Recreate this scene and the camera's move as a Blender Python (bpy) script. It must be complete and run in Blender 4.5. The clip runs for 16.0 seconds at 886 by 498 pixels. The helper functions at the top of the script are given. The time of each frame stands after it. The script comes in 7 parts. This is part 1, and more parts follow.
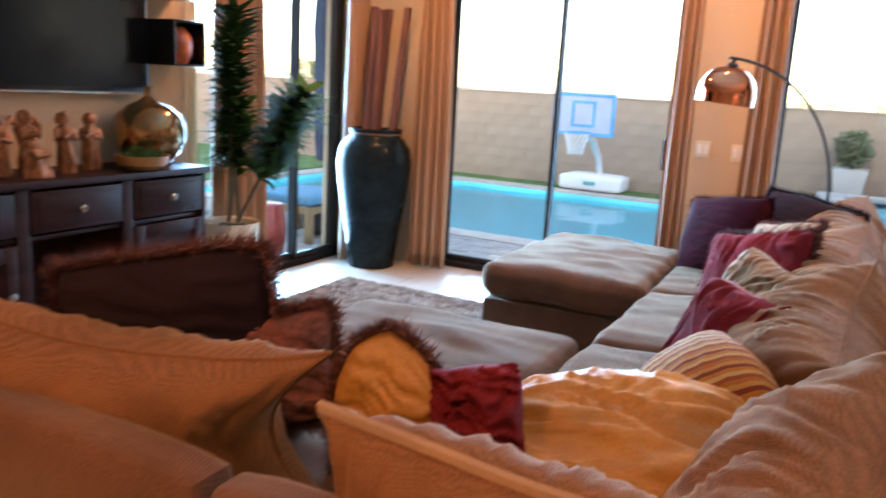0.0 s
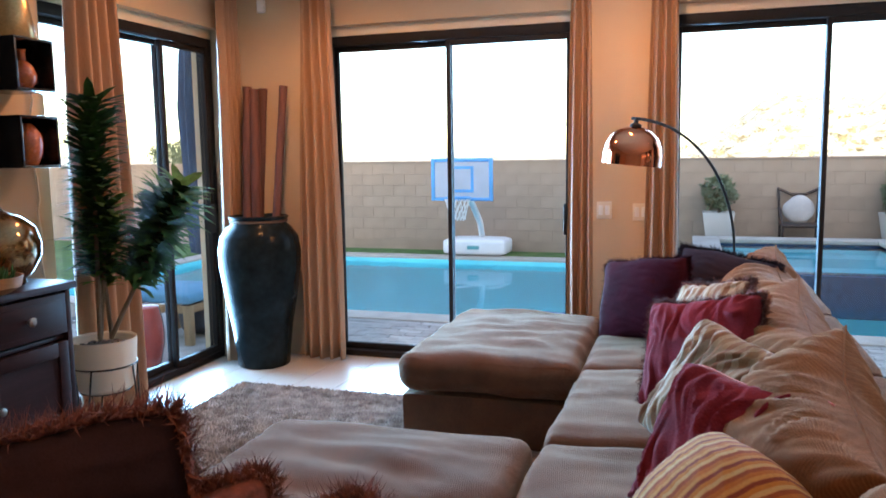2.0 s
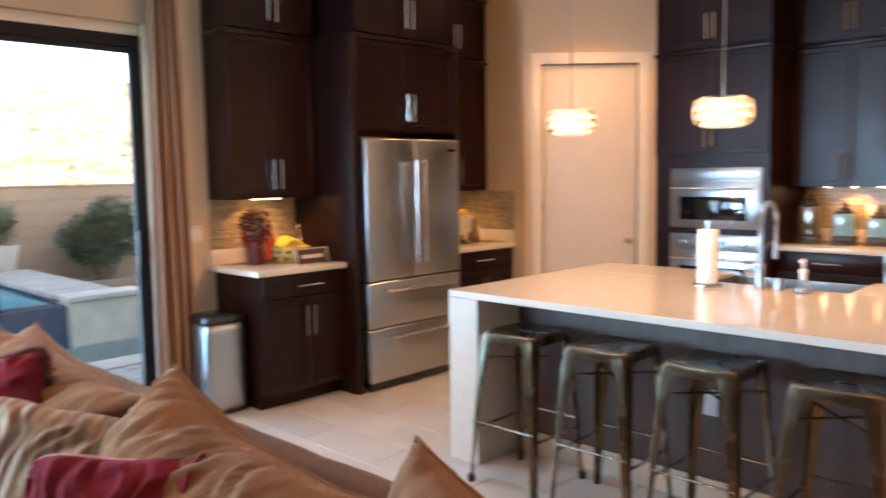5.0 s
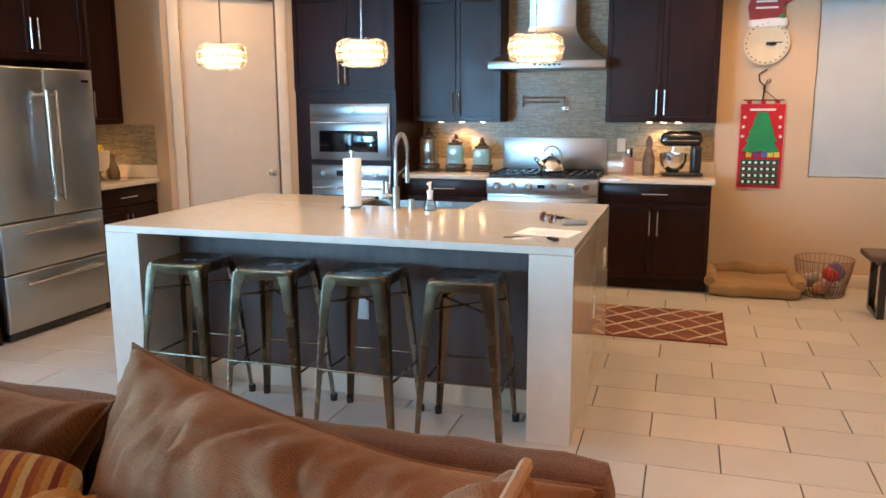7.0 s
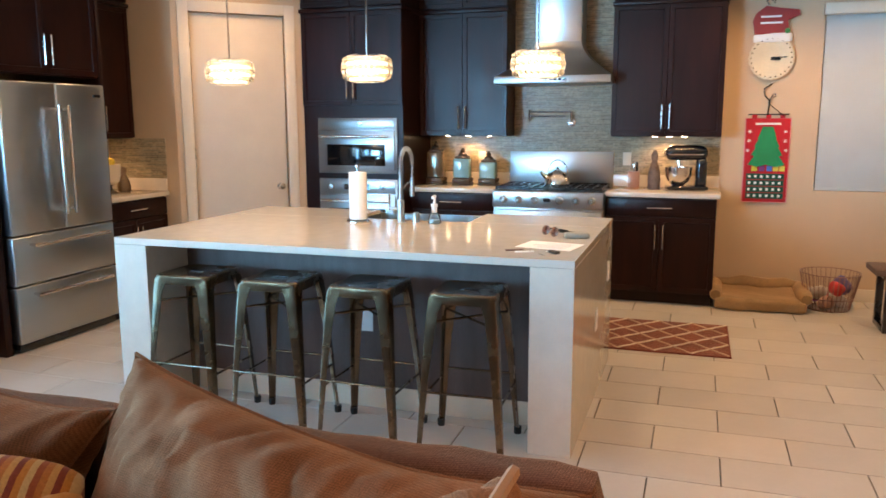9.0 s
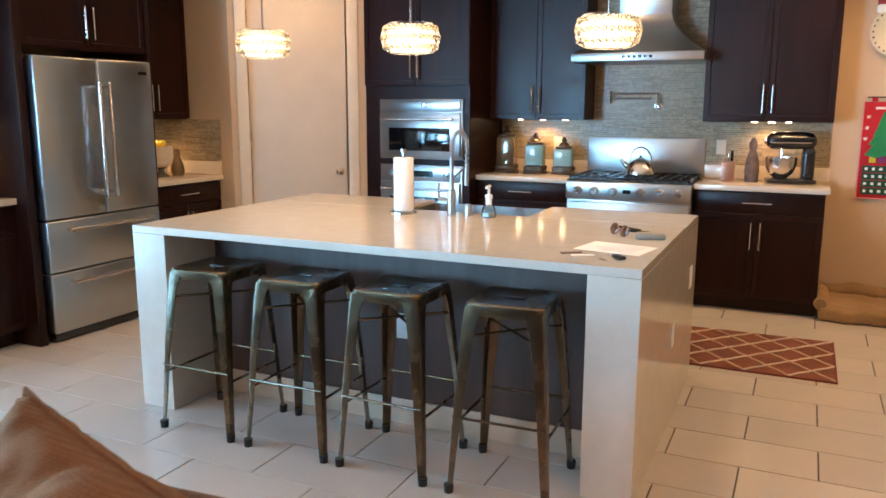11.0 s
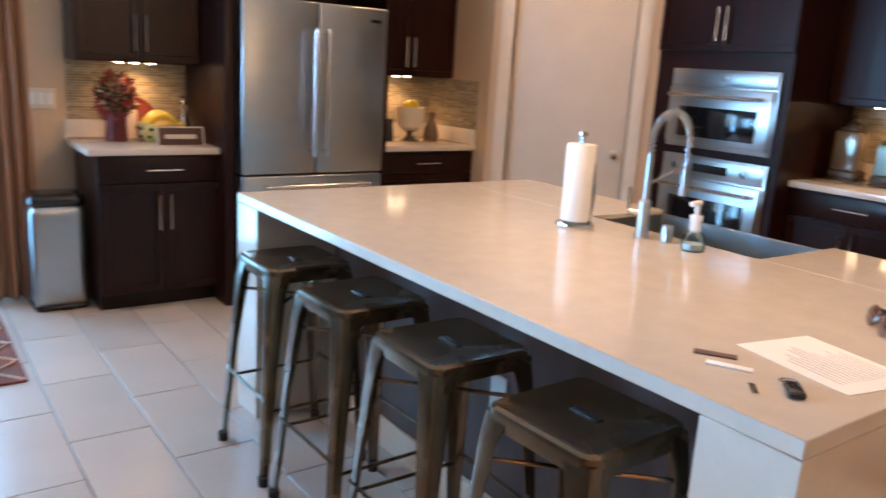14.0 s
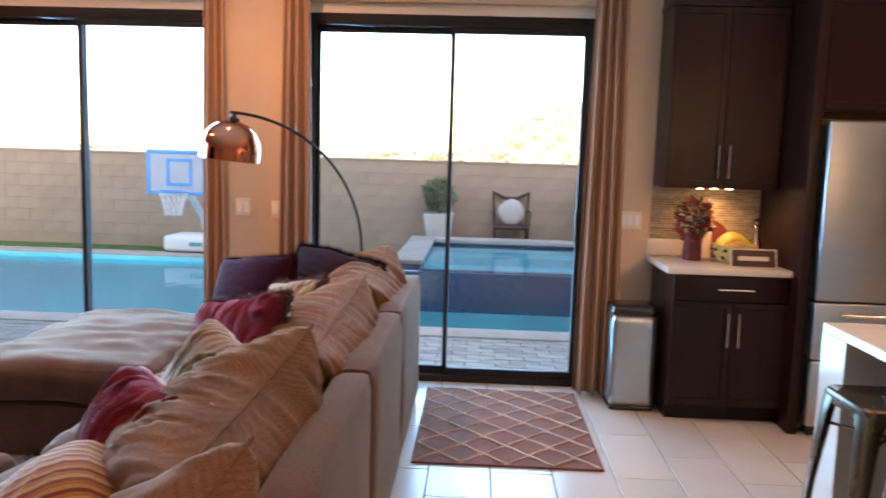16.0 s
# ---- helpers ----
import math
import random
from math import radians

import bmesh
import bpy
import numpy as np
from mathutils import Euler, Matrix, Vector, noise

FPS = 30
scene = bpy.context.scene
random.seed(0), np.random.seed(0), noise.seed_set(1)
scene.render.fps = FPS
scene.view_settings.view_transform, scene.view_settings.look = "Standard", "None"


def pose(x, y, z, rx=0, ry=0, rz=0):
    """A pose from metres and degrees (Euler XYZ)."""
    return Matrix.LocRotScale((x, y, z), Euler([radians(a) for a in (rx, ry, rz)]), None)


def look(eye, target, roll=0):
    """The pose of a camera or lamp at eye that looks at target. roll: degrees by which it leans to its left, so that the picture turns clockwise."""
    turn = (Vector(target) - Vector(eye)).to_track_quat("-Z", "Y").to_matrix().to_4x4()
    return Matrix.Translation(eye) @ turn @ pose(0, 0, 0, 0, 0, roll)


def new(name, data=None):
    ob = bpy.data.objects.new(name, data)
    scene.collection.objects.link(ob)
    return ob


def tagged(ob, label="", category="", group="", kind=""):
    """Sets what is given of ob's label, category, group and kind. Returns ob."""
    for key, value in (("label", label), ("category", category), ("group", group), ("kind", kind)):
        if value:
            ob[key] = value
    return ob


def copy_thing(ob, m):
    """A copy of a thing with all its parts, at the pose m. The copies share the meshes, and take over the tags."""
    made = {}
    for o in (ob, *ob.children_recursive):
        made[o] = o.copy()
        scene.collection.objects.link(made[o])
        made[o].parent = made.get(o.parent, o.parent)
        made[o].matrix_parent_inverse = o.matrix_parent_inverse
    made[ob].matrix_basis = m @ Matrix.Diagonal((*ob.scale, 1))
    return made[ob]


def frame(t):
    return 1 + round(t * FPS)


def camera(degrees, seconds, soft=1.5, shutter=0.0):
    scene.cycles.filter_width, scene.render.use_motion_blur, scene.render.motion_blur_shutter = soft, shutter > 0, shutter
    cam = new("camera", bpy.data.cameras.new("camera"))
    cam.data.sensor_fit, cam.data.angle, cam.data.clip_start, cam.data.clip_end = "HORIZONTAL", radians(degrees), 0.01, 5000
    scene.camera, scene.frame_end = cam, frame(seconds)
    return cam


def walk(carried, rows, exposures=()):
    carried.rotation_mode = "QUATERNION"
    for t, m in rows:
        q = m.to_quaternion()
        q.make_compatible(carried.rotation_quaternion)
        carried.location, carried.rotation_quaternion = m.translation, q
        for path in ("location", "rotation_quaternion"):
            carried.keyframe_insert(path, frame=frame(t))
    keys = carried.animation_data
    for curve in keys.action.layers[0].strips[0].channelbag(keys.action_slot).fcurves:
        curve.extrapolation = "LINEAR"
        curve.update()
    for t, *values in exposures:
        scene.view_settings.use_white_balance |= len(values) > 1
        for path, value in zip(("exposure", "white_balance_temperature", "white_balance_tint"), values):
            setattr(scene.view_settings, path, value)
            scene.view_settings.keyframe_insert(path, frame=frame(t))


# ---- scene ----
cam = camera(59.2, 16.0, soft=1.6, shutter=0.4)
PATH = [
    (0, (0.117, 0.501, 1.495), (-0.769, 2.246, 1.084), 3.3),
    (0.5, (0.073, 0.657, 1.512), (-0.602, 2.509, 1.169), 2.4),
    (1, (0.034, 0.705, 1.524), (-0.649, 2.549, 1.159), -0.2),
    (1.5, (-0.087, 0.727, 1.542), (-0.786, 2.574, 1.224), -0.6),
    (2, (-0.224, 0.792, 1.546), (-0.828, 2.683, 1.308), -0.8),
    (2.5, (-0.341, 0.875, 1.56), (-0.936, 2.777, 1.386), -1.2),
    (3, (-0.484, 0.999, 1.57), (-0.928, 2.944, 1.43), -0.8),
    (3.5, (-0.598, 1.034, 1.581), (-0.571, 3.029, 1.446), -0.9),
    (4, (-0.69, 1.092, 1.569), (-0.143, 3.01, 1.417), -1.1),
    (4.5, (-0.767, 1.223, 1.555), (0.253, 2.934, 1.372), -0.8),
    (5, (-0.819, 1.348, 1.542), (0.611, 2.733, 1.348), -0.9),
    (5.2, (-0.858, 1.371, 1.543), (0.712, 2.593, 1.334), -1.2),
    (7.3, (-1.207, 1.286, 1.527), (0.673, 1.864, 1.163), -0.1),
    (7.5, (-1.222, 1.277, 1.529), (0.659, 1.854, 1.168), -0.1),
    (8, (-1.229, 1.264, 1.532), (0.659, 1.83, 1.189), -0.4),
    (8.5, (-1.212, 1.256, 1.536), (0.677, 1.822, 1.203), -0.6),
    (9, (-1.204, 1.252, 1.535), (0.672, 1.864, 1.207), -0.2),
    (9.2, (-1.19, 1.261, 1.531), (0.673, 1.908, 1.2), -0.2),
    (11.5, (-0.322, 1.245, 1.493), (1.447, 2.1, 1.118), -0.5),
    (12, (0.011, 1.244, 1.503), (1.758, 2.131, 1.103), -1.8),
    (12.5, (0.346, 1.237, 1.495), (2.007, 2.269, 1.078), 0.2),
    (13, (0.634, 1.234, 1.489), (2.18, 2.419, 1.036), 1.0),
    (13.5, (0.876, 1.248, 1.49), (2.316, 2.557, 1.029), 1.8),
    (14, (1.005, 1.166, 1.469), (2.153, 2.739, 1.014), 3.5),
    (14.5, (0.96, 1.103, 1.479), (1.805, 2.858, 1.025), 3.6),
    (15, (0.886, 1.042, 1.515), (1.413, 2.941, 1.172), 2.4),
    (15.5, (0.801, 1.057, 1.523), (0.991, 3.031, 1.261), 1.7),
    (16, (0.767, 1.067, 1.538), (0.683, 3.051, 1.3), 1.7),
]
walk(cam, [(t, look(eye, target, roll)) for t, eye, target, roll in PATH], exposures=[
    (0, 0.38, 7000, 22), (0.5, 0.07, 6550, 17), (1.5, 0.04, 6700, 20), (2.5, -0.06, 6700, 23), (4, -0.2, 7100, 25), (4.5, -0.02, 7300, 23), (5, 0.2, 7900, 27),
    (7.5, 0.07, 6450, 11), (9, 0.07, 6450, 11), (11.5, 0.02, 6600, 13), (13, -0.04, 6400, 17), (14, -0.1, 6250, 18), (14.5, -0.17, 6550, 20), (15, -0.15, 6600, 22), (16, -0.02, 7150, 28)])

# ---- world, sun, large lights ----
world = bpy.data.worlds.new("world")
scene.world = world
world.use_nodes = True
wn = world.node_tree.nodes
sky = wn.new("ShaderNodeTexSky")
sky.sky_type, sky.sun_disc = "NISHITA", False
sky.sun_elevation, sky.sun_rotation = radians(13), radians(168)
sky.dust_density = 1.5
wn["Background"].inputs[1].default_value = 1.05
world.node_tree.links.new(sky.outputs[0], wn["Background"].inputs[0])


def lamp(name, kind, energy, colour, m, size=0.1, size_y=None, spot=None, spread=180):
    data = bpy.data.lights.new(name, kind)
    data.energy, data.color = energy, colour
    if kind == "AREA":
        data.size = size
        if size_y:
            data.shape, data.size_y = "RECTANGLE", size_y
        data.spread = radians(spread)
    elif kind == "SUN":
        data.angle = size
    else:
        data.shadow_soft_size = size
    if spot:
        data.spot_size, data.spot_blend = radians(spot), 0.6
    ob = new(name, data)
    ob.matrix_world = m
    return ob


SUN_DIR = Vector((-math.sin(radians(12)) * math.cos(radians(13)), math.cos(radians(12)) * math.cos(radians(13)), -math.sin(radians(13))))
lamp("sun", "SUN", 5.0, (1.0, 0.9, 0.75), look((0, 0, 30), Vector((0, 0, 30)) + SUN_DIR), size=radians(0.5))
# daylight in the three sliding doors
SKYLIGHT = (0.25, 0.62, 1.0)
lamp("sky_door_a", "AREA", 180, SKYLIGHT, look((-1.93, 6.5, 1.25), (1.4, 1.6, 1.0)), 1.7, 2.3, spread=125)
lamp("sky_door_b", "AREA", 90, SKYLIGHT, look((0.56, 6.5, 1.25), (1.6, 1.5, 1.0)), 1.7, 2.3, spread=125)
lamp("sky_door_w", "AREA", 250, SKYLIGHT, look((-3.95, 5.2, 1.25), (1.6, 2.6, 1.0)), 1.5, 2.3, spread=95)
WARM = (1.0, 0.57, 0.25)
AMBER = (1.0, 0.47, 0.17)

# ---- materials ----


def nodes_of(name):
    m = bpy.data.materials.new(name)
    m.use_nodes = True
    t = m.node_tree
    return m, t.nodes, t.links, t.nodes["Principled BSDF"]


def mat(name, col, rough=0.5, metal=0.0, var=0.15, scale=4.0, bump=0.1, bscale=80.0, stretch=(1, 1, 1), sheen=0.0, coat=0.0, rand=0.0, spec=0.5, rvar=0.1, weave=0.0, tint=None, ways=((1, 0.13, 0.9), (0.1, 1, 0.8))):
    """A procedural surface: two scales of colour noise, uneven gloss and a fine relief."""
    m, n, l, b = nodes_of(name)
    tc, mp = n.new("ShaderNodeTexCoord"), n.new("ShaderNodeMapping")
    mp.inputs["Scale"].default_value = stretch
    l.new(tc.outputs["Object"], mp.inputs[0])
    big, fine = n.new("ShaderNodeTexNoise"), n.new("ShaderNodeTexNoise")
    big.inputs["Scale"].default_value, big.inputs["Detail"].default_value = scale, 4
    fine.inputs["Scale"].default_value, fine.inputs["Detail"].default_value = bscale, 3
    l.new(mp.outputs[0], big.inputs["Vector"]), l.new(mp.outputs[0], fine.inputs["Vector"])
    mix, mix2 = n.new("ShaderNodeMix"), n.new("ShaderNodeMix")
    mix.data_type = mix2.data_type = "RGBA"
    mix.inputs[6].default_value = (*[c * (1 - var) for c in col], 1)
    mix.inputs[7].default_value = (*[min(1, c * (1 + var)) for c in col], 1)
    ramp = n.new("ShaderNodeMapRange")
    ramp.inputs[1].default_value, ramp.inputs[2].default_value = 0.3, 0.7
    l.new(big.outputs[0], ramp.inputs[0]), l.new(ramp.outputs[0], mix.inputs[0])
    mix2.blend_type = "MULTIPLY"
    mix2.inputs[0].default_value = min(0.6, var * 1.5)
    l.new(mix.outputs[2], mix2.inputs[6]), l.new(fine.outputs[0], mix2.inputs[7])
    out = mix2.outputs[2]
    if rand:
        info, hs = n.new("ShaderNodeObjectInfo"), n.new("ShaderNodeHueSaturation")
        rr = n.new("ShaderNodeMapRange")
        rr.inputs[3].default_value, rr.inputs[4].default_value = 1 - rand, 1 + rand
        l.new(info.outputs["Random"], rr.inputs[0]), l.new(rr.outputs[0], hs.inputs["Value"]), l.new(out, hs.inputs["Color"])
        out = hs.outputs[0]
    l.new(out, b.inputs["Base Color"])
    rg = n.new("ShaderNodeMapRange")
    rg.inputs[3].default_value, rg.inputs[4].default_value = max(0.02, rough - rvar), min(1, rough + rvar)
    l.new(big.outputs[0], rg.inputs[0]), l.new(rg.outputs[0], b.inputs["Roughness"])
    b.inputs["Metallic"].default_value = metal
    b.inputs["Specular IOR Level"].default_value = spec
    if sheen:
        b.inputs["Sheen Weight"].default_value, b.inputs["Sheen Roughness"].default_value = sheen, 0.35
        b.inputs["Sheen Tint"].default_value = (*(tint or [min(1, c * 2.2 + 0.15) for c in col]), 1)
    if coat:
        b.inputs["Coat Weight"].default_value, b.inputs["Coat Roughness"].default_value = coat, 0.08
    height = fine.outputs[0]
    if weave:
        # threads: two crossing sets of fine ridges
        for way in ways:
            dt, sc, si, ad = n.new("ShaderNodeVectorMath"), n.new("ShaderNodeMath"), n.new("ShaderNodeMath"), n.new("ShaderNodeMath")
            dt.operation, sc.operation, si.operation, ad.operation = "DOT_PRODUCT", "MULTIPLY", "SINE", "MULTIPLY_ADD"
            dt.inputs[1].default_value = way
            sc.inputs[1].default_value, ad.inputs[1].default_value = weave, 0.13
            l.new(tc.outputs["Object"], dt.inputs[0]), l.new(dt.outputs["Value"], sc.inputs[0]), l.new(sc.outputs[0], si.inputs[0])
            l.new(si.outputs[0], ad.inputs[0]), l.new(height, ad.inputs[2])
            height = ad.outputs[0]
        mr, mm = n.new("ShaderNodeMapRange"), n.new("ShaderNodeMix")
        mr.inputs[1].default_value, mr.inputs[2].default_value, mr.inputs[3].default_value, mr.inputs[4].default_value = 0.2, 0.8, 0.72, 1.28
        mm.data_type, mm.blend_type = "RGBA", "MULTIPLY"
        mm.inputs[0].default_value = 1.0
        l.new(height, mr.inputs[0]), l.new(out, mm.inputs[6]), l.new(mr.outputs[0], mm.inputs[7])
        l.new(mm.outputs[2], b.inputs["Base Color"])
    if bump:
        bp = n.new("ShaderNodeBump")
        bp.inputs["Strength"].default_value, bp.inputs["Distance"].default_value = bump, 0.01
        l.new(height, bp.inputs["Height"]), l.new(bp.outputs[0], b.inputs["Normal"])
    return m


def glass_mat(name, tint=(0.9, 0.97, 0.98), gloss=0.02, bump=0.0, bscale=3.0, ior=1.5):
    """Thin clear sheet: light goes through, Fresnel alone drives its gloss."""
    m, n, l, b = nodes_of(name)
    n.remove(b)
    tr, gl, fr, mx = (n.new("ShaderNode" + k) for k in ("BsdfTransparent", "BsdfGlossy", "Fresnel", "MixShader"))
    tr.inputs[0].default_value = (*tint, 1)
    gl.inputs["Roughness"].default_value = gloss
    fr.inputs[0].default_value = ior
    if bump:
        tc, no, bp = n.new("ShaderNodeTexCoord"), n.new("ShaderNodeTexNoise"), n.new("ShaderNodeBump")
        no.inputs["Scale"].default_value = bscale
        bp.inputs["Strength"].default_value, bp.inputs["Distance"].default_value = bump, 0.05
        l.new(tc.outputs["Object"], no.inputs["Vector"]), l.new(no.outputs[0], bp.inputs["Height"])
        l.new(bp.outputs[0], gl.inputs["Normal"]), l.new(bp.outputs[0], fr.inputs["Normal"])
    l.new(fr.outputs[0], mx.inputs[0]), l.new(tr.outputs[0], mx.inputs[1]), l.new(gl.outputs[0], mx.inputs[2])
    l.new(mx.outputs[0], n["Material Output"].inputs[0])
    return m


def glow_mat(name, col, power):
    m, n, l, b = nodes_of(name)
    b.inputs["Base Color"].default_value = (*col, 1)
    b.inputs["Emission Color"].default_value = (*col, 1)
    b.inputs["Emission Strength"].default_value = power
    return m


def striped(name, cols, freq, axis="X", rough=0.9, sheen=0.4):
    """Woven stripes in several yarn colours, with weave relief."""
    m, n, l, b = nodes_of(name)
    tc, sp, no = n.new("ShaderNodeTexCoord"), n.new("ShaderNodeSeparateXYZ"), n.new("ShaderNodeTexNoise")
    l.new(tc.outputs["Object"], sp.inputs[0])
    mul, fr = n.new("ShaderNodeMath"), n.new("ShaderNodeMath")
    mul.operation, fr.operation = "MULTIPLY", "FRACT"
    mul.inputs[1].default_value = freq
    l.new(sp.outputs[axis], mul.inputs[0]), l.new(mul.outputs[0], fr.inputs[0])
    cr = n.new("ShaderNodeValToRGB")
    cr.color_ramp.interpolation = "CONSTANT"
    e = cr.color_ramp.elements
    while len(e) < len(cols):
        e.new(0.5)
    for i, c in enumerate(cols):
        e[i].position, e[i].color = i / len(cols), (*c, 1)
    l.new(fr.outputs[0], cr.inputs[0])
    no.inputs["Scale"].default_value = 150
    l.new(tc.outputs["Object"], no.inputs["Vector"])
    mx = n.new("ShaderNodeMix")
    mx.data_type, mx.blend_type = "RGBA", "MULTIPLY"
    mx.inputs[0].default_value = 0.45
    l.new(cr.outputs[0], mx.inputs[6]), l.new(no.outputs[0], mx.inputs[7]), l.new(mx.outputs[2], b.inputs["Base Color"])
    bp = n.new("ShaderNodeBump")
    bp.inputs["Strength"].default_value = 0.25
    l.new(no.outputs[0], bp.inputs["Height"]), l.new(bp.outputs[0], b.inputs["Normal"])
    b.inputs["Roughness"].default_value, b.inputs["Sheen Weight"].default_value = rough, sheen
    b.inputs["Specular IOR Level"].default_value = 0.08
    return m


M_WALL = mat("wall_paint", (0.6, 0.44, 0.29), 0.85, var=0.05, scale=1.5, bump=0.12, bscale=180)
M_CEIL = mat("ceiling_paint", (0.75, 0.7, 0.62), 0.9, var=0.04, bump=0.1, bscale=120)
M_TRIM = mat("cream_trim", (0.72, 0.63, 0.5), 0.6, var=0.05, bump=0.03)
M_DOOR = mat("door_paint", (0.66, 0.57, 0.46), 0.5, var=0.04, bump=0.03)
M_TILE = mat("porcelain_tile", (0.54, 0.5, 0.44), 0.26, var=0.035, scale=3, bump=0.03, bscale=40, rand=0.05, rvar=0.03)
M_GROUT = mat("grout", (0.1, 0.09, 0.08), 0.9, var=0.15)
M_ESP = mat("espresso_wood", (0.021, 0.0055, 0.004), 0.33, var=0.3, scale=3, bump=0.08, bscale=30, stretch=(6, 6, 0.6), coat=0.03, spec=0.22)
# island panel: daylight on the dark wood is put into this lighter grey-plum colour
M_PANEL = mat("daylit_island_panel", (0.12, 0.085, 0.075), 0.4, var=0.2, scale=2, bump=0.05, bscale=40, stretch=(1, 6, 1), spec=0.4)
M_DRES = mat("dark_plum_wood", (0.034, 0.014, 0.015), 0.42, var=0.3, scale=3, bump=0.08, bscale=30, stretch=(6, 0.6, 6), coat=0.0, spec=0.15)
M_QUARTZ = mat("cream_quartz", (0.64, 0.57, 0.48), 0.12, var=0.04, scale=12, bump=0.0, coat=0.3, rvar=0.03)
M_STEEL = mat("brushed_steel", (0.47, 0.5, 0.51), 0.3, 1.0, var=0.03, scale=2, bump=0.0, bscale=40, stretch=(1, 1, 6), rvar=0.03)
M_CHROME = mat("satin_nickel", (0.72, 0.7, 0.68), 0.2, 1.0, var=0.05, bump=0.0)
M_BLACK = mat("black_enamel", (0.012, 0.012, 0.014), 0.25, var=0.2, bump=0.0, coat=0.4)
M_OVENGLASS = mat("oven_glass", (0.006, 0.007, 0.009), 0.06, var=0.1, bump=0.0, coat=1.0)
M_BRONZE = mat("dark_bronze_frame", (0.02, 0.018, 0.019), 0.6, 0.0, var=0.2, bump=0.04, spec=0.2)
M_GUN = mat("gunmetal_lacquer", (0.19, 0.125, 0.07), 0.26, 0.9, var=0.3, scale=7, bump=0.05, bscale=25, coat=0.4)
M_SOFA = mat("brown_chenille", (0.13, 0.064, 0.041), 0.92, var=0.2, scale=5, bump=0.32, bscale=220, sheen=0.32, weave=900, spec=0.08, tint=(0.95, 0.72, 0.48))
M_CORD = mat("tan_chenille", (0.2, 0.092, 0.045), 0.88, var=0.2, scale=4, bump=0.24, bscale=200, stretch=(1, 3, 1), sheen=0.22, ways=((1, 0, 0), (0, 1, 0)), weave=1400, spec=0.08, tint=(0.98, 0.68, 0.42))
M_WINE = mat("wine_velvet", (0.046, 0.006, 0.012), 0.85, var=0.3, scale=6, bump=0.3, bscale=150, sheen=0.05, spec=0.06)
M_RED = mat("crimson_velvet", (0.19, 0.02, 0.028), 0.85, var=0.3, scale=6, bump=0.3, bscale=150, sheen=0.14, spec=0.06)
M_DARK = mat("aubergine_cloth", (0.028, 0.017, 0.022), 0.9, var=0.3, bump=0.3, bscale=200, sheen=0.03, spec=0.06)
M_GOLD = mat("gold_satin", (0.5, 0.23, 0.05), 0.5, var=0.25, bump=0.15, bscale=120, sheen=0.1)
M_FRINGE = mat("russet_fringe", (0.2, 0.065, 0.05), 0.9, var=0.4, scale=20, bump=0.2, sheen=0.4)
M_CURT = mat("curtain_taffeta", (0.38, 0.22, 0.13), 0.6, var=0.15, scale=3, bump=0.15, bscale=120, stretch=(1, 1, 0.2), sheen=0.3)
M_STRIPE = striped("striped_weave", [(0.4, 0.14, 0.03), (0.5, 0.25, 0.07), (0.2, 0.04, 0.02), (0.44, 0.17, 0.03), (0.52, 0.33, 0.13), (0.28, 0.07, 0.025)], 13, sheen=0.1)
M_STRIPE2 = striped("striped_cream_weave", [(0.4, 0.31, 0.22), (0.27, 0.14, 0.085), (0.43, 0.34, 0.24), (0.32, 0.2, 0.12), (0.4, 0.3, 0.2), (0.3, 0.16, 0.1)], 9, sheen=0.1)
M_GLASS = glass_mat("window_glass")
M_COPPER = mat("copper_chrome", (0.62, 0.21, 0.11), 0.1, 1.0, var=0.04, bump=0.0, rvar=0.02)
M_WHITE = mat("white_plastic", (0.8, 0.8, 0.78), 0.45, var=0.04, bump=0.02)
M_PAPER = mat("paper", (0.82, 0.8, 0.76), 0.9, var=0.04, bump=0.05)

# ---- mesh helpers ----


def add_box(bm, a, b, bev=0.0, seg=2, m=None):
    """A box between two corners, its edges rounded."""
    vs = [bm.verts.new(((a, b)[i & 1][0], (a, b)[i >> 1 & 1][1], (a, b)[i >> 2 & 1][2])) for i in range(8)]
    fs = [bm.faces.new([vs[i] for i in q]) for q in ((0, 2, 3, 1), (4, 5, 7, 6), (0, 1, 5, 4), (2, 6, 7, 3), (0, 4, 6, 2), (1, 3, 7, 5))]
    if bev:
        r = bmesh.ops.bevel(bm, geom=list({e for f in fs for e in f.edges}), offset=bev, segments=seg, affect="EDGES", profile=0.5)
        vs = list({v for f in r["faces"] for v in f.verts} | {v for v in vs if v.is_valid})
    if m is not None:
        bmesh.ops.transform(bm, matrix=m, verts=vs)
    return vs


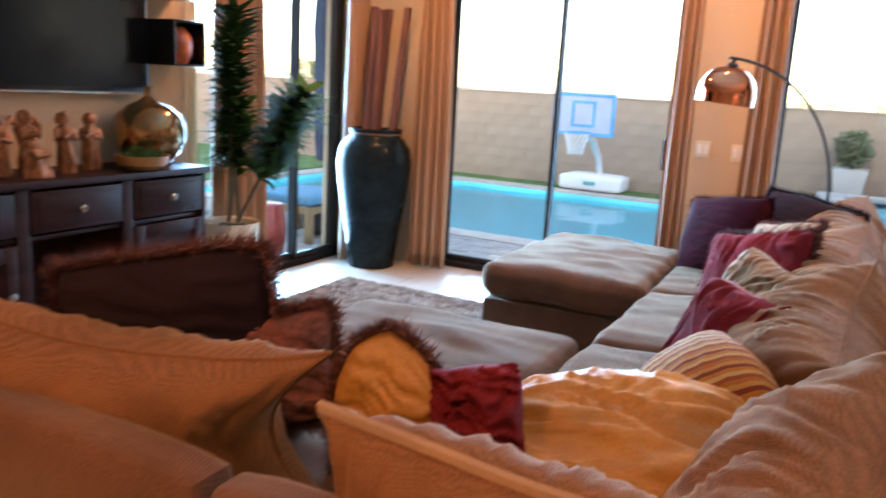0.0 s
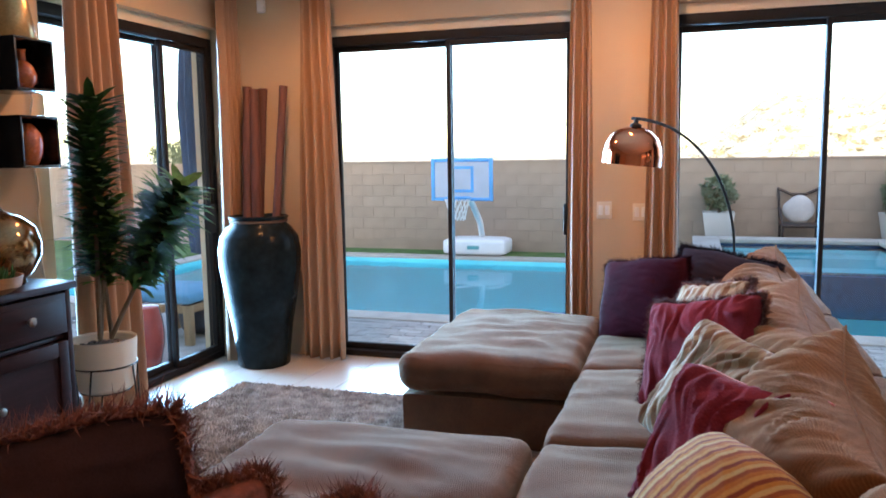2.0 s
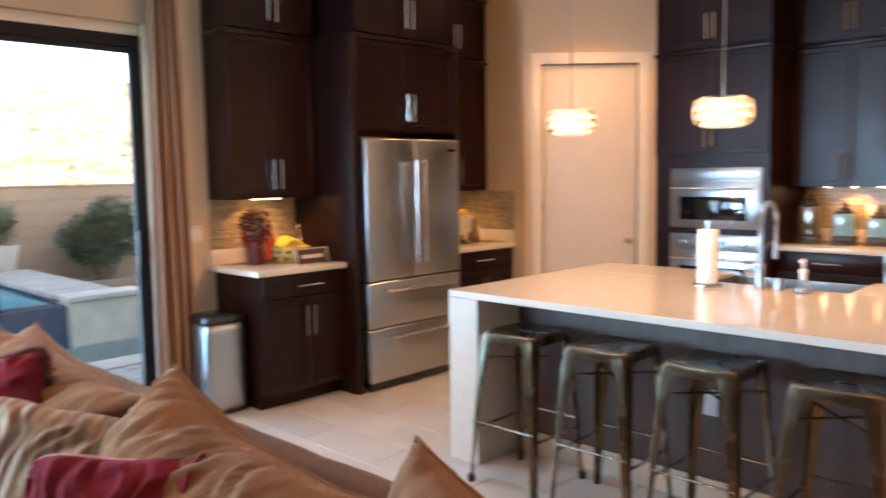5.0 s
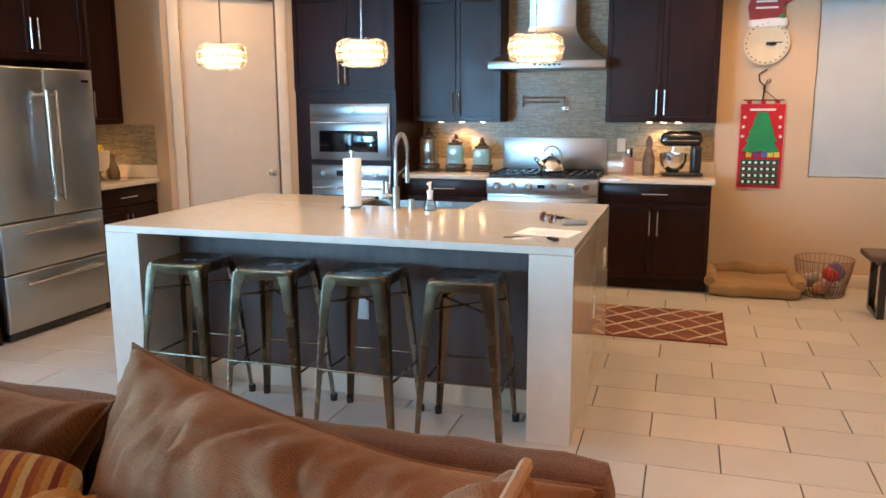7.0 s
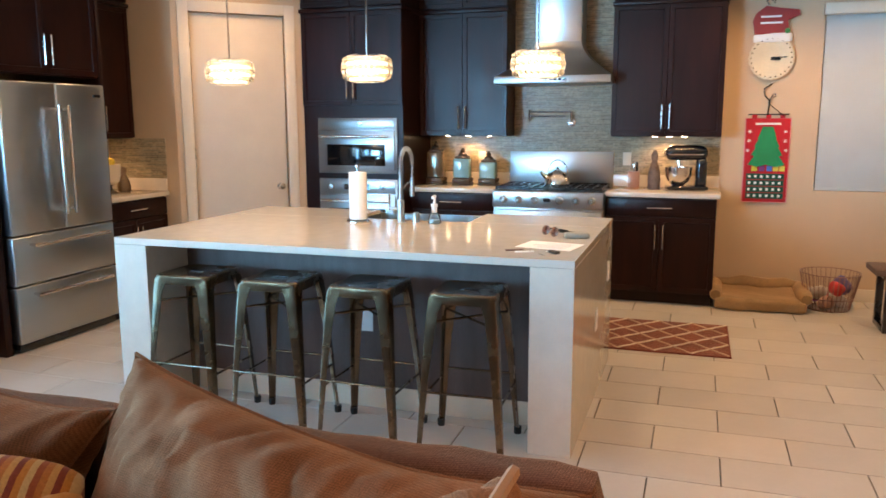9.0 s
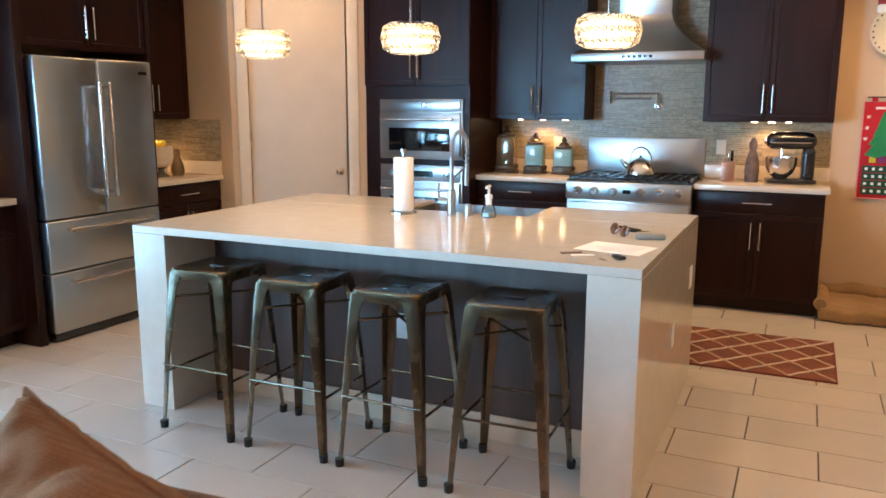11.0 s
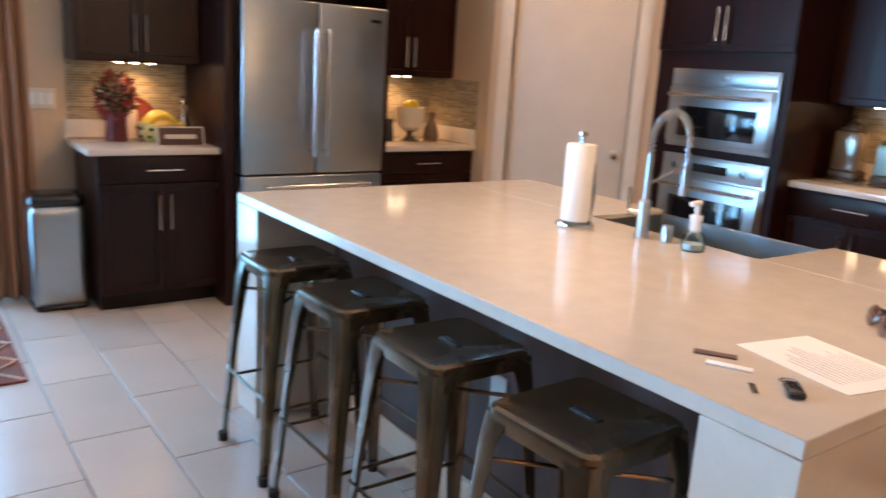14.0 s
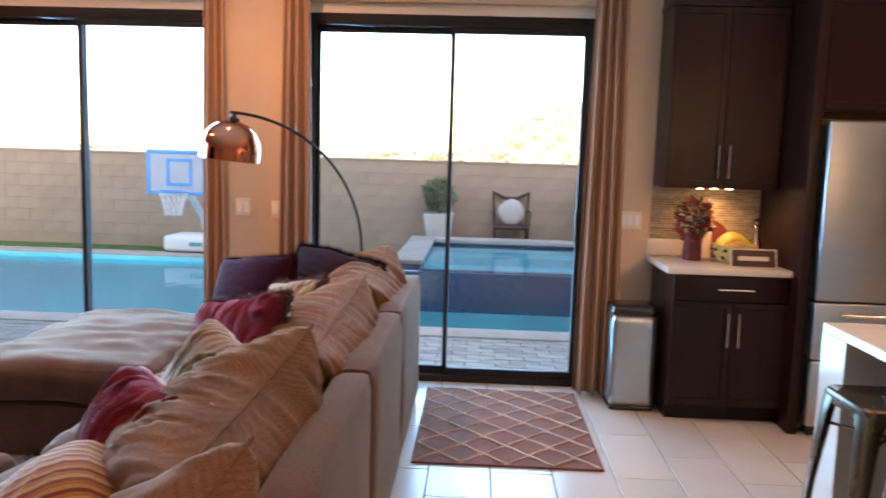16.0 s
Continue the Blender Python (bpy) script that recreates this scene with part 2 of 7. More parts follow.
def add_lathe(bm, prof, seg=32, at=(0, 0, 0), m=None, ribs=0, rib=0.0):
    """A turned form from (radius, height) pairs; ribs flute it."""
    rings, made = [], []
    for r, z in prof:
        if r < 1e-5:
            v = bm.verts.new((at[0], at[1], at[2] + z))
            rings.append([v])
        else:
            ring = []
            for i in range(seg):
                a = 2 * math.pi * i / seg
                k = r * (1 + (rib * math.cos(ribs * a) if ribs else 0))
                ring.append(bm.verts.new((at[0] + k * math.cos(a), at[1] + k * math.sin(a), at[2] + z)))
            rings.append(ring)
        made += rings[-1]
    for p, q in zip(rings, rings[1:]):
        for i in range(seg):
            j = (i + 1) % seg
            if len(p) == 1 and len(q) > 1:
                bm.faces.new((p[0], q[j], q[i]))
            elif len(q) == 1 and len(p) > 1:
                bm.faces.new((p[i], p[j], q[0]))
            elif len(p) > 1:
                bm.faces.new((p[i], p[j], q[j], q[i]))
    if m is not None:
        bmesh.ops.transform(bm, matrix=m, verts=made)
    return made


def add_tube(bm, pts, r, seg=8, cap=True):
    """A round bar along points; r is one radius or one for each point."""
    pts = [Vector(p) for p in pts]
    rs = r if isinstance(r, (list, tuple)) else [r] * len(pts)
    up, rings = None, []
    for i, p in enumerate(pts):
        d = (pts[min(i + 1, len(pts) - 1)] - pts[max(i - 1, 0)]).normalized()
        if up is None:
            up = d.orthogonal().normalized()
        up = (up - d * up.dot(d)).normalized()
        s = d.cross(up)
        rings.append([bm.verts.new(p + (up * math.cos(2 * math.pi * k / seg) + s * math.sin(2 * math.pi * k / seg)) * rs[i]) for k in range(seg)])
    for a, b in zip(rings, rings[1:]):
        for k in range(seg):
            bm.faces.new((a[k], a[(k + 1) % seg], b[(k + 1) % seg], b[k]))
    if cap:
        bm.faces.new(rings[0][::-1]), bm.faces.new(rings[-1])


def add_soft_box(bm, c, half, r, n=10, puff=0.02, wr=0.006, seed=0.0):
    """An upholstered block: rounded, crowned on top, softly creased."""
    tmp = bmesh.new()
    bmesh.ops.create_cube(tmp, size=2)
    bmesh.ops.subdivide_edges(tmp, edges=tmp.edges[:], cuts=n, use_grid_fill=True)
    h = Vector(half)
    for v in tmp.verts:
        u = v.co.copy()
        p = Vector([u[i] * h[i] for i in range(3)])
        inner = Vector([max(-(h[i] - r), min(h[i] - r, p[i])) for i in range(3)])
        d = p - inner
        if d.length > 1e-6:
            p = inner + d.normalized() * r
        if u.z > 0:
            p.z += puff * max(0, 1 - u.x ** 2) * max(0, 1 - u.y ** 2)
        q = Vector((p.x * 5 + seed, p.y * 5, p.z * 5 + seed * 2))
        p += d.normalized() * 0 if d.length < 1e-6 else d.normalized() * wr * noise.noise(q)
        p.z += wr * 1.5 * noise.noise(Vector((p.x * 3 + seed, p.y * 9, seed)))
        if u.z > 0.9:
            cr = 1 - abs(noise.noise(Vector((p.x * 1.6 + seed + 1.5 * noise.noise(Vector((p.x * 2, p.y * 2, seed))), p.y * 7.5 + p.x * 2.5, seed))))
            p.z += wr * 1.1 * cr ** 5 * max(0.0, noise.noise(Vector((p.x * 1.8, p.y * 1.8 + seed, 4.0))) + 0.25)
        v.co = p + Vector(c)
    me = bpy.data.meshes.new("tmp")
    tmp.to_mesh(me)
    bm.from_mesh(me)
    tmp.free()
    bpy.data.meshes.remove(me)


def finish(bm, name, material, smooth=True, angle=40):
    bmesh.ops.recalc_face_normals(bm, faces=bm.faces[:])
    me = bpy.data.meshes.new(name)
    bm.to_mesh(me)
    bm.free()
    for m in material if isinstance(material, (list, tuple)) else [material]:
        me.materials.append(m)
    if smooth:
        for p in me.polygons:
            p.use_smooth = True
        me.set_sharp_from_angle(angle=radians(angle))
    return me


def part(name, bm, material, parent, label="", m=None, angle=40):
    """ONE mesh under a thing or under a part."""
    ob = new(name, finish(bm, name, material, angle=angle))
    ob.parent = parent
    if m is not None:
        ob.matrix_local = m
    return tagged(ob, label)


def sheet_part(name, corners, material, parent, label=""):
    """One sheet of glass or water, facing its first side."""
    me = bpy.data.meshes.new(name)
    me.from_pydata([Vector(c) for c in corners], [], [(0, 1, 2, 3)])
    me.materials.append(material)
    ob = new(name, me)
    ob.parent = parent
    return tagged(ob, label)


def mesh_thing(name, bm, material, label, category, group="", kind="", m=None, angle=40):
    ob = new(name, finish(bm, name, material, angle=angle))
    if m is not None:
        ob.matrix_world = m
    return tagged(ob, label, category, group, kind)


def thing(name, label, category, m=None, group="", kind=""):
    ob = new(name)
    ob.empty_display_size = 0.1
    if m is not None:
        ob.matrix_world = m
    return tagged(ob, label, category, group, kind)


def boxes(*bs, bev=0.0, seg=2):
    bm = bmesh.new()
    for a, b in bs:
        add_box(bm, a, b, bev, seg)
    return bm


def lathed(prof, seg=32, at=(0, 0, 0), **k):
    bm = bmesh.new()
    add_lathe(bm, prof, seg, at, **k)
    return bm


def tubes(*ps, seg=8):
    bm = bmesh.new()
    for pts, r in ps:
        add_tube(bm, pts, r, seg)
    return bm


def structure(name, bm, material, label, category):
    return mesh_thing(name, bm, material, label, category, kind="structure")


def leaf_ball(bm, c, rad, n, seed, size=0.05):
    r = random.Random(seed)
    for k in range(n):
        d = Vector((r.gauss(0, 1), r.gauss(0, 1), r.gauss(0, 0.8))).normalized()
        p = Vector(c) + Vector((d.x * rad[0], d.y * rad[1], d.z * rad[2])) * r.uniform(0.35, 1.0) ** 0.6 * (1 + 0.3 * noise.noise(d * 2 + Vector((seed, 0, 0))))
        t = (d + Vector((r.uniform(-1, 1), r.uniform(-1, 1), r.uniform(-0.6, 1)))).normalized()
        s = t.orthogonal().normalized() * size * 0.35
        v = [bm.verts.new(q) for q in (p - s, p + s, p + t * size)]
        bm.faces.new(v)


# ---- the shell ----
NY, CEIL, G_LOW = 6.2, 3.05, -0.3
structure("floor_base", boxes(((-4.0, -3.2, -0.2), (6.3, 6.45, -0.012))), M_GROUT, "dark grout bed under the floor tiles", "floor")
structure("ceiling", boxes(((-4.0, -3.2, CEIL), (6.3, 6.5, CEIL + 0.25))), M_CEIL, "plain painted flat ceiling", "ceiling")
# unseen roof block, its height set so its shadow covers the yard
structure("roof", boxes(((-4.4, -3.6, CEIL + 0.25), (6.7, 6.95, CEIL + 1.1))), M_WALL, "unseen flat roof block over the house, tall enough to shade the yard", "roof")
A0, A1, B0, B1 = -2.88, -0.985, -0.385, 1.505
structure("wall_north", boxes(((-3.9, NY, 0), (A0, 6.45, 2.51)), ((A1, NY, 0), (B0, 6.45, 2.51)), ((B1, NY, 0), (6.25, 6.45, 2.51)), ((-3.9, NY, 2.51), (6.25, 6.45, CEIL))), M_WALL, "warm beige painted wall with two sliding doors", "wall")
W0, W1 = 4.3, 6.03
structure("wall_west", boxes(((-3.9, 3.96, 0), (-3.65, W0, 2.51)), ((-3.9, W1, 0), (-3.65, NY, 2.51)), ((-3.9, 3.96, 2.51), (-3.65, NY, CEIL))), M_WALL, "beige painted wall with a sliding door", "wall")
structure("wall_television", boxes(((-3.9, -3.0, 0), (-3.4, 3.96, CEIL))), M_WALL, "beige painted wall that carries the television", "wall")
EW0, EW1 = -1.05, 0.32
structure("wall_east", boxes(((6.0, -3.0, 0), (6.25, EW0, CEIL)), ((6.0, EW1, 0), (6.25, NY, CEIL)), ((6.0, EW0, 0), (6.25, EW1, 0.93)), ((6.0, EW0, 2.4), (6.25, EW1, CEIL))), M_WALL, "beige painted kitchen wall with a shaded window", "wall")
structure("wall_south", boxes(((-3.9, -3.2, 0), (6.25, -3.0, CEIL))), M_WALL, "plain beige painted wall closing the room", "wall")
bm = bmesh.new()
add_box(bm, (4.47, 5.48, 0), (4.6, NY, CEIL))
DG = Matrix.Translation((4.47, 5.48, 0)) @ Matrix.Rotation(radians(-45), 4, "Z")
DL = 1.13
structure("wall_pantry_return", bm, M_WALL, "beige side wall of the corner pantry", "wall")
for k, (a, b) in enumerate((((0, 0, 0), (0.13, 0.12, CEIL)), ((0.97, 0, 0), (DL, 0.12, CEIL)), ((0.13, 0, 2.44), (0.97, 0.12, CEIL)))):
    bm = bmesh.new()
    add_box(bm, a, b, m=DG)
    structure("wall_pantry_%d" % (k + 1), bm, M_WALL, "beige angled wall of the corner pantry", "wall")
structure("wall_pantry_end", boxes(((5.27, 4.70, 0), (6.0, 4.8, CEIL))), M_WALL, "beige end wall of the corner pantry", "wall")
# unseen blocks added either side of the house to keep the yard in shade
structure("shade_block_west", boxes(((-24, -9, G_LOW), (-4.45, 2.4, 4.15))), M_WALL, "unseen stucco block added to shade the yard", "house")
structure("shade_block_east", boxes(((6.75, -9, G_LOW), (24, 6.3, 4.15))), M_WALL, "unseen stucco block added to shade the yard", "house")
structure("baseboard", boxes(((5.985, -3.0, 0), (5.999, 1.05, 0.11)), bev=0.004), M_TRIM, "cream painted baseboard along the kitchen wall", "baseboard")

# pantry door
d = thing("door_1", "plain cream pantry door, closed, in the angled wall", "door", DG, kind="structure")
bm = boxes(((0.15, 0.03, 0.01), (0.955, 0.07, 2.434)), bev=0.003)
part("door_leaf", bm, M_DOOR, d)
part("casing", boxes(((0.05, -0.018, 0), (0.14, 0.0, 2.53)), ((0.96, -0.018, 0), (1.05, 0.0, 2.53)), ((0.14, -0.018, 2.44), (0.96, 0.0, 2.53)), bev=0.004), M_TRIM, d)
kb = bmesh.new()
add_lathe(kb, [(0.0, 0.0), (0.03, 0.0), (0.03, 0.008), (0.011, 0.012), (0.011, 0.04), (0.026, 0.05), (0.03, 0.062), (0.022, 0.075), (0, 0.078)], 20, m=Matrix.Translation((0.885, 0.03, 0.94)) @ Matrix.Rotation(radians(90), 4, "X"))
part("door_knob", kb, M_CHROME, d, "satin nickel round knob")
hg = bmesh.new()
for z in (0.25, 1.2, 2.15):
    add_box(hg, (0.143, 0.022, z), (0.153, 0.032, z + 0.1), 0.002)
part("hinge", hg, M_CHROME, d)


def sliding_door(name, label, width, m, split, panes=True):
    """Two-leaf patio door: local x along the wall, y outwards."""
    s = thing(name, label, "sliding door", m, kind="structure")
    part("outer_frame", boxes(((0, 0, 0), (0.05, 0.1, 2.44)), ((width - 0.05, 0, 0), (width, 0.1, 2.44)), ((0.05, 0, 2.37), (width - 0.05, 0.1, 2.44)), ((0.05, 0, 0), (width - 0.05, 0.1, 0.045)), bev=0.003), M_BRONZE, s)
    for x0, x1, y in ((0.045, split + 0.015, 0.055), (split - 0.015, width - 0.045, 0.012)):
        leaf = part("leaf", boxes(((x0, y, 0.047), (x0 + 0.03, y + 0.036, 2.368)), ((x1 - 0.03, y, 0.047), (x1, y + 0.036, 2.368)), ((x0 + 0.03, y, 0.047), (x1 - 0.03, y + 0.036, 0.095)), ((x0 + 0.03, y, 2.33), (x1 - 0.03, y + 0.036, 2.368)), bev=0.003), M_BRONZE, s)
        g = sheet_part("pane", ((x0 + 0.026, y + 0.017, 0.094), (x1 - 0.026, y + 0.017, 0.094), (x1 - 0.026, y + 0.017, 2.33), (x0 + 0.026, y + 0.017, 2.33)), M_GLASS, leaf)
        g.visible_shadow = False
    part("handle", boxes(((width - 0.085, -0.03, 0.98), (width - 0.06, 0.012, 1.2)), bev=0.006), M_BRONZE, s)
    part("header_trim", boxes(((0, 0.0, 2.442), (width, 0.1, 2.508))), M_TRIM, s, "cream header strip over the frame")
    return s


sliding_door("window_1", "dark bronze sliding glass door onto the pool", A1 - A0 - 0.01, pose(A0 + 0.005, 6.26, 0), (A1 - A0) / 2 + 0.01)
sliding_door("window_2", "dark bronze sliding glass door onto the spa", B1 - B0 - 0.01, pose(B0 + 0.005, 6.26, 0), (B1 - B0) / 2 + 0.01)
sliding_door("window_3", "dark bronze sliding glass door onto the side yard", W1 - W0 - 0.01, pose(-3.72, W0 + 0.005, 0, 0, 0, 90), 1.15)

# kitchen window with a lowered roller shade
w = thing("window_4", "kitchen window behind a lowered pale grey roller shade", "window", kind="structure")
part("window_frame", boxes(((6.06, EW0, 0.93), (6.12, EW0 + 0.05, 2.4)), ((6.06, EW1 - 0.05, 0.93), (6.12, EW1, 2.4)), ((6.06, EW0 + 0.05, 0.93), (6.12, EW1 - 0.05, 0.98)), ((6.06, EW0 + 0.05, 2.35), (6.12, EW1 - 0.05, 2.4)), bev=0.003), M_TRIM, w)
gp = part("pane", boxes(((6.085, EW0 + 0.05, 0.98), (6.09, EW1 - 0.05, 2.35))), M_GLASS, w)
gp.visible_shadow = False
M_SHADE = mat("shade_cloth", (0.5, 0.52, 0.5), 0.9, var=0.04, bump=0.2, bscale=300)
part("roller_shade", boxes(((6.012, EW0 + 0.01, 0.95), (6.016, EW1 - 0.01, 2.36)), ((6.008, EW0 + 0.01, 0.935), (6.02, EW1 - 0.01, 0.955)), bev=0.001), M_SHADE, w, "pale grey lowered cloth shade")
part("valance", boxes(((5.93, EW0 - 0.02, 2.36), (5.998, EW1 + 0.02, 2.45)), bev=0.012), M_TRIM, w, "cream boxed shade valance")

# ---- outdoors ----
G = -0.1
M_SAND = mat("desert_ground", (0.33, 0.26, 0.19), 0.95, var=0.25, scale=0.3, bump=0.3, bscale=5)
M_TURF = mat("turf", (0.09, 0.19, 0.04), 0.95, var=0.35, scale=6, bump=0.5, bscale=200)
M_PLASTER = mat("pool_plaster", (0.13, 0.84, 0.9), 0.7, var=0.12, scale=1.2, bump=0.05)
M_SPATILE = mat("spa_glass_tile", (0.03, 0.08, 0.17), 0.12, var=0.4, scale=20, bump=0.05, coat=0.5, rand=0.15)
M_WATER = glass_mat("pool_water", (0.92, 0.99, 1.0), 0.02, bump=0.15, bscale=2.5, ior=1.33)
M_COPING = mat("coping_stone", (0.45, 0.4, 0.34), 0.8, var=0.15, bump=0.2, rand=0.1)
M_PAVER = mat("paver_stone", (0.4, 0.37, 0.34), 0.85, var=0.2, scale=8, bump=0.3, bscale=60, rand=0.2)
M_BLOCK = mat("block_wall", (0.36, 0.27, 0.2), 0.95, var=0.12, scale=3, bump=0.3, bscale=40, rand=0.05)
M_STUCCO = mat("pale_stone", (0.6, 0.55, 0.48), 0.8, var=0.15, bump=0.25, bscale=50)
P0, P1, PY0, PY1 = -8.0, 3.6, 8.42, 12.75
ground = boxes(((-900, -900, -1.0), (900, -4.0, G - 0.03)), ((-900, 14.0, -1.0), (900, 1200, G - 0.03)), ((-900, -4.0, -1.0), (-4.4, PY0 - 0.35, G - 0.03)), ((6.7, -4.0, -1.0), (900, 14.0, G - 0.03)), ((-4.4, 6.45, -1.0), (6.7, PY0 - 0.35, G - 0.03)), ((-900, PY1 + 0.35, -1.0), (6.7, 14.0, G - 0.03)), ((-900, PY0 - 0.35, -1.0), (P0 - 0.35, PY1 + 0.35, G - 0.03)), ((P1 + 0.35, PY0 - 0.35, -1.0), (6.7, PY1 + 0.35, G - 0.03)))
structure("ground", ground, M_SAND, "dry tan desert ground reaching the horizon", "ground")
structure("lawn", boxes(((-14, PY1 + 0.33, G - 0.03), (-0.4, 13.6, G + 0.02)), ((-14, PY0, G - 0.03), (P0 - 0.36, PY1 + 0.33, G + 0.02))), M_TURF, "strip of green artificial turf behind the pool", "lawn")
pool = thing("swimming_pool", "long rectangular swimming pool with blue water", "pool", kind="structure")
part("basin", boxes(((P0 - 0.1, PY0 - 0.1, -1.5), (P0, PY1 + 0.1, G - 0.03)), ((P1, PY0 - 0.1, -1.5), (P1 + 0.1, PY1 + 0.1, G - 0.03)), ((P0, PY0 - 0.1, -1.5), (P1, PY0, G - 0.03)), ((P0, PY1, -1.5), (P1, PY1 + 0.1, G - 0.03)), ((P0, PY0, -1.5), (P1, PY1, -1.35))), M_PLASTER, pool)
wtr = sheet_part("water", ((P0, PY0, -0.2), (P1, PY0, -0.2), (P1, PY1, -0.2), (P0, PY1, -0.2)), M_WATER, pool)
wtr.visible_shadow = False
cop = boxes(((P0 - 0.35, PY0 - 0.35, G - 0.04), (P1 + 0.35, PY0, G)), ((P0 - 0.35, PY1, G - 0.04), (P1 + 0.35, PY1 + 0.33, G + 0.01)), ((P0 - 0.35, PY0, G - 0.04), (P0, PY1, G)), ((P1, PY0, G - 0.04), (P1 + 0.35, PY1, G)), bev=0.01)
part("coping", cop, M_COPING, pool, "tan stone coping round the edge")
spa = thing("spa", "raised square spa with dark blue tiled front and still water", "spa", kind="structure")
SX0, SX1, SY0, SY1 = -0.17, 2.5, 9.7, 12.7
part("front_wall", boxes(((SX0, SY0, -1.4), (SX1 - 0.3, SY0 + 0.25, 0.24)), bev=0.01), M_SPATILE, spa, "dark blue tiled spillway wall")
part("wall_below_water", boxes(((SX0 - 0.01, SY0 - 0.012, -1.34), (SX1 - 0.29, SY0 - 0.001, -0.215))), M_PLASTER, spa)
part("side_wall", boxes(((SX0, SY0 + 0.25, -1.4), (SX0 + 0.3, SY1, 0.27)), ((SX1 - 0.3, SY0 + 0.25, -1.4), (SX1, SY1, 0.27)), ((SX0 + 0.3, SY1 - 0.3, -1.4), (SX1 - 0.3, SY1, 0.27)), bev=0.01), M_SPATILE, spa)
part("rim", boxes(((SX0 - 0.03, SY0 + 0.3, 0.272), (SX0 + 0.33, SY1 + 0.03, 0.33)), ((SX1 - 0.33, SY0 + 0.3, 0.272), (SX1 + 0.33, SY1 + 0.03, 0.33)), ((SX0 + 0.33, SY1 - 0.33, 0.272), (SX1 - 0.33, SY1 + 0.03, 0.33)), bev=0.015), M_COPING, spa, "pale stone rim")
part("pillar", boxes(((SX1 - 0.29, SY0 - 0.05, -1.3), (SX1 + 0.5, SY0 + 1.2, 0.27)), ((SX1 - 0.31, SY0 - 0.08, 0.272), (SX1 + 0.53, SY0 + 0.28, 0.33)), bev=0.015), M_STUCCO, spa, "pale stone pillar beside the spillway")
part("basin", boxes(((SX0 + 0.3, SY0 + 0.25, -0.6), (SX1 - 0.3, SY1 - 0.3, 0.02)), ((SX0 + 0.301, SY1 - 0.8, 0.0), (SX1 - 0.301, SY1 - 0.32, 0.14)), ((SX0 + 0.3, SY1 - 0.32, -0.25), (SX1 - 0.3, SY1 - 0.301, 0.2)), ((SX0 + 0.301, SY0 + 0.25, -0.25), (SX0 + 0.32, SY1 - 0.33, 0.2)), ((SX1 - 0.32, SY0 + 0.25, -0.25), (SX1 - 0.301, SY1 - 0.33, 0.2))), M_PLASTER, spa, "pale blue spa basin with a bench")
sw = sheet_part("water", ((SX0 + 0.3, SY0 + 0.02, 0.247), (SX1 - 0.3, SY0 + 0.02, 0.247), (SX1 - 0.3, SY1 - 0.3, 0.247), (SX0 + 0.3, SY1 - 0.3, 0.247)), M_WATER, spa)
sw.visible_shadow = False

# hills beyond the wall
M_HILL = mat("dry_hillside", (0.8, 0.68, 0.46), 0.95, var=0.32, scale=0.25, bump=0.3, bscale=0.9)
bm = bmesh.new()
NX, NYY = 90, 40
grid = []
for j in range(NYY):
    row = []
    for i in range(NX):
        b = radians(-50 + 110 * i / (NX - 1))
        dist = 90 + 260 * j / (NYY - 1)
        bd = math.degrees(b)
        rise = 0.3 + 4.3 / (1 + math.exp(-(bd - 2.6) / 1.1)) - 1.4 * math.exp(-((bd - 10.3) / 1.6) ** 2) + 2.1 / (1 + math.exp(-(bd - 16) / 2.6)) + 4.0 / (1 + math.exp(-(bd - 34) / 5.0))
        prof = math.sin(math.pi * min(1, j / (NYY - 1) * 1.25) * 0.5)
        x, y = dist * math.sin(b), dist * math.cos(b)
        nz = noise.fractal(Vector((x * 0.045, y * 0.045, 1.0)), 0.8, 2.0, 6)
        z = dist * math.tan(radians(rise)) * prof * 0.93 + nz * 3.5 * prof - 1.5
        row.append(bm.verts.new((x, y, z)))
    grid.append(row)
for j in range(NYY - 1):
    for i in range(NX - 1):
        bm.faces.new((grid[j][i], grid[j][i + 1], grid[j + 1][i + 1], grid[j + 1][i]))
scrub = bmesh.new()
rnd = random.Random(21)
for k in range(1500):
    j, i = rnd.randrange(2, NYY - 6), rnd.randrange(34, NX)
    p = grid[j][i].co + Vector((rnd.uniform(-2, 2), 0, 0))
    size = rnd.uniform(0.5, 1.3)
    for q in range(9):
        d = Vector((rnd.gauss(0, 1), rnd.gauss(0, 1), abs(rnd.gauss(0, 0.6)))) * size * 0.6
        a = Vector((rnd.uniform(-1, 1), rnd.uniform(-1, 1), rnd.uniform(0, 1))) * size * 0.7
        b = Vector((rnd.uniform(-1, 1), rnd.uniform(-1, 1), rnd.uniform(0, 1))) * size * 0.7
        scrub.faces.new([scrub.verts.new(p + d + o) for o in (Vector((0, 0, 0)), a, b)])
mesh_thing("desert_scrub", scrub, mat("scrub_leaf", (0.4, 0.34, 0.19), 0.8, var=0.3, scale=0.3), "scattered olive desert shrubs on the hillside", "shrubs", kind="stuff", angle=180)
mesh_thing("hillside", bm, M_HILL, "sunlit golden desert hillside behind the yard", "hill", kind="structure")

# ---- kitchen cabinets ----


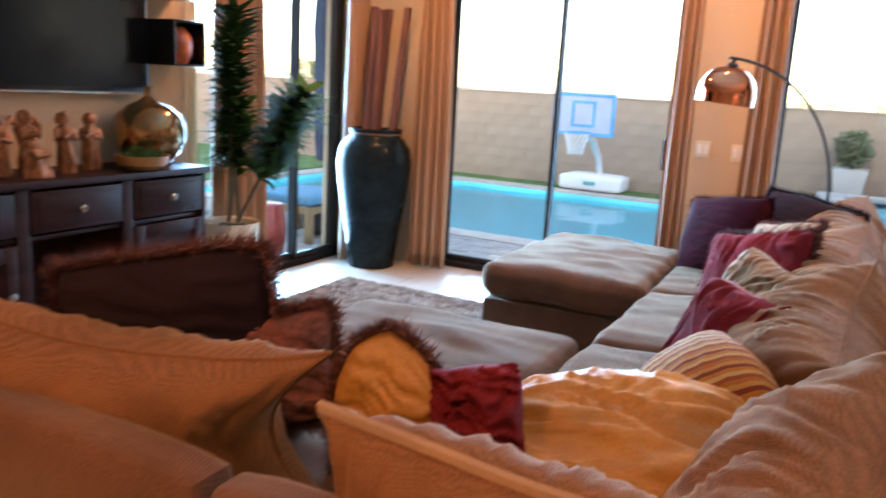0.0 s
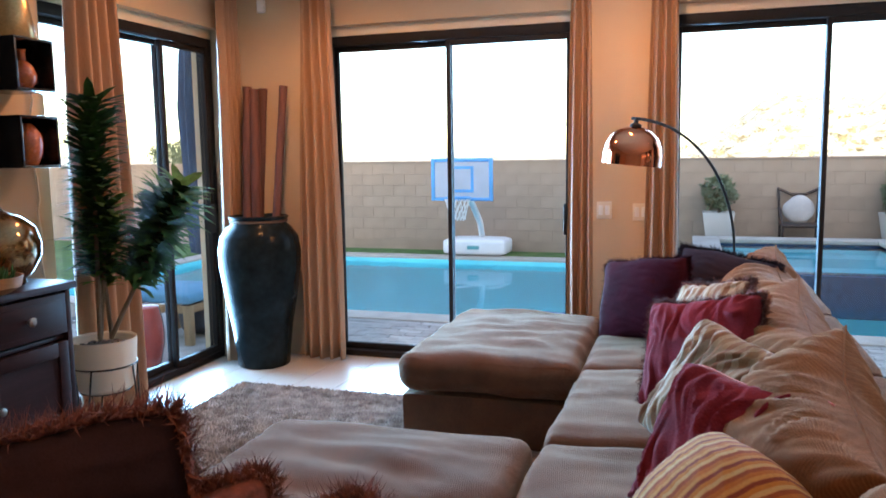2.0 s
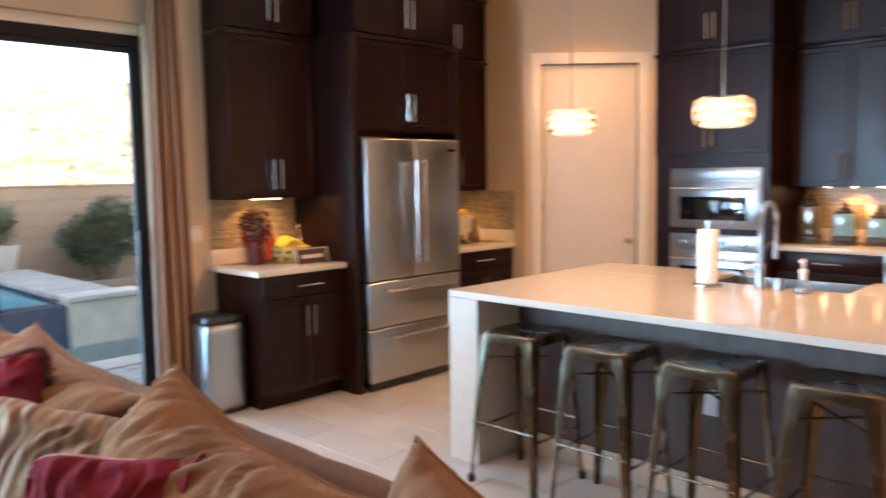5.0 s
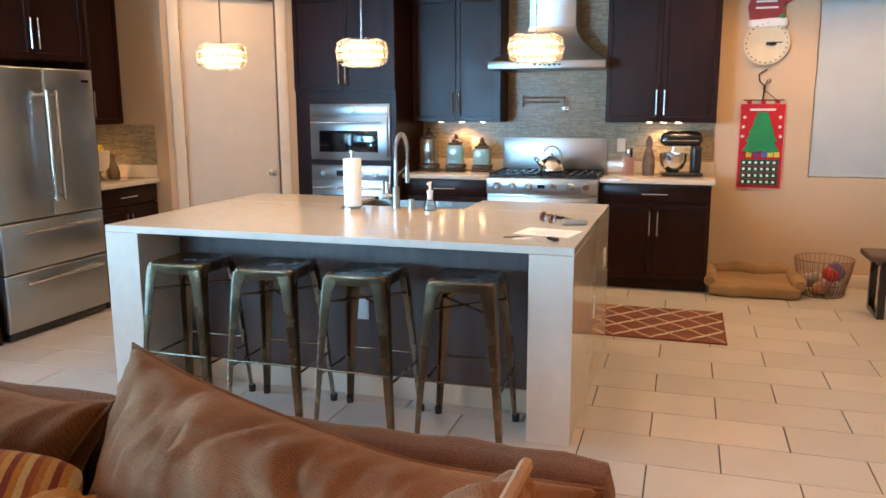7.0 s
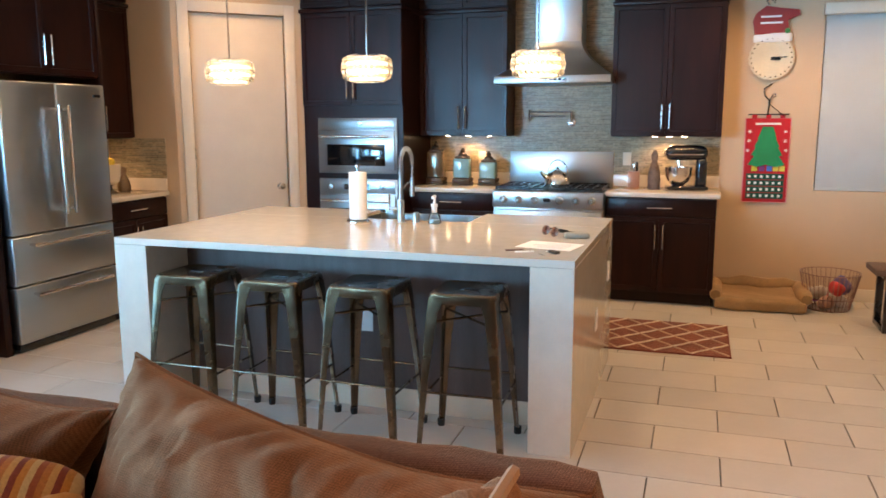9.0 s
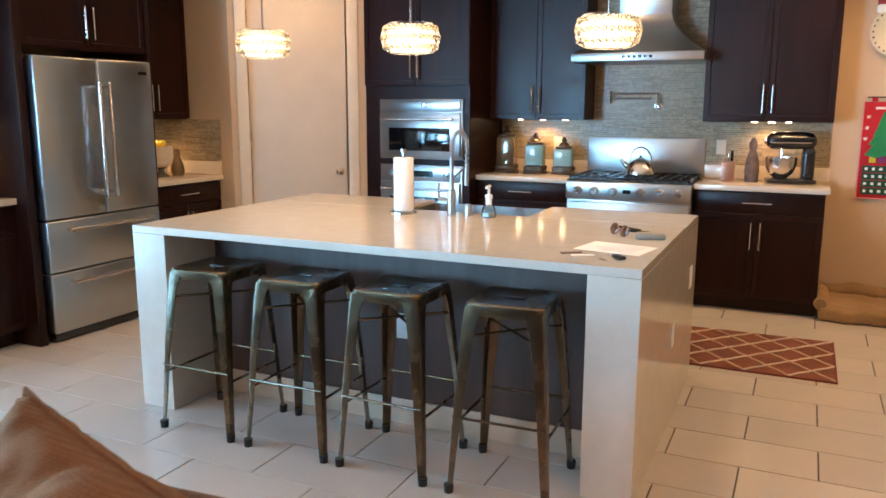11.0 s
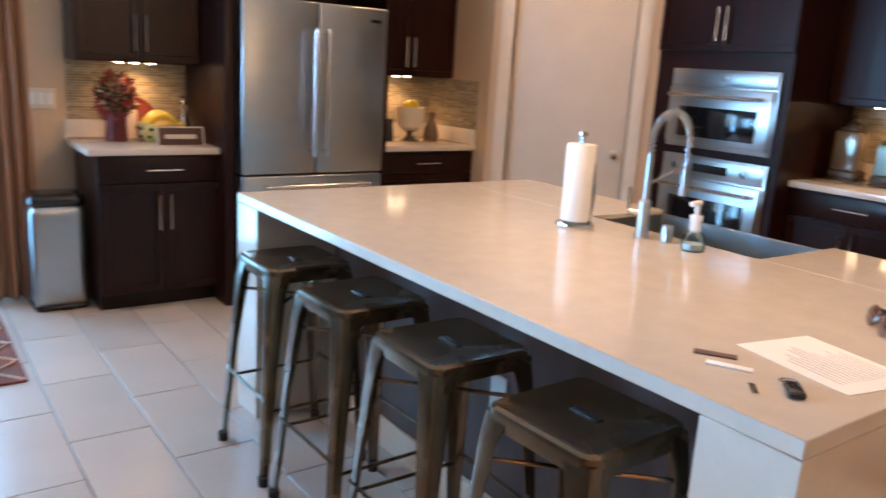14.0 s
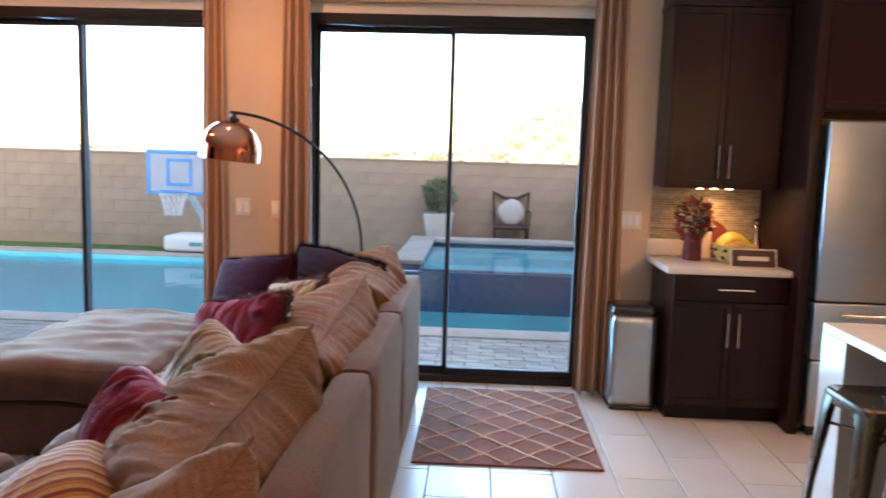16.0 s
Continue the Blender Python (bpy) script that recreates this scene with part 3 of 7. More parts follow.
def bar_pull(front, x, z, length, vertical, y=0.0, r=0.006):
    bm = bmesh.new()
    a, b = ((x, z - length / 2), (x, z + length / 2)) if vertical else ((x - length / 2, z), (x + length / 2, z))
    add_tube(bm, [(a[0], y - 0.032, a[1]), (b[0], y - 0.032, b[1])], r, 8)
    for k in (0.15, 0.85):
        px, pz = a[0] + (b[0] - a[0]) * k, a[1] + (b[1] - a[1]) * k
        add_tube(bm, [(px, y + 0.001, pz), (px, y - 0.032, pz)], r * 0.7, 6)
    part("handle", bm, M_CHROME, front, "satin nickel bar handle")


def shaker(parent, x0, z0, x1, z1, pull=None, name="door", flat=False):
    """A shaker front standing proud of y = 0."""
    g = 0.0015
    x0, z0, x1, z1 = x0 + g, z0 + g, x1 - g, z1 - g
    s = 0.055 if not flat else 0.0
    bm = bmesh.new()
    if flat:
        add_box(bm, (x0, -0.02, z0), (x1, -0.001, z1), 0.003)
    else:
        add_box(bm, (x0, -0.021, z0), (x1, -0.001, z1), 0.002, 1)
        bm.faces.ensure_lookup_table()
        face = max((f for f in bm.faces if f.normal.y < -0.99 or abs(f.calc_center_median().y + 0.021) < 1e-4), key=lambda f: f.calc_area())
        bmesh.ops.inset_region(bm, faces=[face], thickness=s - 0.003, depth=0.0)
        bmesh.ops.inset_region(bm, faces=[face], thickness=0.004, depth=0.0)
        for v in face.verts:
            v.co.y = -0.012
    f = part(name, bm, M_ESP, parent)
    if pull == "h":
        bar_pull(f, (x0 + x1) / 2, (z0 + z1) / 2, 0.2, False, -0.02)
    elif pull:
        bar_pull(f, x0 + 0.03 if "l" in pull else x1 - 0.03, z0 + 0.16 if "b" in pull else z1 - 0.16, 0.2, True, -0.02)
    return f


def cabinet(name, label, w, dep, z0, z1, m, fronts, toe=False, crown=False, group="kitchen cabinets"):
    c = thing(name, label, "cabinet", m, group)
    bs = [((0, 0, z0 + (0.1 if toe else 0)), (w, dep, z1))]
    if toe:
        bs.append(((0.01, 0.07, 0.0), (w - 0.01, dep, 0.1)))
    part("body", boxes(*bs, bev=0.002, seg=1), M_ESP, c)
    if crown:
        part("crown", boxes(((-0.012, -0.035, z1 - 0.005), (w + 0.012, dep - 0.01, z1 + 0.03)), bev=0.008), M_ESP, c)
    for f in fronts:
        shaker(c, *f)
    return c


CZ = 0.895
E90 = lambda x, y: pose(x, y, 0, 0, 0, -90)


def base_fronts(w):
    return [(0.0, 0.74, w, CZ - 0.01, "h", "drawer", True), (0.0, 0.11, w / 2, 0.735, "rt"), (w / 2, 0.11, w, 0.735, "lt")]


def pair(w, z0, z1, where="b"):
    return [(0.0, z0, w / 2, z1, "r" + where), (w / 2, z0, w, z1, "l" + where)]


BASE, UP = "espresso wood base cabinet", "espresso wood shaker wall cabinet"
cabinet("base_cabinet", BASE + " beside the fridge", 0.7, 0.56, 0, CZ, pose(1.93, 5.64, 0), base_fronts(0.7), True)
cabinet("base_cabinet", BASE + " by the pantry", 0.80, 0.56, 0, CZ, pose(3.665, 5.64, 0), base_fronts(0.80), True)
cabinet("wall_cabinet", UP + " over the small counter", 0.69, 0.28, 1.385, 2.47, pose(1.90, 5.92, 0), pair(0.69, 1.39, 2.465), crown=True)
cabinet("wall_cabinet", UP + " in the top row", 0.69, 0.28, 2.505, 3.0, pose(1.90, 5.92, 0), pair(0.69, 2.51, 2.99), crown=True)
cabinet("wall_cabinet", UP + " by the pantry", 0.79, 0.28, 1.385, 2.47, pose(3.665, 5.92, 0), pair(0.79, 1.39, 2.465), crown=True)
cabinet("wall_cabinet", UP + " in the top row", 0.79, 0.28, 2.505, 3.0, pose(3.665, 5.92, 0), pair(0.79, 2.51, 2.99), crown=True)
fc = cabinet("fridge_cabinet", "espresso wood cabinet over the fridge", 0.97, 0.66, 1.84, 2.47, pose(2.655, 5.53, 0), pair(0.97, 1.85, 2.465), crown=True)
cabinet("fridge_cabinet", "espresso wood cabinet over the fridge, top row", 0.97, 0.66, 2.505, 3.0, pose(2.655, 5.53, 0), pair(0.97, 2.51, 2.99), crown=True)
part("side_panel", boxes(((2.595 - 2.655, -0.03, 0), (2.65 - 2.655, 0.665, 2.5)), bev=0.003), M_ESP, fc, "tall side panel")
part("side_panel", boxes(((3.628 - 2.655, -0.03, 0), (3.66 - 2.655, 0.665, 2.5)), bev=0.003), M_ESP, fc, "tall side panel")
cabinet("oven_cabinet", "tall espresso wood cabinet housing the ovens", 0.96, 0.74, 0, 2.47, E90(5.25, 4.68), [(0.0, 0.11, 0.96, 0.29, "h", "drawer", True)] + pair(0.96, 1.66, 2.465), True, True)
cabinet("oven_cabinet", "espresso wood cabinet over the ovens, top row", 0.96, 0.74, 2.505, 3.0, E90(5.25, 4.68), pair(0.96, 2.51, 2.99), crown=True)
cabinet("base_cabinet", BASE + " beside the range", 0.78, 0.57, 0, CZ, E90(5.42, 3.715), base_fronts(0.78), True)
cabinet("base_cabinet", BASE + " at the end of the run", 0.88, 0.57, 0, CZ, E90(5.42, 1.975), base_fronts(0.88), True)
cabinet("wall_cabinet", UP + " between ovens and hood", 0.82, 0.3, 1.385, 2.47, E90(5.69, 3.715), pair(0.82, 1.39, 2.465), crown=True)
cabinet("wall_cabinet", UP + " in the top row", 0.82, 0.3, 2.505, 3.0, E90(5.69, 3.715), pair(0.82, 2.51, 2.99), crown=True)
cabinet("wall_cabinet", UP + " beside the hood", 0.9, 0.3, 1.385, 2.47, E90(5.69, 1.98), pair(0.9, 1.39, 2.465), crown=True)
cabinet("wall_cabinet", UP + " in the top row", 0.9, 0.3, 2.505, 3.0, E90(5.69, 1.98), pair(0.9, 2.51, 2.99), crown=True)
CT = "cream quartz worktop"
mesh_thing("worktop", boxes(((1.88, 5.59, CZ + 0.001), (2.593, 6.198, 0.935)), ((1.88, 6.178, 0.9355), (2.593, 6.198, 1.04)), bev=0.004), M_QUARTZ, CT + " beside the fridge", "worktop", "worktops")
mesh_thing("worktop", boxes(((3.662, 5.59, CZ + 0.001), (4.468, 6.198, 0.935)), ((3.662, 6.178, 0.9355), (4.468, 6.198, 1.04)), ((4.448, 5.6, 0.9355), (4.468, 6.176, 1.04)), bev=0.004), M_QUARTZ, CT + " by the pantry", "worktop", "worktops")
mesh_thing("worktop", boxes(((5.375, 2.935, CZ + 0.001), (5.998, 3.718, 0.935)), ((5.978, 2.935, 0.9355), (5.998, 3.718, 1.04)), bev=0.004), M_QUARTZ, CT + " beside the range", "worktop", "worktops")
mesh_thing("worktop", boxes(((5.375, 1.07, CZ + 0.001), (5.998, 1.975, 0.935)), ((5.978, 1.07, 0.9355), (5.998, 1.975, 1.04)), bev=0.004), M_QUARTZ, CT + " at the end of the run", "worktop", "worktops")

# ---- island ----
isl = thing("kitchen_island", "large island, cream quartz waterfall top over dark wood", "island")
IX0, IX1, IY0, IY1 = 2.17, 3.75, 1.745, 4.205
K0, K1, KX = 2.56, 3.32, 3.3
part("worktop", boxes(((IX0, IY0, 0.884), (KX, IY1, 0.92)), ((KX + 0.0005, IY0, 0.884), (IX1, K0, 0.92)), ((KX + 0.0005, K1, 0.884), (IX1, IY1, 0.92)), bev=0.002, seg=1), M_QUARTZ, isl)
part("end_panel", boxes(((IX0, IY0, 0), (IX1, IY0 + 0.2, 0.883)), bev=0.002, seg=1), M_QUARTZ, isl)
part("end_panel", boxes(((IX0, IY1 - 0.2, 0), (IX1, IY1, 0.883)), bev=0.002, seg=1), M_QUARTZ, isl)
part("body", boxes(((2.52, IY0 + 0.201, 0), (IX1 - 0.03, IY1 - 0.201, 0.6)), ((2.52, IY0 + 0.201, 0.6), (KX - 0.02, IY1 - 0.201, 0.883))), M_PANEL, isl)
part("kickboard", boxes(((2.505, IY0 + 0.201, 0), (2.519, IY1 - 0.201, 0.12)), bev=0.003), M_TRIM, isl, "cream kickboard")

# ---- sofa ----


def sofa_piece(name, label, m, base=None, seat=None, backs=(), seed=1.0, slack=0.009, soft=0.055):
    s = thing(name, label, "sofa section", m, "sectional sofa")
    if base:
        bm = bmesh.new()
        add_soft_box(bm, ((base[0] + base[2]) / 2, (base[1] + base[3]) / 2, 0.145), ((base[2] - base[0]) / 2, (base[3] - base[1]) / 2, 0.135), 0.03, 8, 0, 0.004, seed)
        part("base", bm, M_SOFA, s)
    if seat:
        bm = bmesh.new()
        add_soft_box(bm, ((seat[0] + seat[2]) / 2, (seat[1] + seat[3]) / 2, 0.385), ((seat[2] - seat[0]) / 2, (seat[3] - seat[1]) / 2, 0.105), soft, 44, 0.035, slack, seed + 3)
        part("seat_cushion", bm, M_SOFA, s)
    for x0, y0, x1, y1 in backs:
        bm = bmesh.new()
        add_soft_box(bm, ((x0 + x1) / 2, (y0 + y1) / 2, 0.402), ((x1 - x0) / 2, (y1 - y0) / 2, 0.397), 0.05, 10, 0.0, 0.004, seed + 5)
        part("backrest", bm, M_SOFA, s)
    return s


SL = "brown chenille sectional sofa"
sofa_piece("sofa_section", SL + ", corner by the doors", pose(0, 0, 0), (-0.72, 4.66, 0.29, 5.75), (-0.74, 4.65, 0.28, 5.74), [(0.29, 4.74, 0.435, 5.93), (-0.72, 5.75, 0.288, 5.93)], 1)
sofa_piece("sofa_section", SL + ", chaise end with rumpled cover", pose(0, 0, 0), (-1.70, 4.63, -0.73, 5.92), (-1.73, 4.60, -0.745, 5.95), [], 2, 0.012, 0.085)
sofa_piece("sofa_section", SL + ", armless seat", pose(0, 0, 0), (-0.72, 3.6, 0.29, 4.655), (-0.74, 3.595, 0.28, 4.645), [(0.29, 3.69, 0.435, 4.735)], 3)
sofa_piece("sofa_section", SL + ", armless seat", pose(0, 0, 0), (-0.72, 2.55, 0.29, 3.595), (-0.74, 2.55, 0.28, 3.59), [(0.29, 2.6, 0.435, 3.685)], 4)
sofa_piece("sofa_section", SL + ", inner corner seat", pose(0, 0, 0), (-0.72, 1.56, 0.29, 2.545), (-0.73, 1.57, 0.28, 2.545), [(0.29, 1.41, 0.435, 2.595), (-0.80, 1.41, 0.288, 1.55)], 5)
sofa_piece("sofa_section", SL + ", armless seat with cushions", pose(0, 0, 0), (-1.93, 1.56, -0.805, 2.5), (-1.93, 1.57, -0.805, 2.5), [(-1.95, 1.41, -0.805, 1.55)], 6)
sofa_piece("ottoman", "square brown chenille ottoman with a soft top", pose(0, 0, 0), (-1.80, 2.56, -0.78, 3.56), (-1.82, 2.54, -0.765, 3.58), [], 7)

# ---- kitchen appliances ----
fr = thing("fridge", "stainless steel french door fridge with two drawers", "fridge", pose(2.672, 5.45, 0))
FW = 0.935
part("cabinet", boxes(((0.0, 0.09, 0.03), (FW, 0.72, 1.77)), bev=0.006), M_BLACK, fr)
part("kick_grille", boxes(((0.02, 0.03, 0.005), (FW - 0.02, 0.09, 0.06)), bev=0.004), M_BLACK, fr)


def steel_front(name, x0, z0, x1, z1):
    return part(name, boxes(((x0, 0.0, z0), (x1, 0.088, z1)), bev=0.012, seg=3), M_STEEL, fr)


def pro_handle(front, pts, r=0.013):
    a, b = Vector(pts[0]), Vector(pts[1])
    bm = bmesh.new()
    add_tube(bm, [a, b], r, 12)
    for k in (0.04, 0.96):
        p = a.lerp(b, k)
        add_tube(bm, [p, (p.x, p.y + 0.062, p.z)], r * 0.9, 8)
    part("handle", bm, M_CHROME, front, "polished steel bar handle")


fl = steel_front("door", 0.003, 0.79, FW / 2 - 0.002, 1.79)
frr = steel_front("door", FW / 2 + 0.002, 0.79, FW - 0.003, 1.79)
pro_handle(fl, ((FW / 2 - 0.04, -0.06, 0.9), (FW / 2 - 0.04, -0.06, 1.64)))
pro_handle(frr, ((FW / 2 + 0.04, -0.06, 0.9), (FW / 2 + 0.04, -0.06, 1.64)))
part("badge", boxes(((FW - 0.12, -0.003, 1.7), (FW - 0.05, 0.001, 1.72))), M_BLACK, frr)
for z0, z1 in ((0.455, 0.782), (0.065, 0.448)):
    dr = steel_front("drawer", 0.003, z0, FW - 0.003, z1)
    pro_handle(dr, ((0.12, -0.06, z1 - 0.06), (FW - 0.12, -0.06, z1 - 0.06)))


def oven(name, label, z0, z1, panel):
    """Built-in oven; local x runs along the wall, y inwards."""
    o = thing(name, label, "oven", pose(5.228, 4.533, 0, 0, 0, -90), "ovens")
    W = 0.76
    part("face", boxes(((0, 0.0, z0), (W, 0.022, z1)), bev=0.004), M_STEEL, o)
    part("control_panel", boxes(((0.015, -0.014, z1 - panel), (W - 0.015, 0.0, z1 - 0.01)), bev=0.005), M_STEEL, o)
    dz1 = z1 - panel - 0.012
    dd = part("door", boxes(((0.012, -0.03, z0 + 0.03), (W - 0.012, -0.001, dz1)), bev=0.008), M_STEEL, o)
    part("door_glass", boxes(((0.1, -0.034, z0 + 0.07), (W - 0.1, -0.0305, dz1 - 0.12)), bev=0.001), M_OVENGLASS, dd, "dark oven glass")
    pro_handle(dd, ((0.05, -0.09, dz1 - 0.05), (W - 0.05, -0.09, dz1 - 0.05)), 0.012)
    return o


mw = oven("wall_oven", "stainless steel speed oven in the tall cabinet", 1.06, 1.55, 0.1)
bm = lathed([(0, 0), (0.022, 0), (0.02, 0.02), (0, 0.022)], 20, m=Matrix.Translation((0.42, -0.014, 1.5)) @ Matrix.Rotation(radians(90), 4, "X"))
part("dial", bm, M_CHROME, mw)
ov = oven("wall_oven", "stainless steel wall oven under the speed oven", 0.3, 1.01, 0.13)
for x in (0.13, 0.63):
    bm = lathed([(0, 0), (0.026, 0), (0.022, 0.028), (0, 0.03)], 20, m=Matrix.Translation((x, -0.014, 0.94)) @ Matrix.Rotation(radians(90), 4, "X"))
    part("dial", bm, M_CHROME, ov)
part("display", boxes(((0.25, -0.017, 0.915), (0.5, -0.0142, 0.965))), M_OVENGLASS, ov)

# range
rg = thing("range", "stainless steel gas range with black iron grates", "range", pose(5.30, 2.925, 0, 0, 0, -90))
RW = 0.945
part("body", boxes(((0.003, 0.03, 0.1), (RW - 0.003, 0.69, 0.915)), bev=0.004), M_STEEL, rg)
part("toe", boxes(((0.02, 0.1, 0.0), (RW - 0.02, 0.6, 0.1))), M_BLACK, rg)
part("control_panel", boxes(((0.0, -0.01, 0.79), (RW, 0.029, 0.93)), bev=0.012, seg=3), M_STEEL, rg)
od = part("oven_door", boxes(((0.01, -0.005, 0.2), (RW - 0.01, 0.029, 0.77)), bev=0.008), M_STEEL, rg)
pro_handle(od, ((0.06, -0.06, 0.71), (RW - 0.06, -0.06, 0.71)), 0.014)
part("door_glass", boxes(((0.2, -0.009, 0.32), (RW - 0.2, -0.0055, 0.6))), M_OVENGLASS, od)
for x in (0.1, 0.23, 0.37, 0.58, 0.72, 0.85):
    bm = lathed([(0, 0), (0.034, 0), (0.034, 0.006), (0.027, 0.012), (0.024, 0.042), (0.02, 0.046), (0, 0.046)], 24, m=Matrix.Translation((x, -0.01, 0.86)) @ Matrix.Rotation(radians(90), 4, "X"))
    part("knob", bm, M_CHROME, rg)
part("display", boxes(((0.445, -0.013, 0.845), (0.505, -0.0105, 0.875))), M_OVENGLASS, rg)
part("cooktop", boxes(((0.01, 0.03, 0.916), (RW - 0.01, 0.66, 0.93)), bev=0.003), M_BLACK, rg)
for i in range(3):
    x0 = 0.02 + i * 0.303
    bm = bmesh.new()
    for a, b in (((x0, 0.05), (x0 + 0.295, 0.05)), ((x0, 0.64), (x0 + 0.295, 0.64)), ((x0, 0.05), (x0, 0.64)), ((x0 + 0.295, 0.05), (x0 + 0.295, 0.64)), ((x0, 0.25), (x0 + 0.295, 0.25)), ((x0, 0.44), (x0 + 0.295, 0.44)), ((x0 + 0.147, 0.05), (x0 + 0.147, 0.64)), ((x0 + 0.075, 0.05), (x0 + 0.075, 0.64)), ((x0 + 0.22, 0.05), (x0 + 0.22, 0.64))):
        add_box(bm, (a[0] - 0.005, a[1] - 0.005, 0.945), (b[0] + 0.005, b[1] + 0.005, 0.962))
    for cx, cy in ((x0 + 0.005, 0.055), (x0 + 0.29, 0.055), (x0 + 0.005, 0.635), (x0 + 0.29, 0.635)):
        add_box(bm, (cx - 0.006, cy - 0.006, 0.93), (cx + 0.006, cy + 0.006, 0.946))
    part("grate", bm, M_BLACK, rg, "black cast iron grate")
part("back_panel", boxes(((0.0, 0.672, 0.916), (RW, 0.692, 1.24)), bev=0.004), M_STEEL, rg, "tall plain steel splash panel")

# hood
hd = thing("range_hood", "stainless steel chimney range hood", "range hood", pose(5.4, 2.945, 0, 0, 0, -90))
HW = 0.985
part("lip", boxes(((0, 0.0, 1.83), (HW, 0.595, 1.895)), bev=0.006), M_STEEL, hd)
bm = bmesh.new()
rings = []
for k in range(9):
    s = k / 8
    e = (1 - s) ** 1.8
    hx, y0, y1 = 0.2 + (HW / 2 - 0.205) * e, 0.31 - 0.3 * e, 0.59
    z = 1.896 + 0.3 * s
    rings.append([bm.verts.new(p) for p in ((HW / 2 - hx, y0, z), (HW / 2 + hx, y0, z), (HW / 2 + hx, y1, z), (HW / 2 - hx, y1, z))])
for a, b in zip(rings, rings[1:]):
    for i in range(4):
        bm.faces.new((a[i], a[(i + 1) % 4], b[(i + 1) % 4], b[i]))
part("canopy", bm, M_STEEL, hd, angle=30)
part("chimney", boxes(((HW / 2 - 0.2, 0.31, 2.19), (HW / 2 + 0.2, 0.595, CEIL)), bev=0.004), M_STEEL, hd)
part("buttons", boxes(*[((HW / 2 - 0.1 + 0.04 * i, -0.004, 1.852), (HW / 2 - 0.075 + 0.04 * i, -0.0005, 1.872)) for i in range(6)]), M_BLACK, hd)

# pot filler
pf = thing("pot_filler", "satin nickel folding wall tap over the range", "tap", pose(5.99, 2.36, 1.5))
part("flange", lathed([(0, 0), (0.035, 0), (0.035, 0.012), (0.014, 0.016), (0.014, 0.06), (0, 0.06)], 20, m=Matrix.Rotation(radians(-90), 4, "Y")), M_CHROME, pf)
part("arm", tubes(([(-0.05, 0, 0), (-0.05, 0, 0.1)], 0.012), ([(-0.05, 0, 0.1), (-0.05, 0.38, 0.1)], 0.009), ([(-0.062, 0.38, 0.06), (-0.062, 0.05, 0.06)], 0.009), ([(-0.05, 0.38, 0.12), (-0.05, 0.38, 0.02)], 0.012)), M_CHROME, pf)

# sink and tap
sk = thing("sink", "stainless steel workstation sink let into the island", "sink")
bm = bmesh.new()
for a, b in (((KX + 0.001, K0 + 0.001, 0.66), (IX1 - 0.005, K1 - 0.001, 0.675)), ((KX + 0.001, K0 + 0.001, 0.675), (KX + 0.012, K1 - 0.001, 0.905)), ((IX1 - 0.02, K0 + 0.001, 0.675), (IX1 - 0.005, K1 - 0.001, 0.905)), ((KX + 0.012, K0 + 0.001, 0.675), (IX1 - 0.02, K0 + 0.012, 0.905)), ((KX + 0.012, K1 - 0.012, 0.675), (IX1 - 0.02, K1 - 0.001, 0.905))):
    add_box(bm, a, b, 0.002, 1)
part("bowl", bm, M_STEEL, sk)
part("drain", lathed([(0, 0.676), (0.045, 0.676), (0.045, 0.68), (0.02, 0.681), (0, 0.678)], 20, (3.52, 2.95, 0)), M_CHROME, sk)
tp = thing("kitchen_tap", "brushed steel spring neck kitchen tap", "tap", pose(3.17, 2.945, 0.921))
part("base", lathed([(0, 0), (0.028, 0), (0.022, 0.006), (0.022, 0.13), (0.013, 0.14), (0.011, 0.3), (0, 0.3)], 20), M_STEEL, tp)
arc = [(0.0, 0, 0.3)] + [(0.1 - 0.1 * math.cos(a), 0, 0.34 + 0.1 * math.sin(a)) for a in [math.pi * k / 12 for k in range(13)]] + [(0.2, 0, 0.26)]
part("neck", tubes((arc, 0.006)), M_STEEL, tp)
coil = []
for k in range(241):
    s = k / 240 * (len(arc) - 1)
    i = min(int(s), len(arc) - 2)
    p = Vector(arc[i]).lerp(Vector(arc[i + 1]), s - i)
    d = (Vector(arc[i + 1]) - Vector(arc[i])).normalized()
    u = Vector((0, 1, 0))
    v = d.cross(u)
    a = k * 0.9
    coil.append(p + (u * math.cos(a) + v * math.sin(a)) * 0.0125)
part("spring", tubes((coil, 0.0022), seg=5), M_STEEL, tp, "coiled steel spring")
part("spray_head", lathed([(0, 0), (0.014, 0), (0.015, 0.03), (0.011, 0.12), (0, 0.12)], 16, (0.2, 0, 0.14)), M_STEEL, tp)
part("support_arm", tubes(([(0.0, 0, 0.19), (0.2, 0, 0.25)], 0.005)), M_CHROME, tp)
part("lever", tubes(([(0, 0.02, 0.08), (0.0, 0.075, 0.085)], 0.01), ([(0.0, 0.075, 0.07), (0.0, 0.075, 0.17)], 0.006)), M_CHROME, tp)
mesh_thing("sink_button", lathed([(0, 0), (0.02, 0), (0.02, 0.055), (0.016, 0.06), (0, 0.06)], 18, (3.2, 2.86, 0.921)), M_STEEL, "short brushed steel cylinder beside the tap", "air switch")
M_SOAP = glass_mat("clear_soap_glass", (0.93, 0.98, 0.98), 0.05)
sp = thing("soap_bottle", "clear soap bottle with a white pump", "soap bottle", pose(3.18, 2.735, 0.921))
part("bottle", lathed([(0, 0), (0.036, 0), (0.038, 0.012), (0.033, 0.05), (0.02, 0.066), (0.016, 0.07)], 20), M_SOAP, sp)
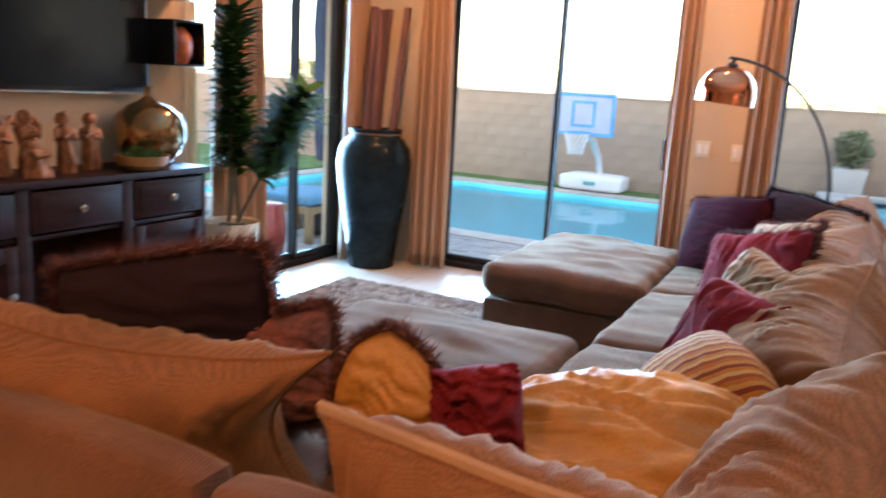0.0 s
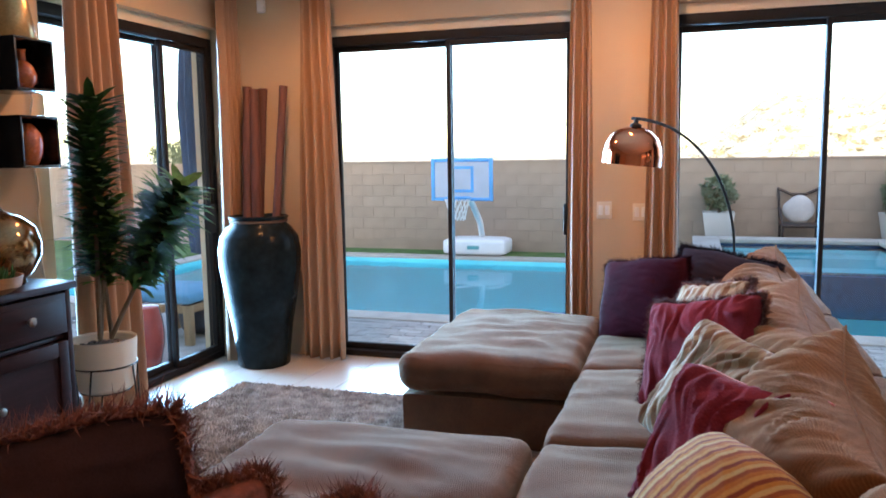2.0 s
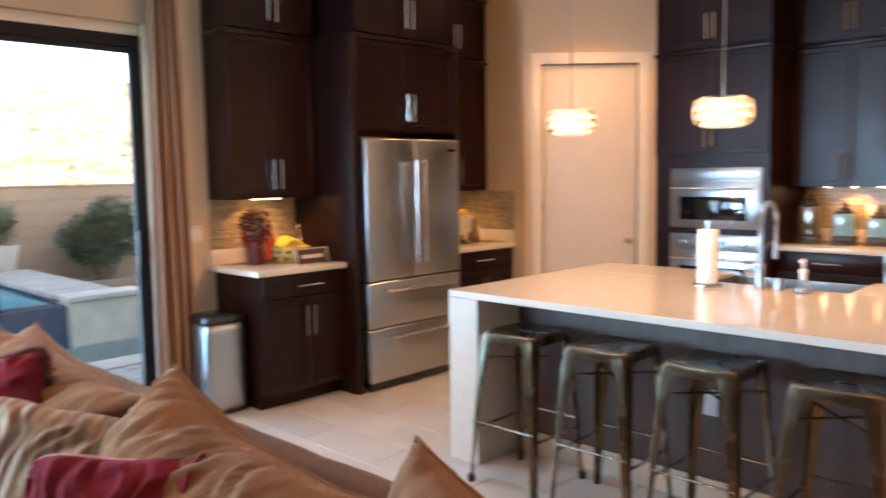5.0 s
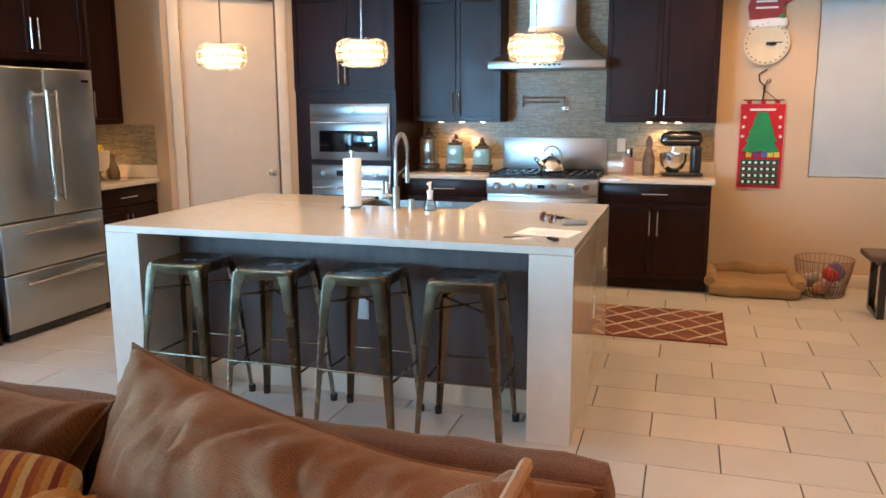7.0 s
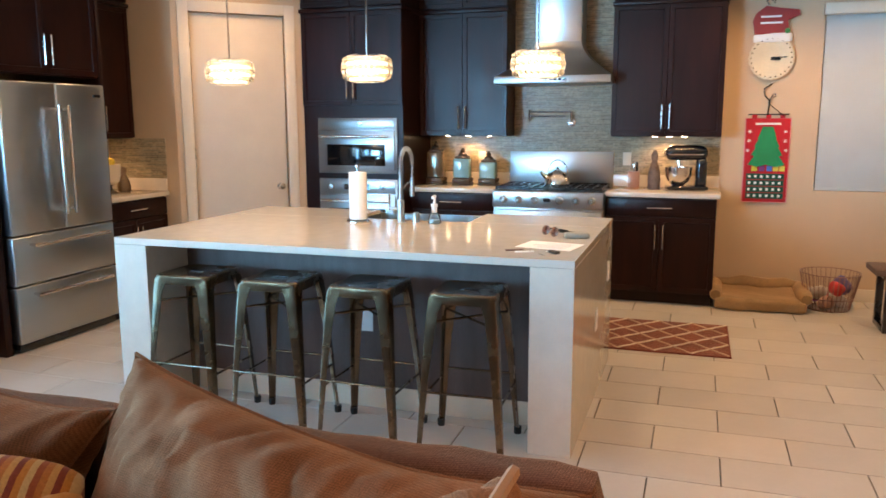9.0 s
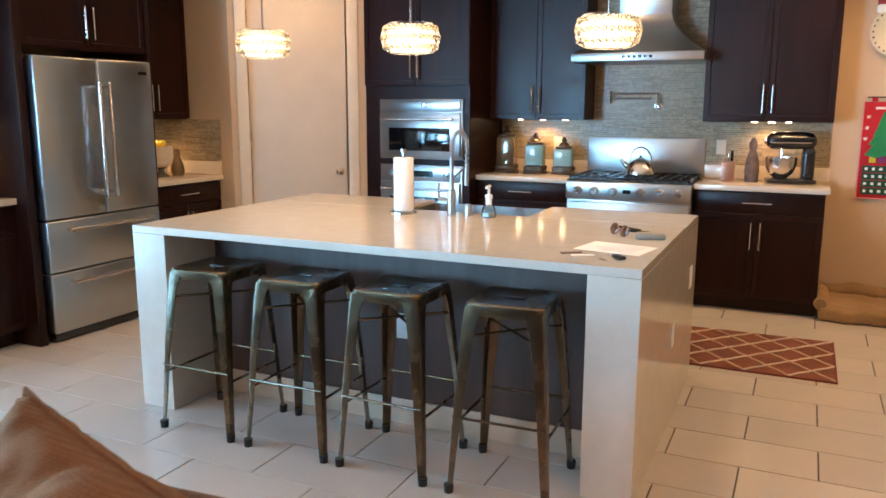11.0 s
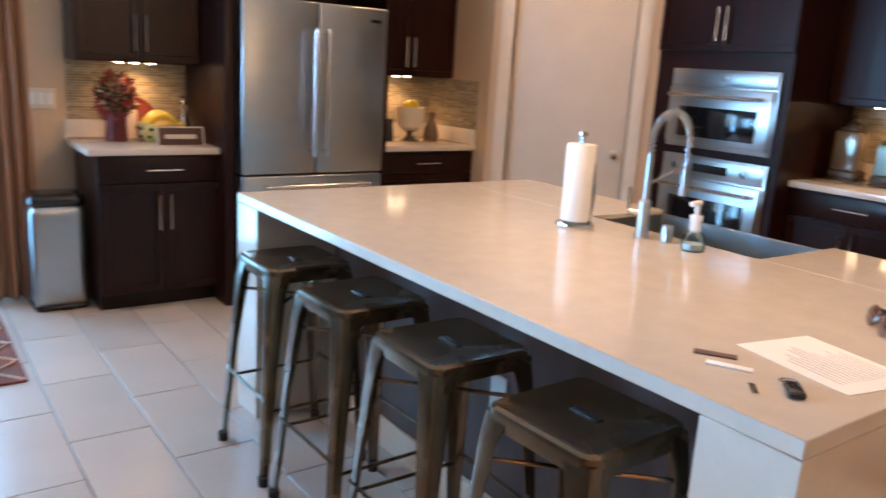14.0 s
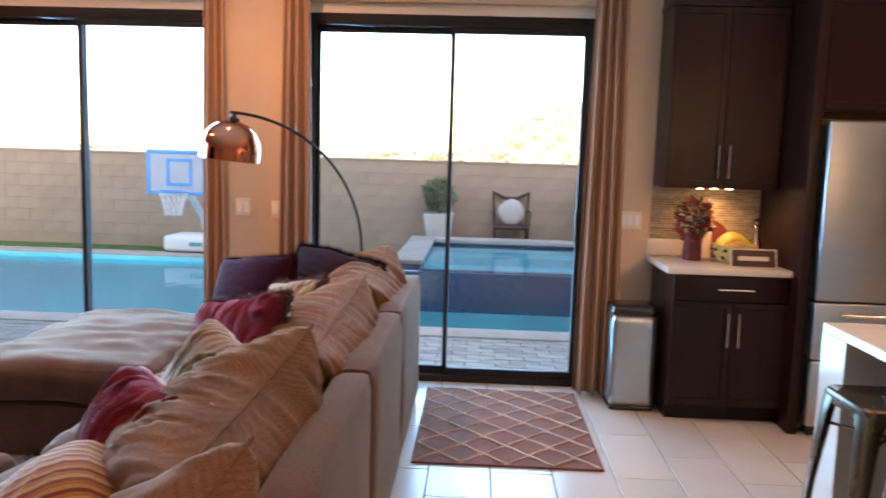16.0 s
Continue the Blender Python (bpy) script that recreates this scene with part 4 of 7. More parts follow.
part("soap", lathed([(0, 0.003), (0.033, 0.004), (0.033, 0.024), (0, 0.024)], 20), mat("soap_liquid", (0.75, 0.9, 0.92), 0.2, bump=0), sp)
part("pump", tubes(([(0, 0, 0.066), (0, 0, 0.1)], 0.017), ([(0, 0, 0.1), (0, 0, 0.118)], 0.021), ([(0, 0, 0.118), (0, 0, 0.16)], 0.008), ([(0.012, 0, 0.162), (-0.034, 0, 0.158)], 0.009)), M_WHITE, sp)
pt = thing("paper_towel_holder", "paper towel roll on a steel stand", "paper towel", pose(3.07, 3.18, 0.921))
part("stand", lathed([(0, 0), (0.07, 0), (0.073, 0.008), (0.07, 0.018), (0.02, 0.022), (0.008, 0.025), (0.008, 0.33), (0.016, 0.335), (0.016, 0.35), (0, 0.352)], 32), M_CHROME, pt)
part("roll", lathed([(0.012, 0.025), (0.051, 0.025), (0.053, 0.03), (0.053, 0.3), (0.051, 0.305), (0.012, 0.305)], 40), M_PAPER, pt)
part("tension_arm", tubes(([(0.062, -0.01, 0.016), (0.072, -0.01, 0.12), (0.06, -0.01, 0.24)], 0.007)), M_BLACK, pt)

# things lying on the island
T = 0.9205
sheet = bmesh.new()
add_box(sheet, (-0.14, -0.108, 0), (0.14, 0.108, 0.0012))
pp = mesh_thing("letter", sheet, M_PAPER, "printed sheet of white paper lying on the island", "paper", m=pose(2.555, 1.925, T, 0, 0, 79))
bm = bmesh.new()
rnd = random.Random(4)
for k in range(13):
    add_box(bm, (-0.1 + 0.0, -0.085 + k * 0.013, 0.0013), (-0.1 + 0.12 + rnd.random() * 0.08, -0.08 + k * 0.013, 0.0016))
part("print", bm, mat("grey_ink", (0.62, 0.6, 0.58), 0.9, bump=0), pp)
mesh_thing("pouch", boxes(((-0.065, -0.035, 0), (0.065, 0.035, 0.028)), bev=0.013, seg=4), mat("grey_suede", (0.3, 0.27, 0.22), 0.9, bump=0.4), "small grey zip pouch lying on the island", "pouch", m=pose(2.853, 1.84, T, 0, 0, -73))
gl = thing("sunglasses", "pair of brown sunglasses lying on the island", "sunglasses", pose(2.9, 1.98, T, 0, 0, -137))
for s in (-1, 1):
    part("lens", lathed([(0, 0), (0.03, 0.002), (0.035, 0.01), (0.028, 0.014), (0, 0.016)], 18, m=Matrix.Translation((0.042 * s, 0, 0.022)) @ Matrix.Rotation(radians(75), 4, "X") @ Matrix.Diagonal((1, 0.8, 1, 1))), mat("brown_lens", (0.09, 0.03, 0.02), 0.1, bump=0, coat=1.0), gl)
    part("temple", tubes(([(0.078 * s, 0, 0.032), (0.07 * s, 0.06, 0.022), (0.04 * s, 0.13, 0.009)], 0.006)), M_BLACK, gl)
part("bridge", tubes(([(-0.014, 0, 0.036), (0, -0.002, 0.04), (0.014, 0, 0.036)], 0.003)), M_BLACK, gl)
mesh_thing("card", boxes(((-0.043, -0.012, 0), (0.043, 0.012, 0.004)), bev=0.001), mat("brown_card", (0.12, 0.06, 0.05), 0.6), "brown folded card lying on the island", "card", "cards", m=pose(2.376, 2.065, T, 0, 0, -57))
mesh_thing("card", boxes(((-0.045, -0.01, 0), (0.045, 0.01, 0.004)), bev=0.001), M_PAPER, "white narrow card lying on the island", "card", "cards", m=pose(2.342, 2.008, T, 0, 0, -62))
kf = thing("car_key", "black car key on a steel ring", "key", pose(2.335, 1.865, T, 0, 0, -138))
part("fob", boxes(((-0.035, -0.016, 0), (0.03, 0.016, 0.014)), bev=0.006, seg=3), M_BLACK, kf)
part("ring", tubes(([(-0.05 + 0.016 * math.cos(a), 0.016 * math.sin(a), 0.004) for a in [2 * math.pi * k / 16 for k in range(17)]], 0.002), seg=6), M_CHROME, kf)
part("blade", boxes(((-0.02, -0.078, 0.0005), (0.03, -0.066, 0.003))), M_CHROME, kf)

# ---- pendants ----
M_CRYSTAL = glass_mat("pressed_glass", (1.0, 0.95, 0.86), 0.12, bump=0.6, bscale=60)
M_BULB = glow_mat("lit_bulb", (1.0, 0.72, 0.4), 26.0)
M_FROST = glow_mat("glowing_diffuser", (1.0, 0.84, 0.62), 2.6)


bead_ball = bmesh.new()
bmesh.ops.create_icosphere(bead_ball, subdivisions=1, radius=0.016)
BEAD = finish(bead_ball, "bead", M_CRYSTAL)


def pendant(x, y):
    p = thing("pendant_lamp", "lit pendant lamp of pale moulded glass beads", "pendant lamp", pose(x, y, 1.8), "pendants over the island")
    prof = [(0.07, 0.075), (0.1, 0.07), (0.122, 0.05), (0.132, 0.02), (0.132, -0.012), (0.122, -0.042), (0.1, -0.062), (0.07, -0.068)]
    sh = part("shade", lathed(prof, 96, ribs=24, rib=0.03), M_CRYSTAL, p, "ribbed clear glass shade")
    sh.visible_shadow = False
    for zz, rr in ((0.045, 0.118), (0.004, 0.126), (-0.038, 0.118)):
        for k in range(26):
            a = 2 * math.pi * (k + (0.5 if zz == 0.004 else 0)) / 26
            bead = new("bead", BEAD)
            bead.parent = p
            bead.location = (rr * math.cos(a), rr * math.sin(a), zz)
            bead.visible_shadow = False
            tagged(bead)
    df = part("diffuser", lathed([(0, 0.064), (0.09, 0.06), (0.108, 0.035), (0.112, 0), (0.106, -0.036), (0.088, -0.057), (0, -0.06)], 32), M_FROST, p, "glowing inner diffuser")
    df.visible_shadow = False
    part("cord", tubes(([(0, 0, 0.06), (0, 0, CEIL - 1.82)], 0.004)), M_CHROME, p)
    part("ceiling_cap", lathed([(0, 0), (0.06, 0), (0.06, -0.02), (0.01, -0.03), (0, -0.03)], 24, (0, 0, CEIL - 1.8)), M_CHROME, p)
    lamp("pendant_light", "POINT", PENDANT_W, (1.0, 0.64, 0.34), pose(x, y, 1.8), 0.09)


PENDANT_W = 16
for y in (3.79, 2.95, 2.03):
    pendant(2.71, y)

# unseen recessed ceiling lights, added to warm the rooms from above
M_LENS = glow_mat("fill_downlight_lens", (1.0, 0.75, 0.45), 8.0)


def fill_downlight(x, y, watts, colour=WARM, cone=130):
    d = thing("ceiling_light", "unseen round recessed ceiling light with a white trim ring, added for warm fill", "ceiling light", pose(x, y, CEIL), "recessed lights")
    part("trim_ring", lathed([(0.06, -0.002), (0.085, -0.006), (0.09, -0.001)], 28), M_WHITE, d)
    part("lens", lathed([(0, -0.003), (0.06, -0.003)], 28), M_LENS, d)
    lamp("ceiling_fill_spot", "SPOT", watts, colour, look((x, y, CEIL - 0.03), (x, y + 0.001, 0)), 0.06, spot=cone)


CAN_K, CAN_L, CAN_S = 62, 118, 175
for x, y, watts in ((1.9, 4.75, 22), (4.35, 4.6, CAN_K), (4.5, 2.95, CAN_K), (1.9, 0.3, 22)):
    fill_downlight(x, y, watts)
for x, y in ((4.9, 0.95), (4.9, -0.3)):
    fill_downlight(x, y, 95)
# amber ones added to wash the living room walls
for x, y in ((-2.5, 4.9), (-0.6, 5.0)):
    fill_downlight(x, y, CAN_L, AMBER, 164)
for x, y in ((-1.7, -0.1), (0.2, -0.4)):
    fill_downlight(x, y, CAN_S, AMBER, 126)

# lights under the wall cabinets
def under_light(x, y, n, dx, dy):
    u = thing("cabinet_light", "row of small lit puck lights under the cabinet", "cabinet light", pose(x, y, 1.384), "under-cabinet lights")
    for k in range(n):
        part("puck", lathed([(0, -0.006), (0.02, -0.006), (0.026, 0)], 16, ((k - (n - 1) / 2) * dx, (k - (n - 1) / 2) * dy, 0)), M_BULB, u)
    lamp("cabinet_glow", "SPOT", 9, WARM, look((x, y, 1.37), (x, y + 0.0001, 0)), 0.012, spot=150)


under_light(2.25, 6.05, 3, 0.09, 0)
under_light(4.06, 6.05, 3, 0.09, 0)
under_light(5.86, 3.3, 3, 0, 0.2)
under_light(5.86, 1.5, 3, 0, 0.12)

# ---- things on the counters ----
C = 0.936
M_AQUA = mat("aqua_glass", (0.28, 0.5, 0.5), 0.15, var=0.2, bump=0.05, coat=0.6)
M_IRONB = mat("bronzed_iron", (0.13, 0.09, 0.06), 0.4, 0.8, var=0.3)
M_MERC = mat("amber_glass", (0.2, 0.15, 0.09), 0.12, 0.3, var=0.3, coat=0.6)


def canister(y, h, body, label):
    c = thing("canister", label, "canister", pose(5.8, y, C, 0, 0, 4), "counter canisters")
    part("base", boxes(((-0.088, -0.088, 0), (0.088, 0.088, 0.014)), ((-0.08, -0.08, 0.0145), (0.08, 0.08, 0.06)), bev=0.006), M_IRONB, c)
    bm = bmesh.new()
    for k in range(-2, 3):
        for s in (-1, 1):
            add_tube(bm, [(s * 0.083, k * 0.032 - 0.01, 0.03), (s * 0.083, k * 0.032 + 0.01, 0.055)], 0.004, 5)
            add_tube(bm, [(k * 0.032 - 0.01, s * 0.083, 0.03), (k * 0.032 + 0.01, s * 0.083, 0.055)], 0.004, 5)
    part("filigree", bm, M_IRONB, c)
    part("jar", boxes(((-0.076, -0.076, 0.061), (0.076, 0.076, h)), bev=0.014, seg=3), body, c, "square glass jar")
    lid = part("lid", boxes(((-0.062, -0.062, h + 0.001), (0.062, 0.062, h + 0.022)), bev=0.008), M_IRONB, c)
    part("finial", lathed([(0.045, h + 0.02), (0.042, h + 0.04), (0.018, h + 0.055), (0.024, h + 0.07), (0.008, h + 0.095), (0, h + 0.1)], 16), M_IRONB, lid)


canister(3.6, 0.3, M_MERC, "square amber glass canister on a bronzed base")
canister(3.34, 0.24, M_AQUA, "square aqua glass canister on a bronzed base")
canister(3.09, 0.21, M_AQUA, "short square aqua glass canister on a bronzed base")
kt = thing("kettle", "polished steel kettle with an arched handle", "kettle", pose(5.62, 2.42, 0.963, 0, 0, 100))
part("body", lathed([(0, 0), (0.1, 0), (0.112, 0.012), (0.108, 0.05), (0.085, 0.095), (0.05, 0.12), (0.03, 0.125), (0, 0.127)], 36), M_CHROME, kt)
part("lid", lathed([(0.04, 0.124), (0.03, 0.134), (0.01, 0.138), (0.014, 0.155), (0, 0.16)], 20), M_CHROME, kt)
part("spout", tubes(([(0.085, 0, 0.06), (0.13, 0, 0.1), (0.145, 0, 0.125)], [0.026, 0.018, 0.014]), seg=12), M_CHROME, kt)
part("handle", tubes(([(0.085 * math.cos(a), 0, 0.1 + 0.12 * math.sin(a)) for a in [math.pi * k / 14 for k in range(15)]], 0.007)), M_CHROME, kt)
mx = thing("stand_mixer", "glossy black stand mixer with a steel bowl", "mixer", pose(5.76, 1.34, C, 0, 0, 100))
bm = bmesh.new()
add_soft_box(bm, (0.0, 0, 0.018), (0.17, 0.1, 0.018), 0.016, 6, 0, 0)
part("foot", bm, M_BLACK, mx)
bm = bmesh.new()
add_soft_box(bm, (-0.115, 0, 0.14), (0.045, 0.055, 0.13), 0.035, 6, 0, 0)
part("column", bm, M_BLACK, mx)
bm = bmesh.new()
add_soft_box(bm, (0.01, 0, 0.31), (0.175, 0.062, 0.06), 0.055, 8, 0.01, 0)
hdm = part("head", bm, M_BLACK, mx)
part("band", boxes(((-0.12, -0.0635, 0.295), (0.16, 0.0635, 0.305)), bev=0.002), M_CHROME, hdm)
part("hub", lathed([(0, 0), (0.025, 0), (0.025, 0.015), (0, 0.016)], 18, m=Matrix.Translation((0.18, 0, 0.31)) @ Matrix.Rotation(radians(90), 4, "Y")), M_CHROME, hdm)
part("beater", tubes(([(0.07, 0, 0.25), (0.07, 0, 0.12)], 0.012)), M_CHROME, mx)
part("bowl", lathed([(0.05, 0.037), (0.055, 0.045), (0.09, 0.075), (0.108, 0.12), (0.112, 0.19), (0.116, 0.192), (0.106, 0.188), (0.1, 0.12), (0.05, 0.06), (0, 0.058)], 36, (0.07, 0, 0)), M_CHROME, mx)
part("bowl_handle", tubes(([(0.07, -0.11, 0.17), (0.07, -0.15, 0.15), (0.07, -0.15, 0.1), (0.07, -0.105, 0.09)], 0.006)), M_CHROME, mx)
kb = thing("knife_block", "copper-toned block holding scissors and knives", "knife block", pose(5.76, 1.78, C, 0, 0, 95))
part("block", boxes(((-0.05, -0.06, 0), (0.05, 0.06, 0.15)), bev=0.01), mat("rose_copper", (0.5, 0.27, 0.19), 0.3, 0.6), kb)
for k in range(4):
    part("handle", boxes(((-0.035 + 0.02 * (k % 2), -0.048 + 0.028 * k, 0.15), (-0.015 + 0.02 * (k % 2), -0.03 + 0.028 * k, 0.23)), bev=0.006), M_CHROME if k % 2 else M_BLACK, kb)
part("scissors", tubes(*[([(0.02, 0.02 * s + 0.018 * math.cos(a), 0.18 + 0.018 * math.sin(a)) for a in [2 * math.pi * k / 12 for k in range(13)]], 0.004) for s in (-1, 1)]), M_CHROME, kb)
mesh_thing("holiday_figurine", lathed([(0, 0), (0.05, 0), (0.052, 0.012), (0.05, 0.05), (0.055, 0.07), (0.048, 0.15), (0.034, 0.21), (0.022, 0.235), (0.03, 0.26), (0.028, 0.29), (0.012, 0.33), (0, 0.335)], 20, (5.78, 1.61, C)), mat("brown_resin", (0.2, 0.13, 0.1), 0.7, var=0.4, scale=12), "brown robed holiday figurine on the counter", "figurine")
for (x, y, z), rz, nm in (((5.994, 3.2, 1.18), 0, "outlet"), ((5.994, 1.86, 1.18), 0, "outlet")):
    mesh_thing("outlet_plate", boxes(((-0.004, -0.036, -0.058), (0.001, 0.036, 0.058)), bev=0.002), M_TRIM, "cream wall outlet plate on the backsplash", "outlet", "wall plates", m=pose(x - 0.012, y, z))
# beside the fridge
bk = thing("fruit_basket", "pale spotted basket holding bananas", "basket", pose(2.36, 5.92, C))
M_SPOT = mat("spotted_enamel", (0.65, 0.5, 0.16), 0.4, var=0.3, scale=18)
part("bowl", lathed([(0, 0.0), (0.08, 0.0), (0.12, 0.04), (0.135, 0.11), (0.13, 0.112), (0.11, 0.04), (0.07, 0.01), (0, 0.01)], 28), M_SPOT, bk)
for r_, z_, n_ in ((0.118, 0.035, 9), (0.131, 0.08, 11)):
    for k in range(n_):
        a = 2 * math.pi * (k + (0.5 if n_ == 9 else 0)) / n_
        bm = bmesh.new()
        bmesh.ops.create_icosphere(bm, subdivisions=1, radius=0.013, matrix=Matrix.Translation((r_ * math.cos(a), r_ * math.sin(a), z_)))
        part("spot", bm, M_BLACK, bk, "round dark spot")
M_BAN = mat("banana_skin", (0.75, 0.55, 0.05), 0.5, var=0.15, scale=15)
for k in range(4):
    part("banana", tubes(([(-0.1 + 0.2 * s, -0.05 + 0.03 * k + 0.02 * math.sin(3 * s), 0.1 + 0.05 * math.sin(math.pi * s) + 0.005 * k) for s in [i / 8 for i in range(9)]], [0.006, 0.014, 0.018, 0.019, 0.019, 0.018, 0.016, 0.012, 0.005])), M_BAN, bk)
sg = thing("counter_sign", "small dark framed sign leaning on the counter", "sign", pose(2.42, 5.74, C, -12, 0, 0))
part("board", boxes(((-0.13, 0, 0), (0.13, 0.008, 0.1)), bev=0.002), mat("brown_board", (0.1, 0.05, 0.035), 0.7), sg)
part("frame", boxes(((-0.135, -0.004, 0.0), (-0.128, 0.01, 0.105)), ((0.128, -0.004, 0.0), (0.135, 0.01, 0.105)), ((-0.128, -0.004, 0.098), (0.128, 0.01, 0.105))), M_TRIM, sg)
part("lettering", boxes(((-0.09, -0.002, 0.035), (0.09, -0.0005, 0.06))), M_TRIM, sg)
mesh_thing("carafe", lathed([(0, 0), (0.035, 0), (0.04, 0.03), (0.038, 0.1), (0.014, 0.17), (0.012, 0.2), (0.022, 0.215), (0.012, 0.23), (0.016, 0.25), (0, 0.27)], 20, (2.53, 6.05, C)), M_CHROME, "slim silver stoppered carafe", "carafe")
fa = thing("flower_arrangement", "dark red holiday arrangement with greenery and cream blooms", "flowers", pose(2.12, 5.98, C))
part("container", lathed([(0, 0), (0.055, 0), (0.06, 0.02), (0.052, 0.13), (0.06, 0.16), (0, 0.15)], 22, ribs=6, rib=0.05), mat("dark_red_ceramic", (0.16, 0.02, 0.02), 0.4, var=0.4, scale=14), fa)
for nm, col, n_, sd, rd in (("greenery", (0.03, 0.06, 0.03), 300, 71, (0.1, 0.08, 0.14)), ("red_bloom", (0.4, 0.03, 0.025), 420, 72, (0.1, 0.08, 0.14)), ("cream_bloom", (0.6, 0.48, 0.32), 190, 73, (0.1, 0.09, 0.12))):
    bm = bmesh.new()
    leaf_ball(bm, (0, 0, 0.26), rd, n_, sd, 0.038)
    part(nm, bm, mat(nm, col, 0.7, var=0.4, scale=20), fa, angle=180)
tr = thing("tray", "round red and gold tray standing against the backsplash", "tray", pose(2.27, 6.135, C, 80, 0, 0))
part("disc", lathed([(0, 0), (0.1, 0), (0.12, 0.012), (0.12, 0.018), (0.1, 0.008), (0, 0.006)], 36, (0, 0.12, 0)), mat("red_lacquer", (0.26, 0.04, 0.025), 0.35, var=0.2), tr)
mesh_thing("card_holder", boxes(((2.2, 6.1, C), (2.27, 6.12, C + 0.17)), bev=0.004), M_TRIM, "upright cream card against the backsplash", "card")
# by the pantry
mesh_thing("switch_plate", boxes(((3.83, 6.185, 1.14), (3.91, 6.192, 1.27)), bev=0.003), M_TRIM, "cream switch plate on the backsplash", "switch", "wall plates")
mesh_thing("picture_frame", boxes(((-0.07, 0, 0), (0.07, 0.015, 0.16)), ((-0.05, -0.003, 0.025), (0.05, 0.001, 0.135)), bev=0.004), M_BLACK, "small dark tilted picture frame on the counter", "picture frame", m=pose(3.86, 5.85, C, -15, 0, -15))
cp = thing("pedestal_bowl", "cream ceramic pedestal bowl holding lemons", "bowl", pose(4.1, 5.9, C))
part("foot", lathed([(0, 0), (0.065, 0), (0.065, 0.008), (0.025, 0.03), (0.022, 0.06), (0.05, 0.075), (0, 0.075)], 28), mat("smoked_glass", (0.12, 0.1, 0.08), 0.15, coat=0.6), cp)
part("bowl", lathed([(0, 0.076), (0.05, 0.077), (0.085, 0.1), (0.092, 0.14), (0.096, 0.145), (0.098, 0.24), (0.092, 0.24), (0.088, 0.14), (0, 0.11)], 36), M_TRIM, cp)
for x, y, z in ((-0.03, 0.0, 0.245), (0.035, 0.01, 0.245), (0.0, -0.03, 0.26), (0.0, 0.035, 0.25)):
    part("lemon", lathed([(0, -0.04), (0.012, -0.036), (0.03, -0.018), (0.034, 0), (0.03, 0.018), (0.012, 0.036), (0, 0.04)], 14, m=Matrix.Translation((x, y, z)) @ Matrix.Rotation(radians(80), 4, "X")), M_BAN, cp)
mesh_thing("bottle_figurine", lathed([(0, 0), (0.055, 0), (0.06, 0.04), (0.05, 0.09), (0.022, 0.15), (0.028, 0.17), (0.024, 0.2), (0, 0.215)], 22, (4.3, 5.92, C), ribs=4, rib=0.07), mat("aged_bronze", (0.24, 0.16, 0.09), 0.35, 0.7, var=0.4), "bronze robed figurine beside the bowl", "figurine")

# trash can
tc_ = thing("trash_can", "brushed steel trash can with a black lid", "trash can", pose(1.76, 5.91, 0))
bm = bmesh.new()
add_soft_box(bm, (0, 0, 0.31), (0.14, 0.115, 0.29), 0.035, 12, 0, 0)
part("body", bm, M_STEEL, tc_)
bm = bmesh.new()
add_soft_box(bm, (0, 0, 0.625), (0.145, 0.12, 0.035), 0.03, 8, 0.006, 0)
part("lid", bm, M_BLACK, tc_)
part("foot_ring", boxes(((-0.142, -0.117, 0.0), (0.142, 0.117, 0.035)), bev=0.02), M_BLACK, tc_)

# wall switches by the spa door
for x, w_, z in ((1.766, 0.15, 1.155), (-0.79, 0.1, 1.16), (-0.55, 0.1, 1.15)):
    sw_ = mesh_thing("switch_plate", boxes(((x - w_ / 2, 6.192, z - 0.058), (x + w_ / 2, 6.199, z + 0.058)), bev=0.002), M_TRIM, "cream rocker switch plate on the beige wall", "switch", "wall plates")
    n_ = 3 if w_ > 0.12 else 2
    for k in range(n_):
        cx = x + (k - (n_ - 1) / 2) * 0.045
        part("rocker", boxes(((cx - 0.015, 6.189, z - 0.033), (cx + 0.015, 6.193, z + 0.033)), bev=0.002), M_WHITE, sw_)
for x, z in ((3.55, 0.62), (3.0, 0.45)):
    mesh_thing("outlet_plate", boxes(((x - 0.036, IY0 - 0.006, z - 0.058), (x + 0.036, IY0 - 0.0005, z + 0.058)), bev=0.002), M_WHITE, "white outlet plate on the island's end", "outlet", "wall plates")
mesh_thing("outlet_plate", boxes(((2.512, 2.86, 0.42), (2.519, 2.93, 0.54)), bev=0.002), M_WHITE, "white outlet plate on the island's dark panel", "outlet", "wall plates")
mesh_thing("vent_slot", boxes(((2.51, 2.95, 0.83), (2.519, 3.06, 0.84)), bev=0.002), M_CHROME, "slim metal pull under the island top", "pull")

# ---- bar stools ----
M_FOOT = mat("rubber", (0.02, 0.02, 0.02), 0.8)


